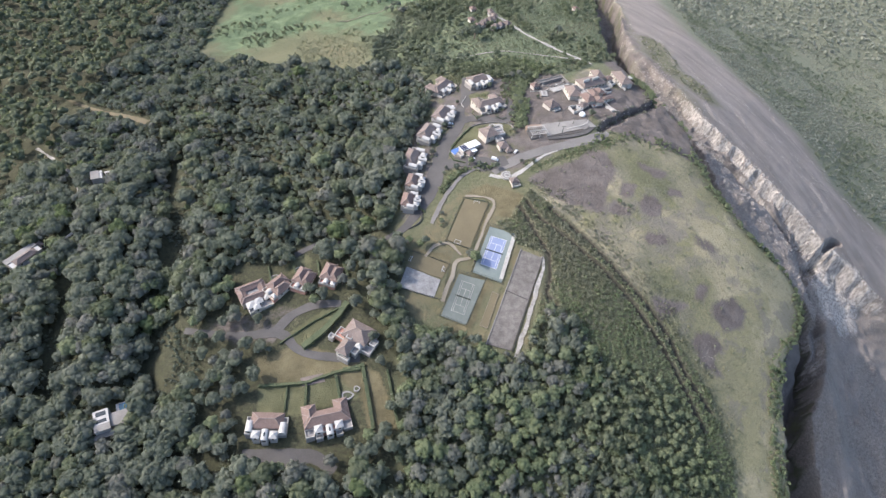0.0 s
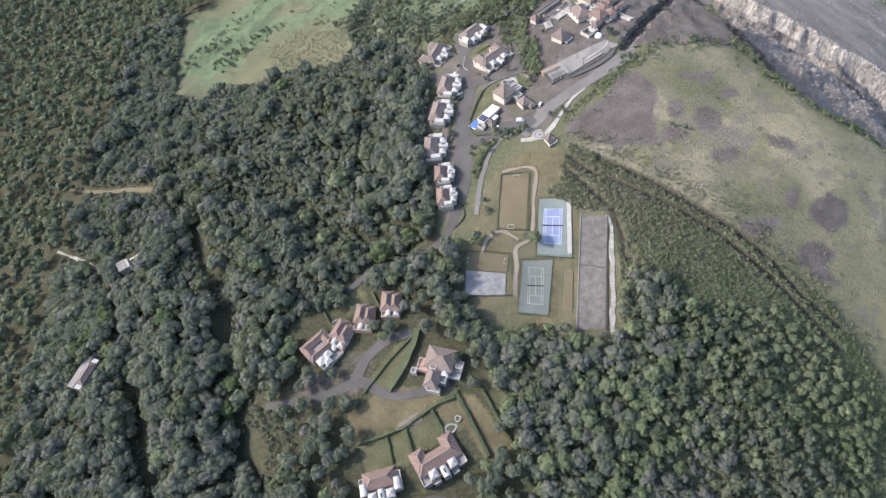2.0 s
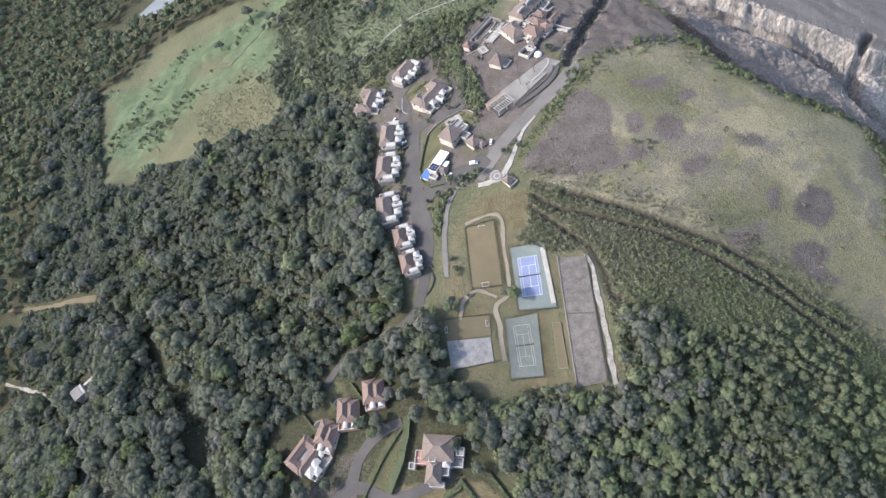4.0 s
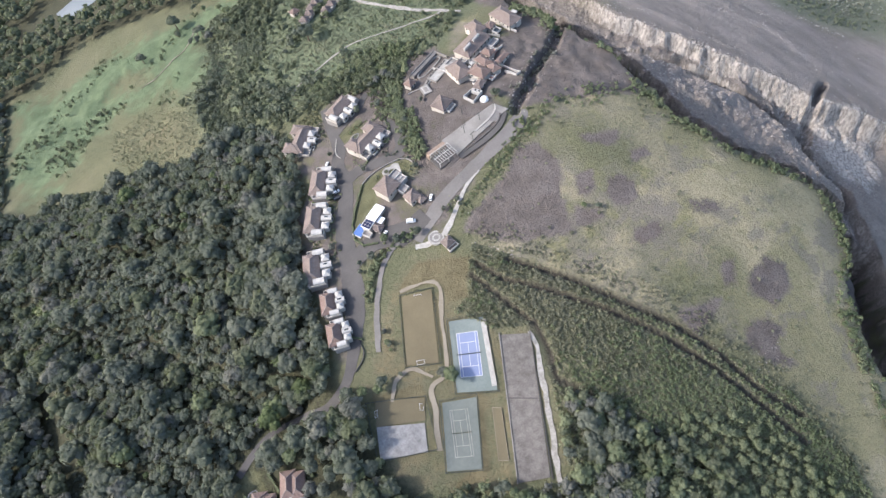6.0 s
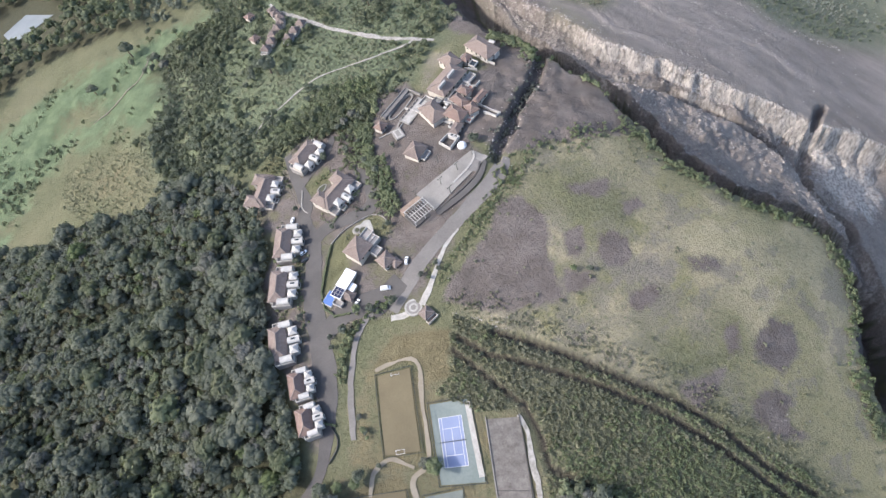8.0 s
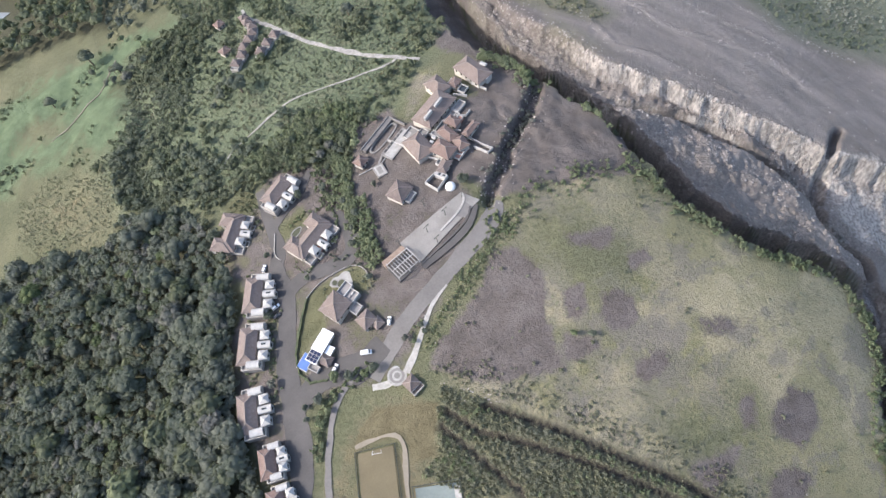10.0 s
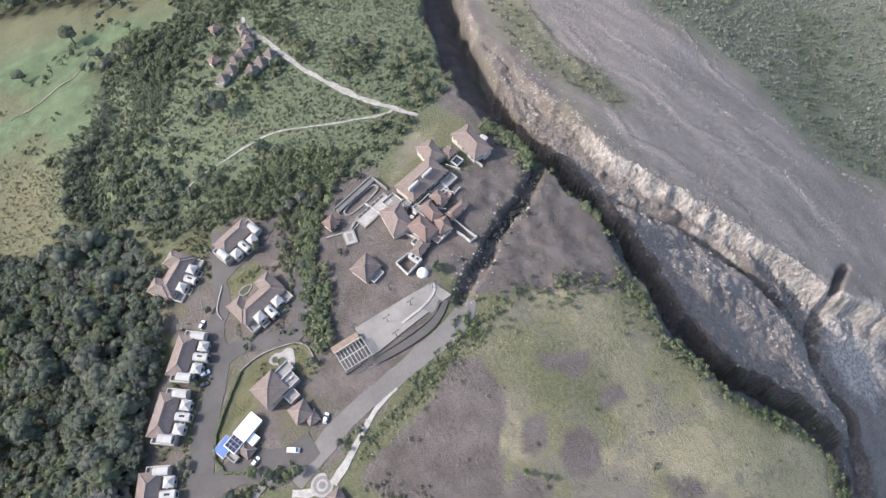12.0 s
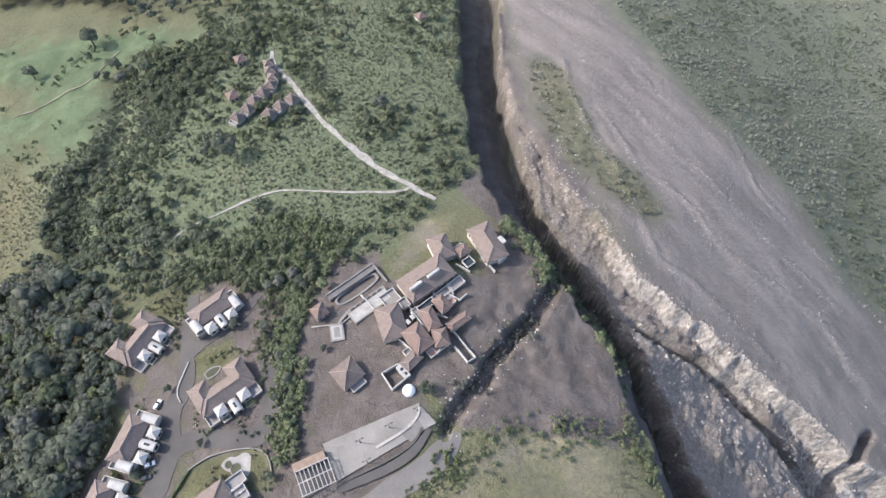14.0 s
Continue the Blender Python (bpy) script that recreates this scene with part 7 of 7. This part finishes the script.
rocks("boulders", spots_in(PLAIN, 6.5, 32, (0.12, 0.9), lambda x, y, r: r.uniform(0, 1, len(x)) < 0.5, 4.0), "scattered boulders on the river plain")
rocks("boulders", beside([(206, 420), (214, 440), (222, 470), (226, 500), (224, 540)], 5, 240, 33, (0.2, 0.9)), "boulder bank on the river plain")
rocks("boulders", beside([(124, 306), (141, 322), (158, 337), (172, 348), (184, 366)], 4.0, 260, 34, (0.2, 0.8)), "pale stones along the ash gully")
rocks("boulders", beside([(60, 230), (70, 222), (80, 216)], 2.5, 90, 35, (0.2, 0.6)), "pale stones at the flat's edge")
rocks("rubble", beside([(128, 366), (140, 360), (136, 340), (104, 320), (96, 330), (84, 340), (146, 352)], 6, 200, 36, (0.12, 0.45)), "debris strewn in the ash round the hotel")
rocks("rubble", off_path(beside([(64, 258), (78, 266), (96, 274), (112, 283), (124, 292)], 2.6, 220, 38, (0.15, 0.5)), PALE_PATH, 2.4), "pale stones on the weedy bank below the road")
rocks("rubble", beside([(72, 288), (90, 292), (60, 268), (80, 280), (100, 288)], 4, 120, 37, (0.12, 0.4)), "stones along the service road")
rocks("boulders", beside([(236, 371), (254, 350), (276, 332), (294, 312), (317, 294), (338, 266), (350, 258)], 3.0, 300, 51, (0.25, 1.0)), "angular pale blocks along the lahar cliff")
rocks("boulders", beside([(206, 454), (214, 427), (236, 371)], 4.0, 220, 52, (0.25, 0.9)), "grey blocks along the upper lahar cliff")
rocks("boulders", beside([(230, 340), (246, 326), (262, 300), (284, 268), (300, 235), (302, 205)], 8.0, 700, 53, (0.2, 0.9)), "broken rock along the ledge")
scatter("scrub", beside([(196, 386), (202, 370), (208, 355), (214, 340), (218, 328)], 4.0, 90, 54, (0.5, 1.6)), bush_t, LEAF_G, "dark green bushes down in the gorge", "scrub")
for k, line in enumerate(LEVEES):
    rocks("boulders", beside(line, 2.4, 420, 40 + k, (0.15, 0.75)), "stones along a levee on the river plain")
rocks("rubble", beside([(178, 132), (184, 118), (172, 118), (168, 126)], 4, 80, 50, (0.15, 0.5)), "rubble heap on the grassy flat")
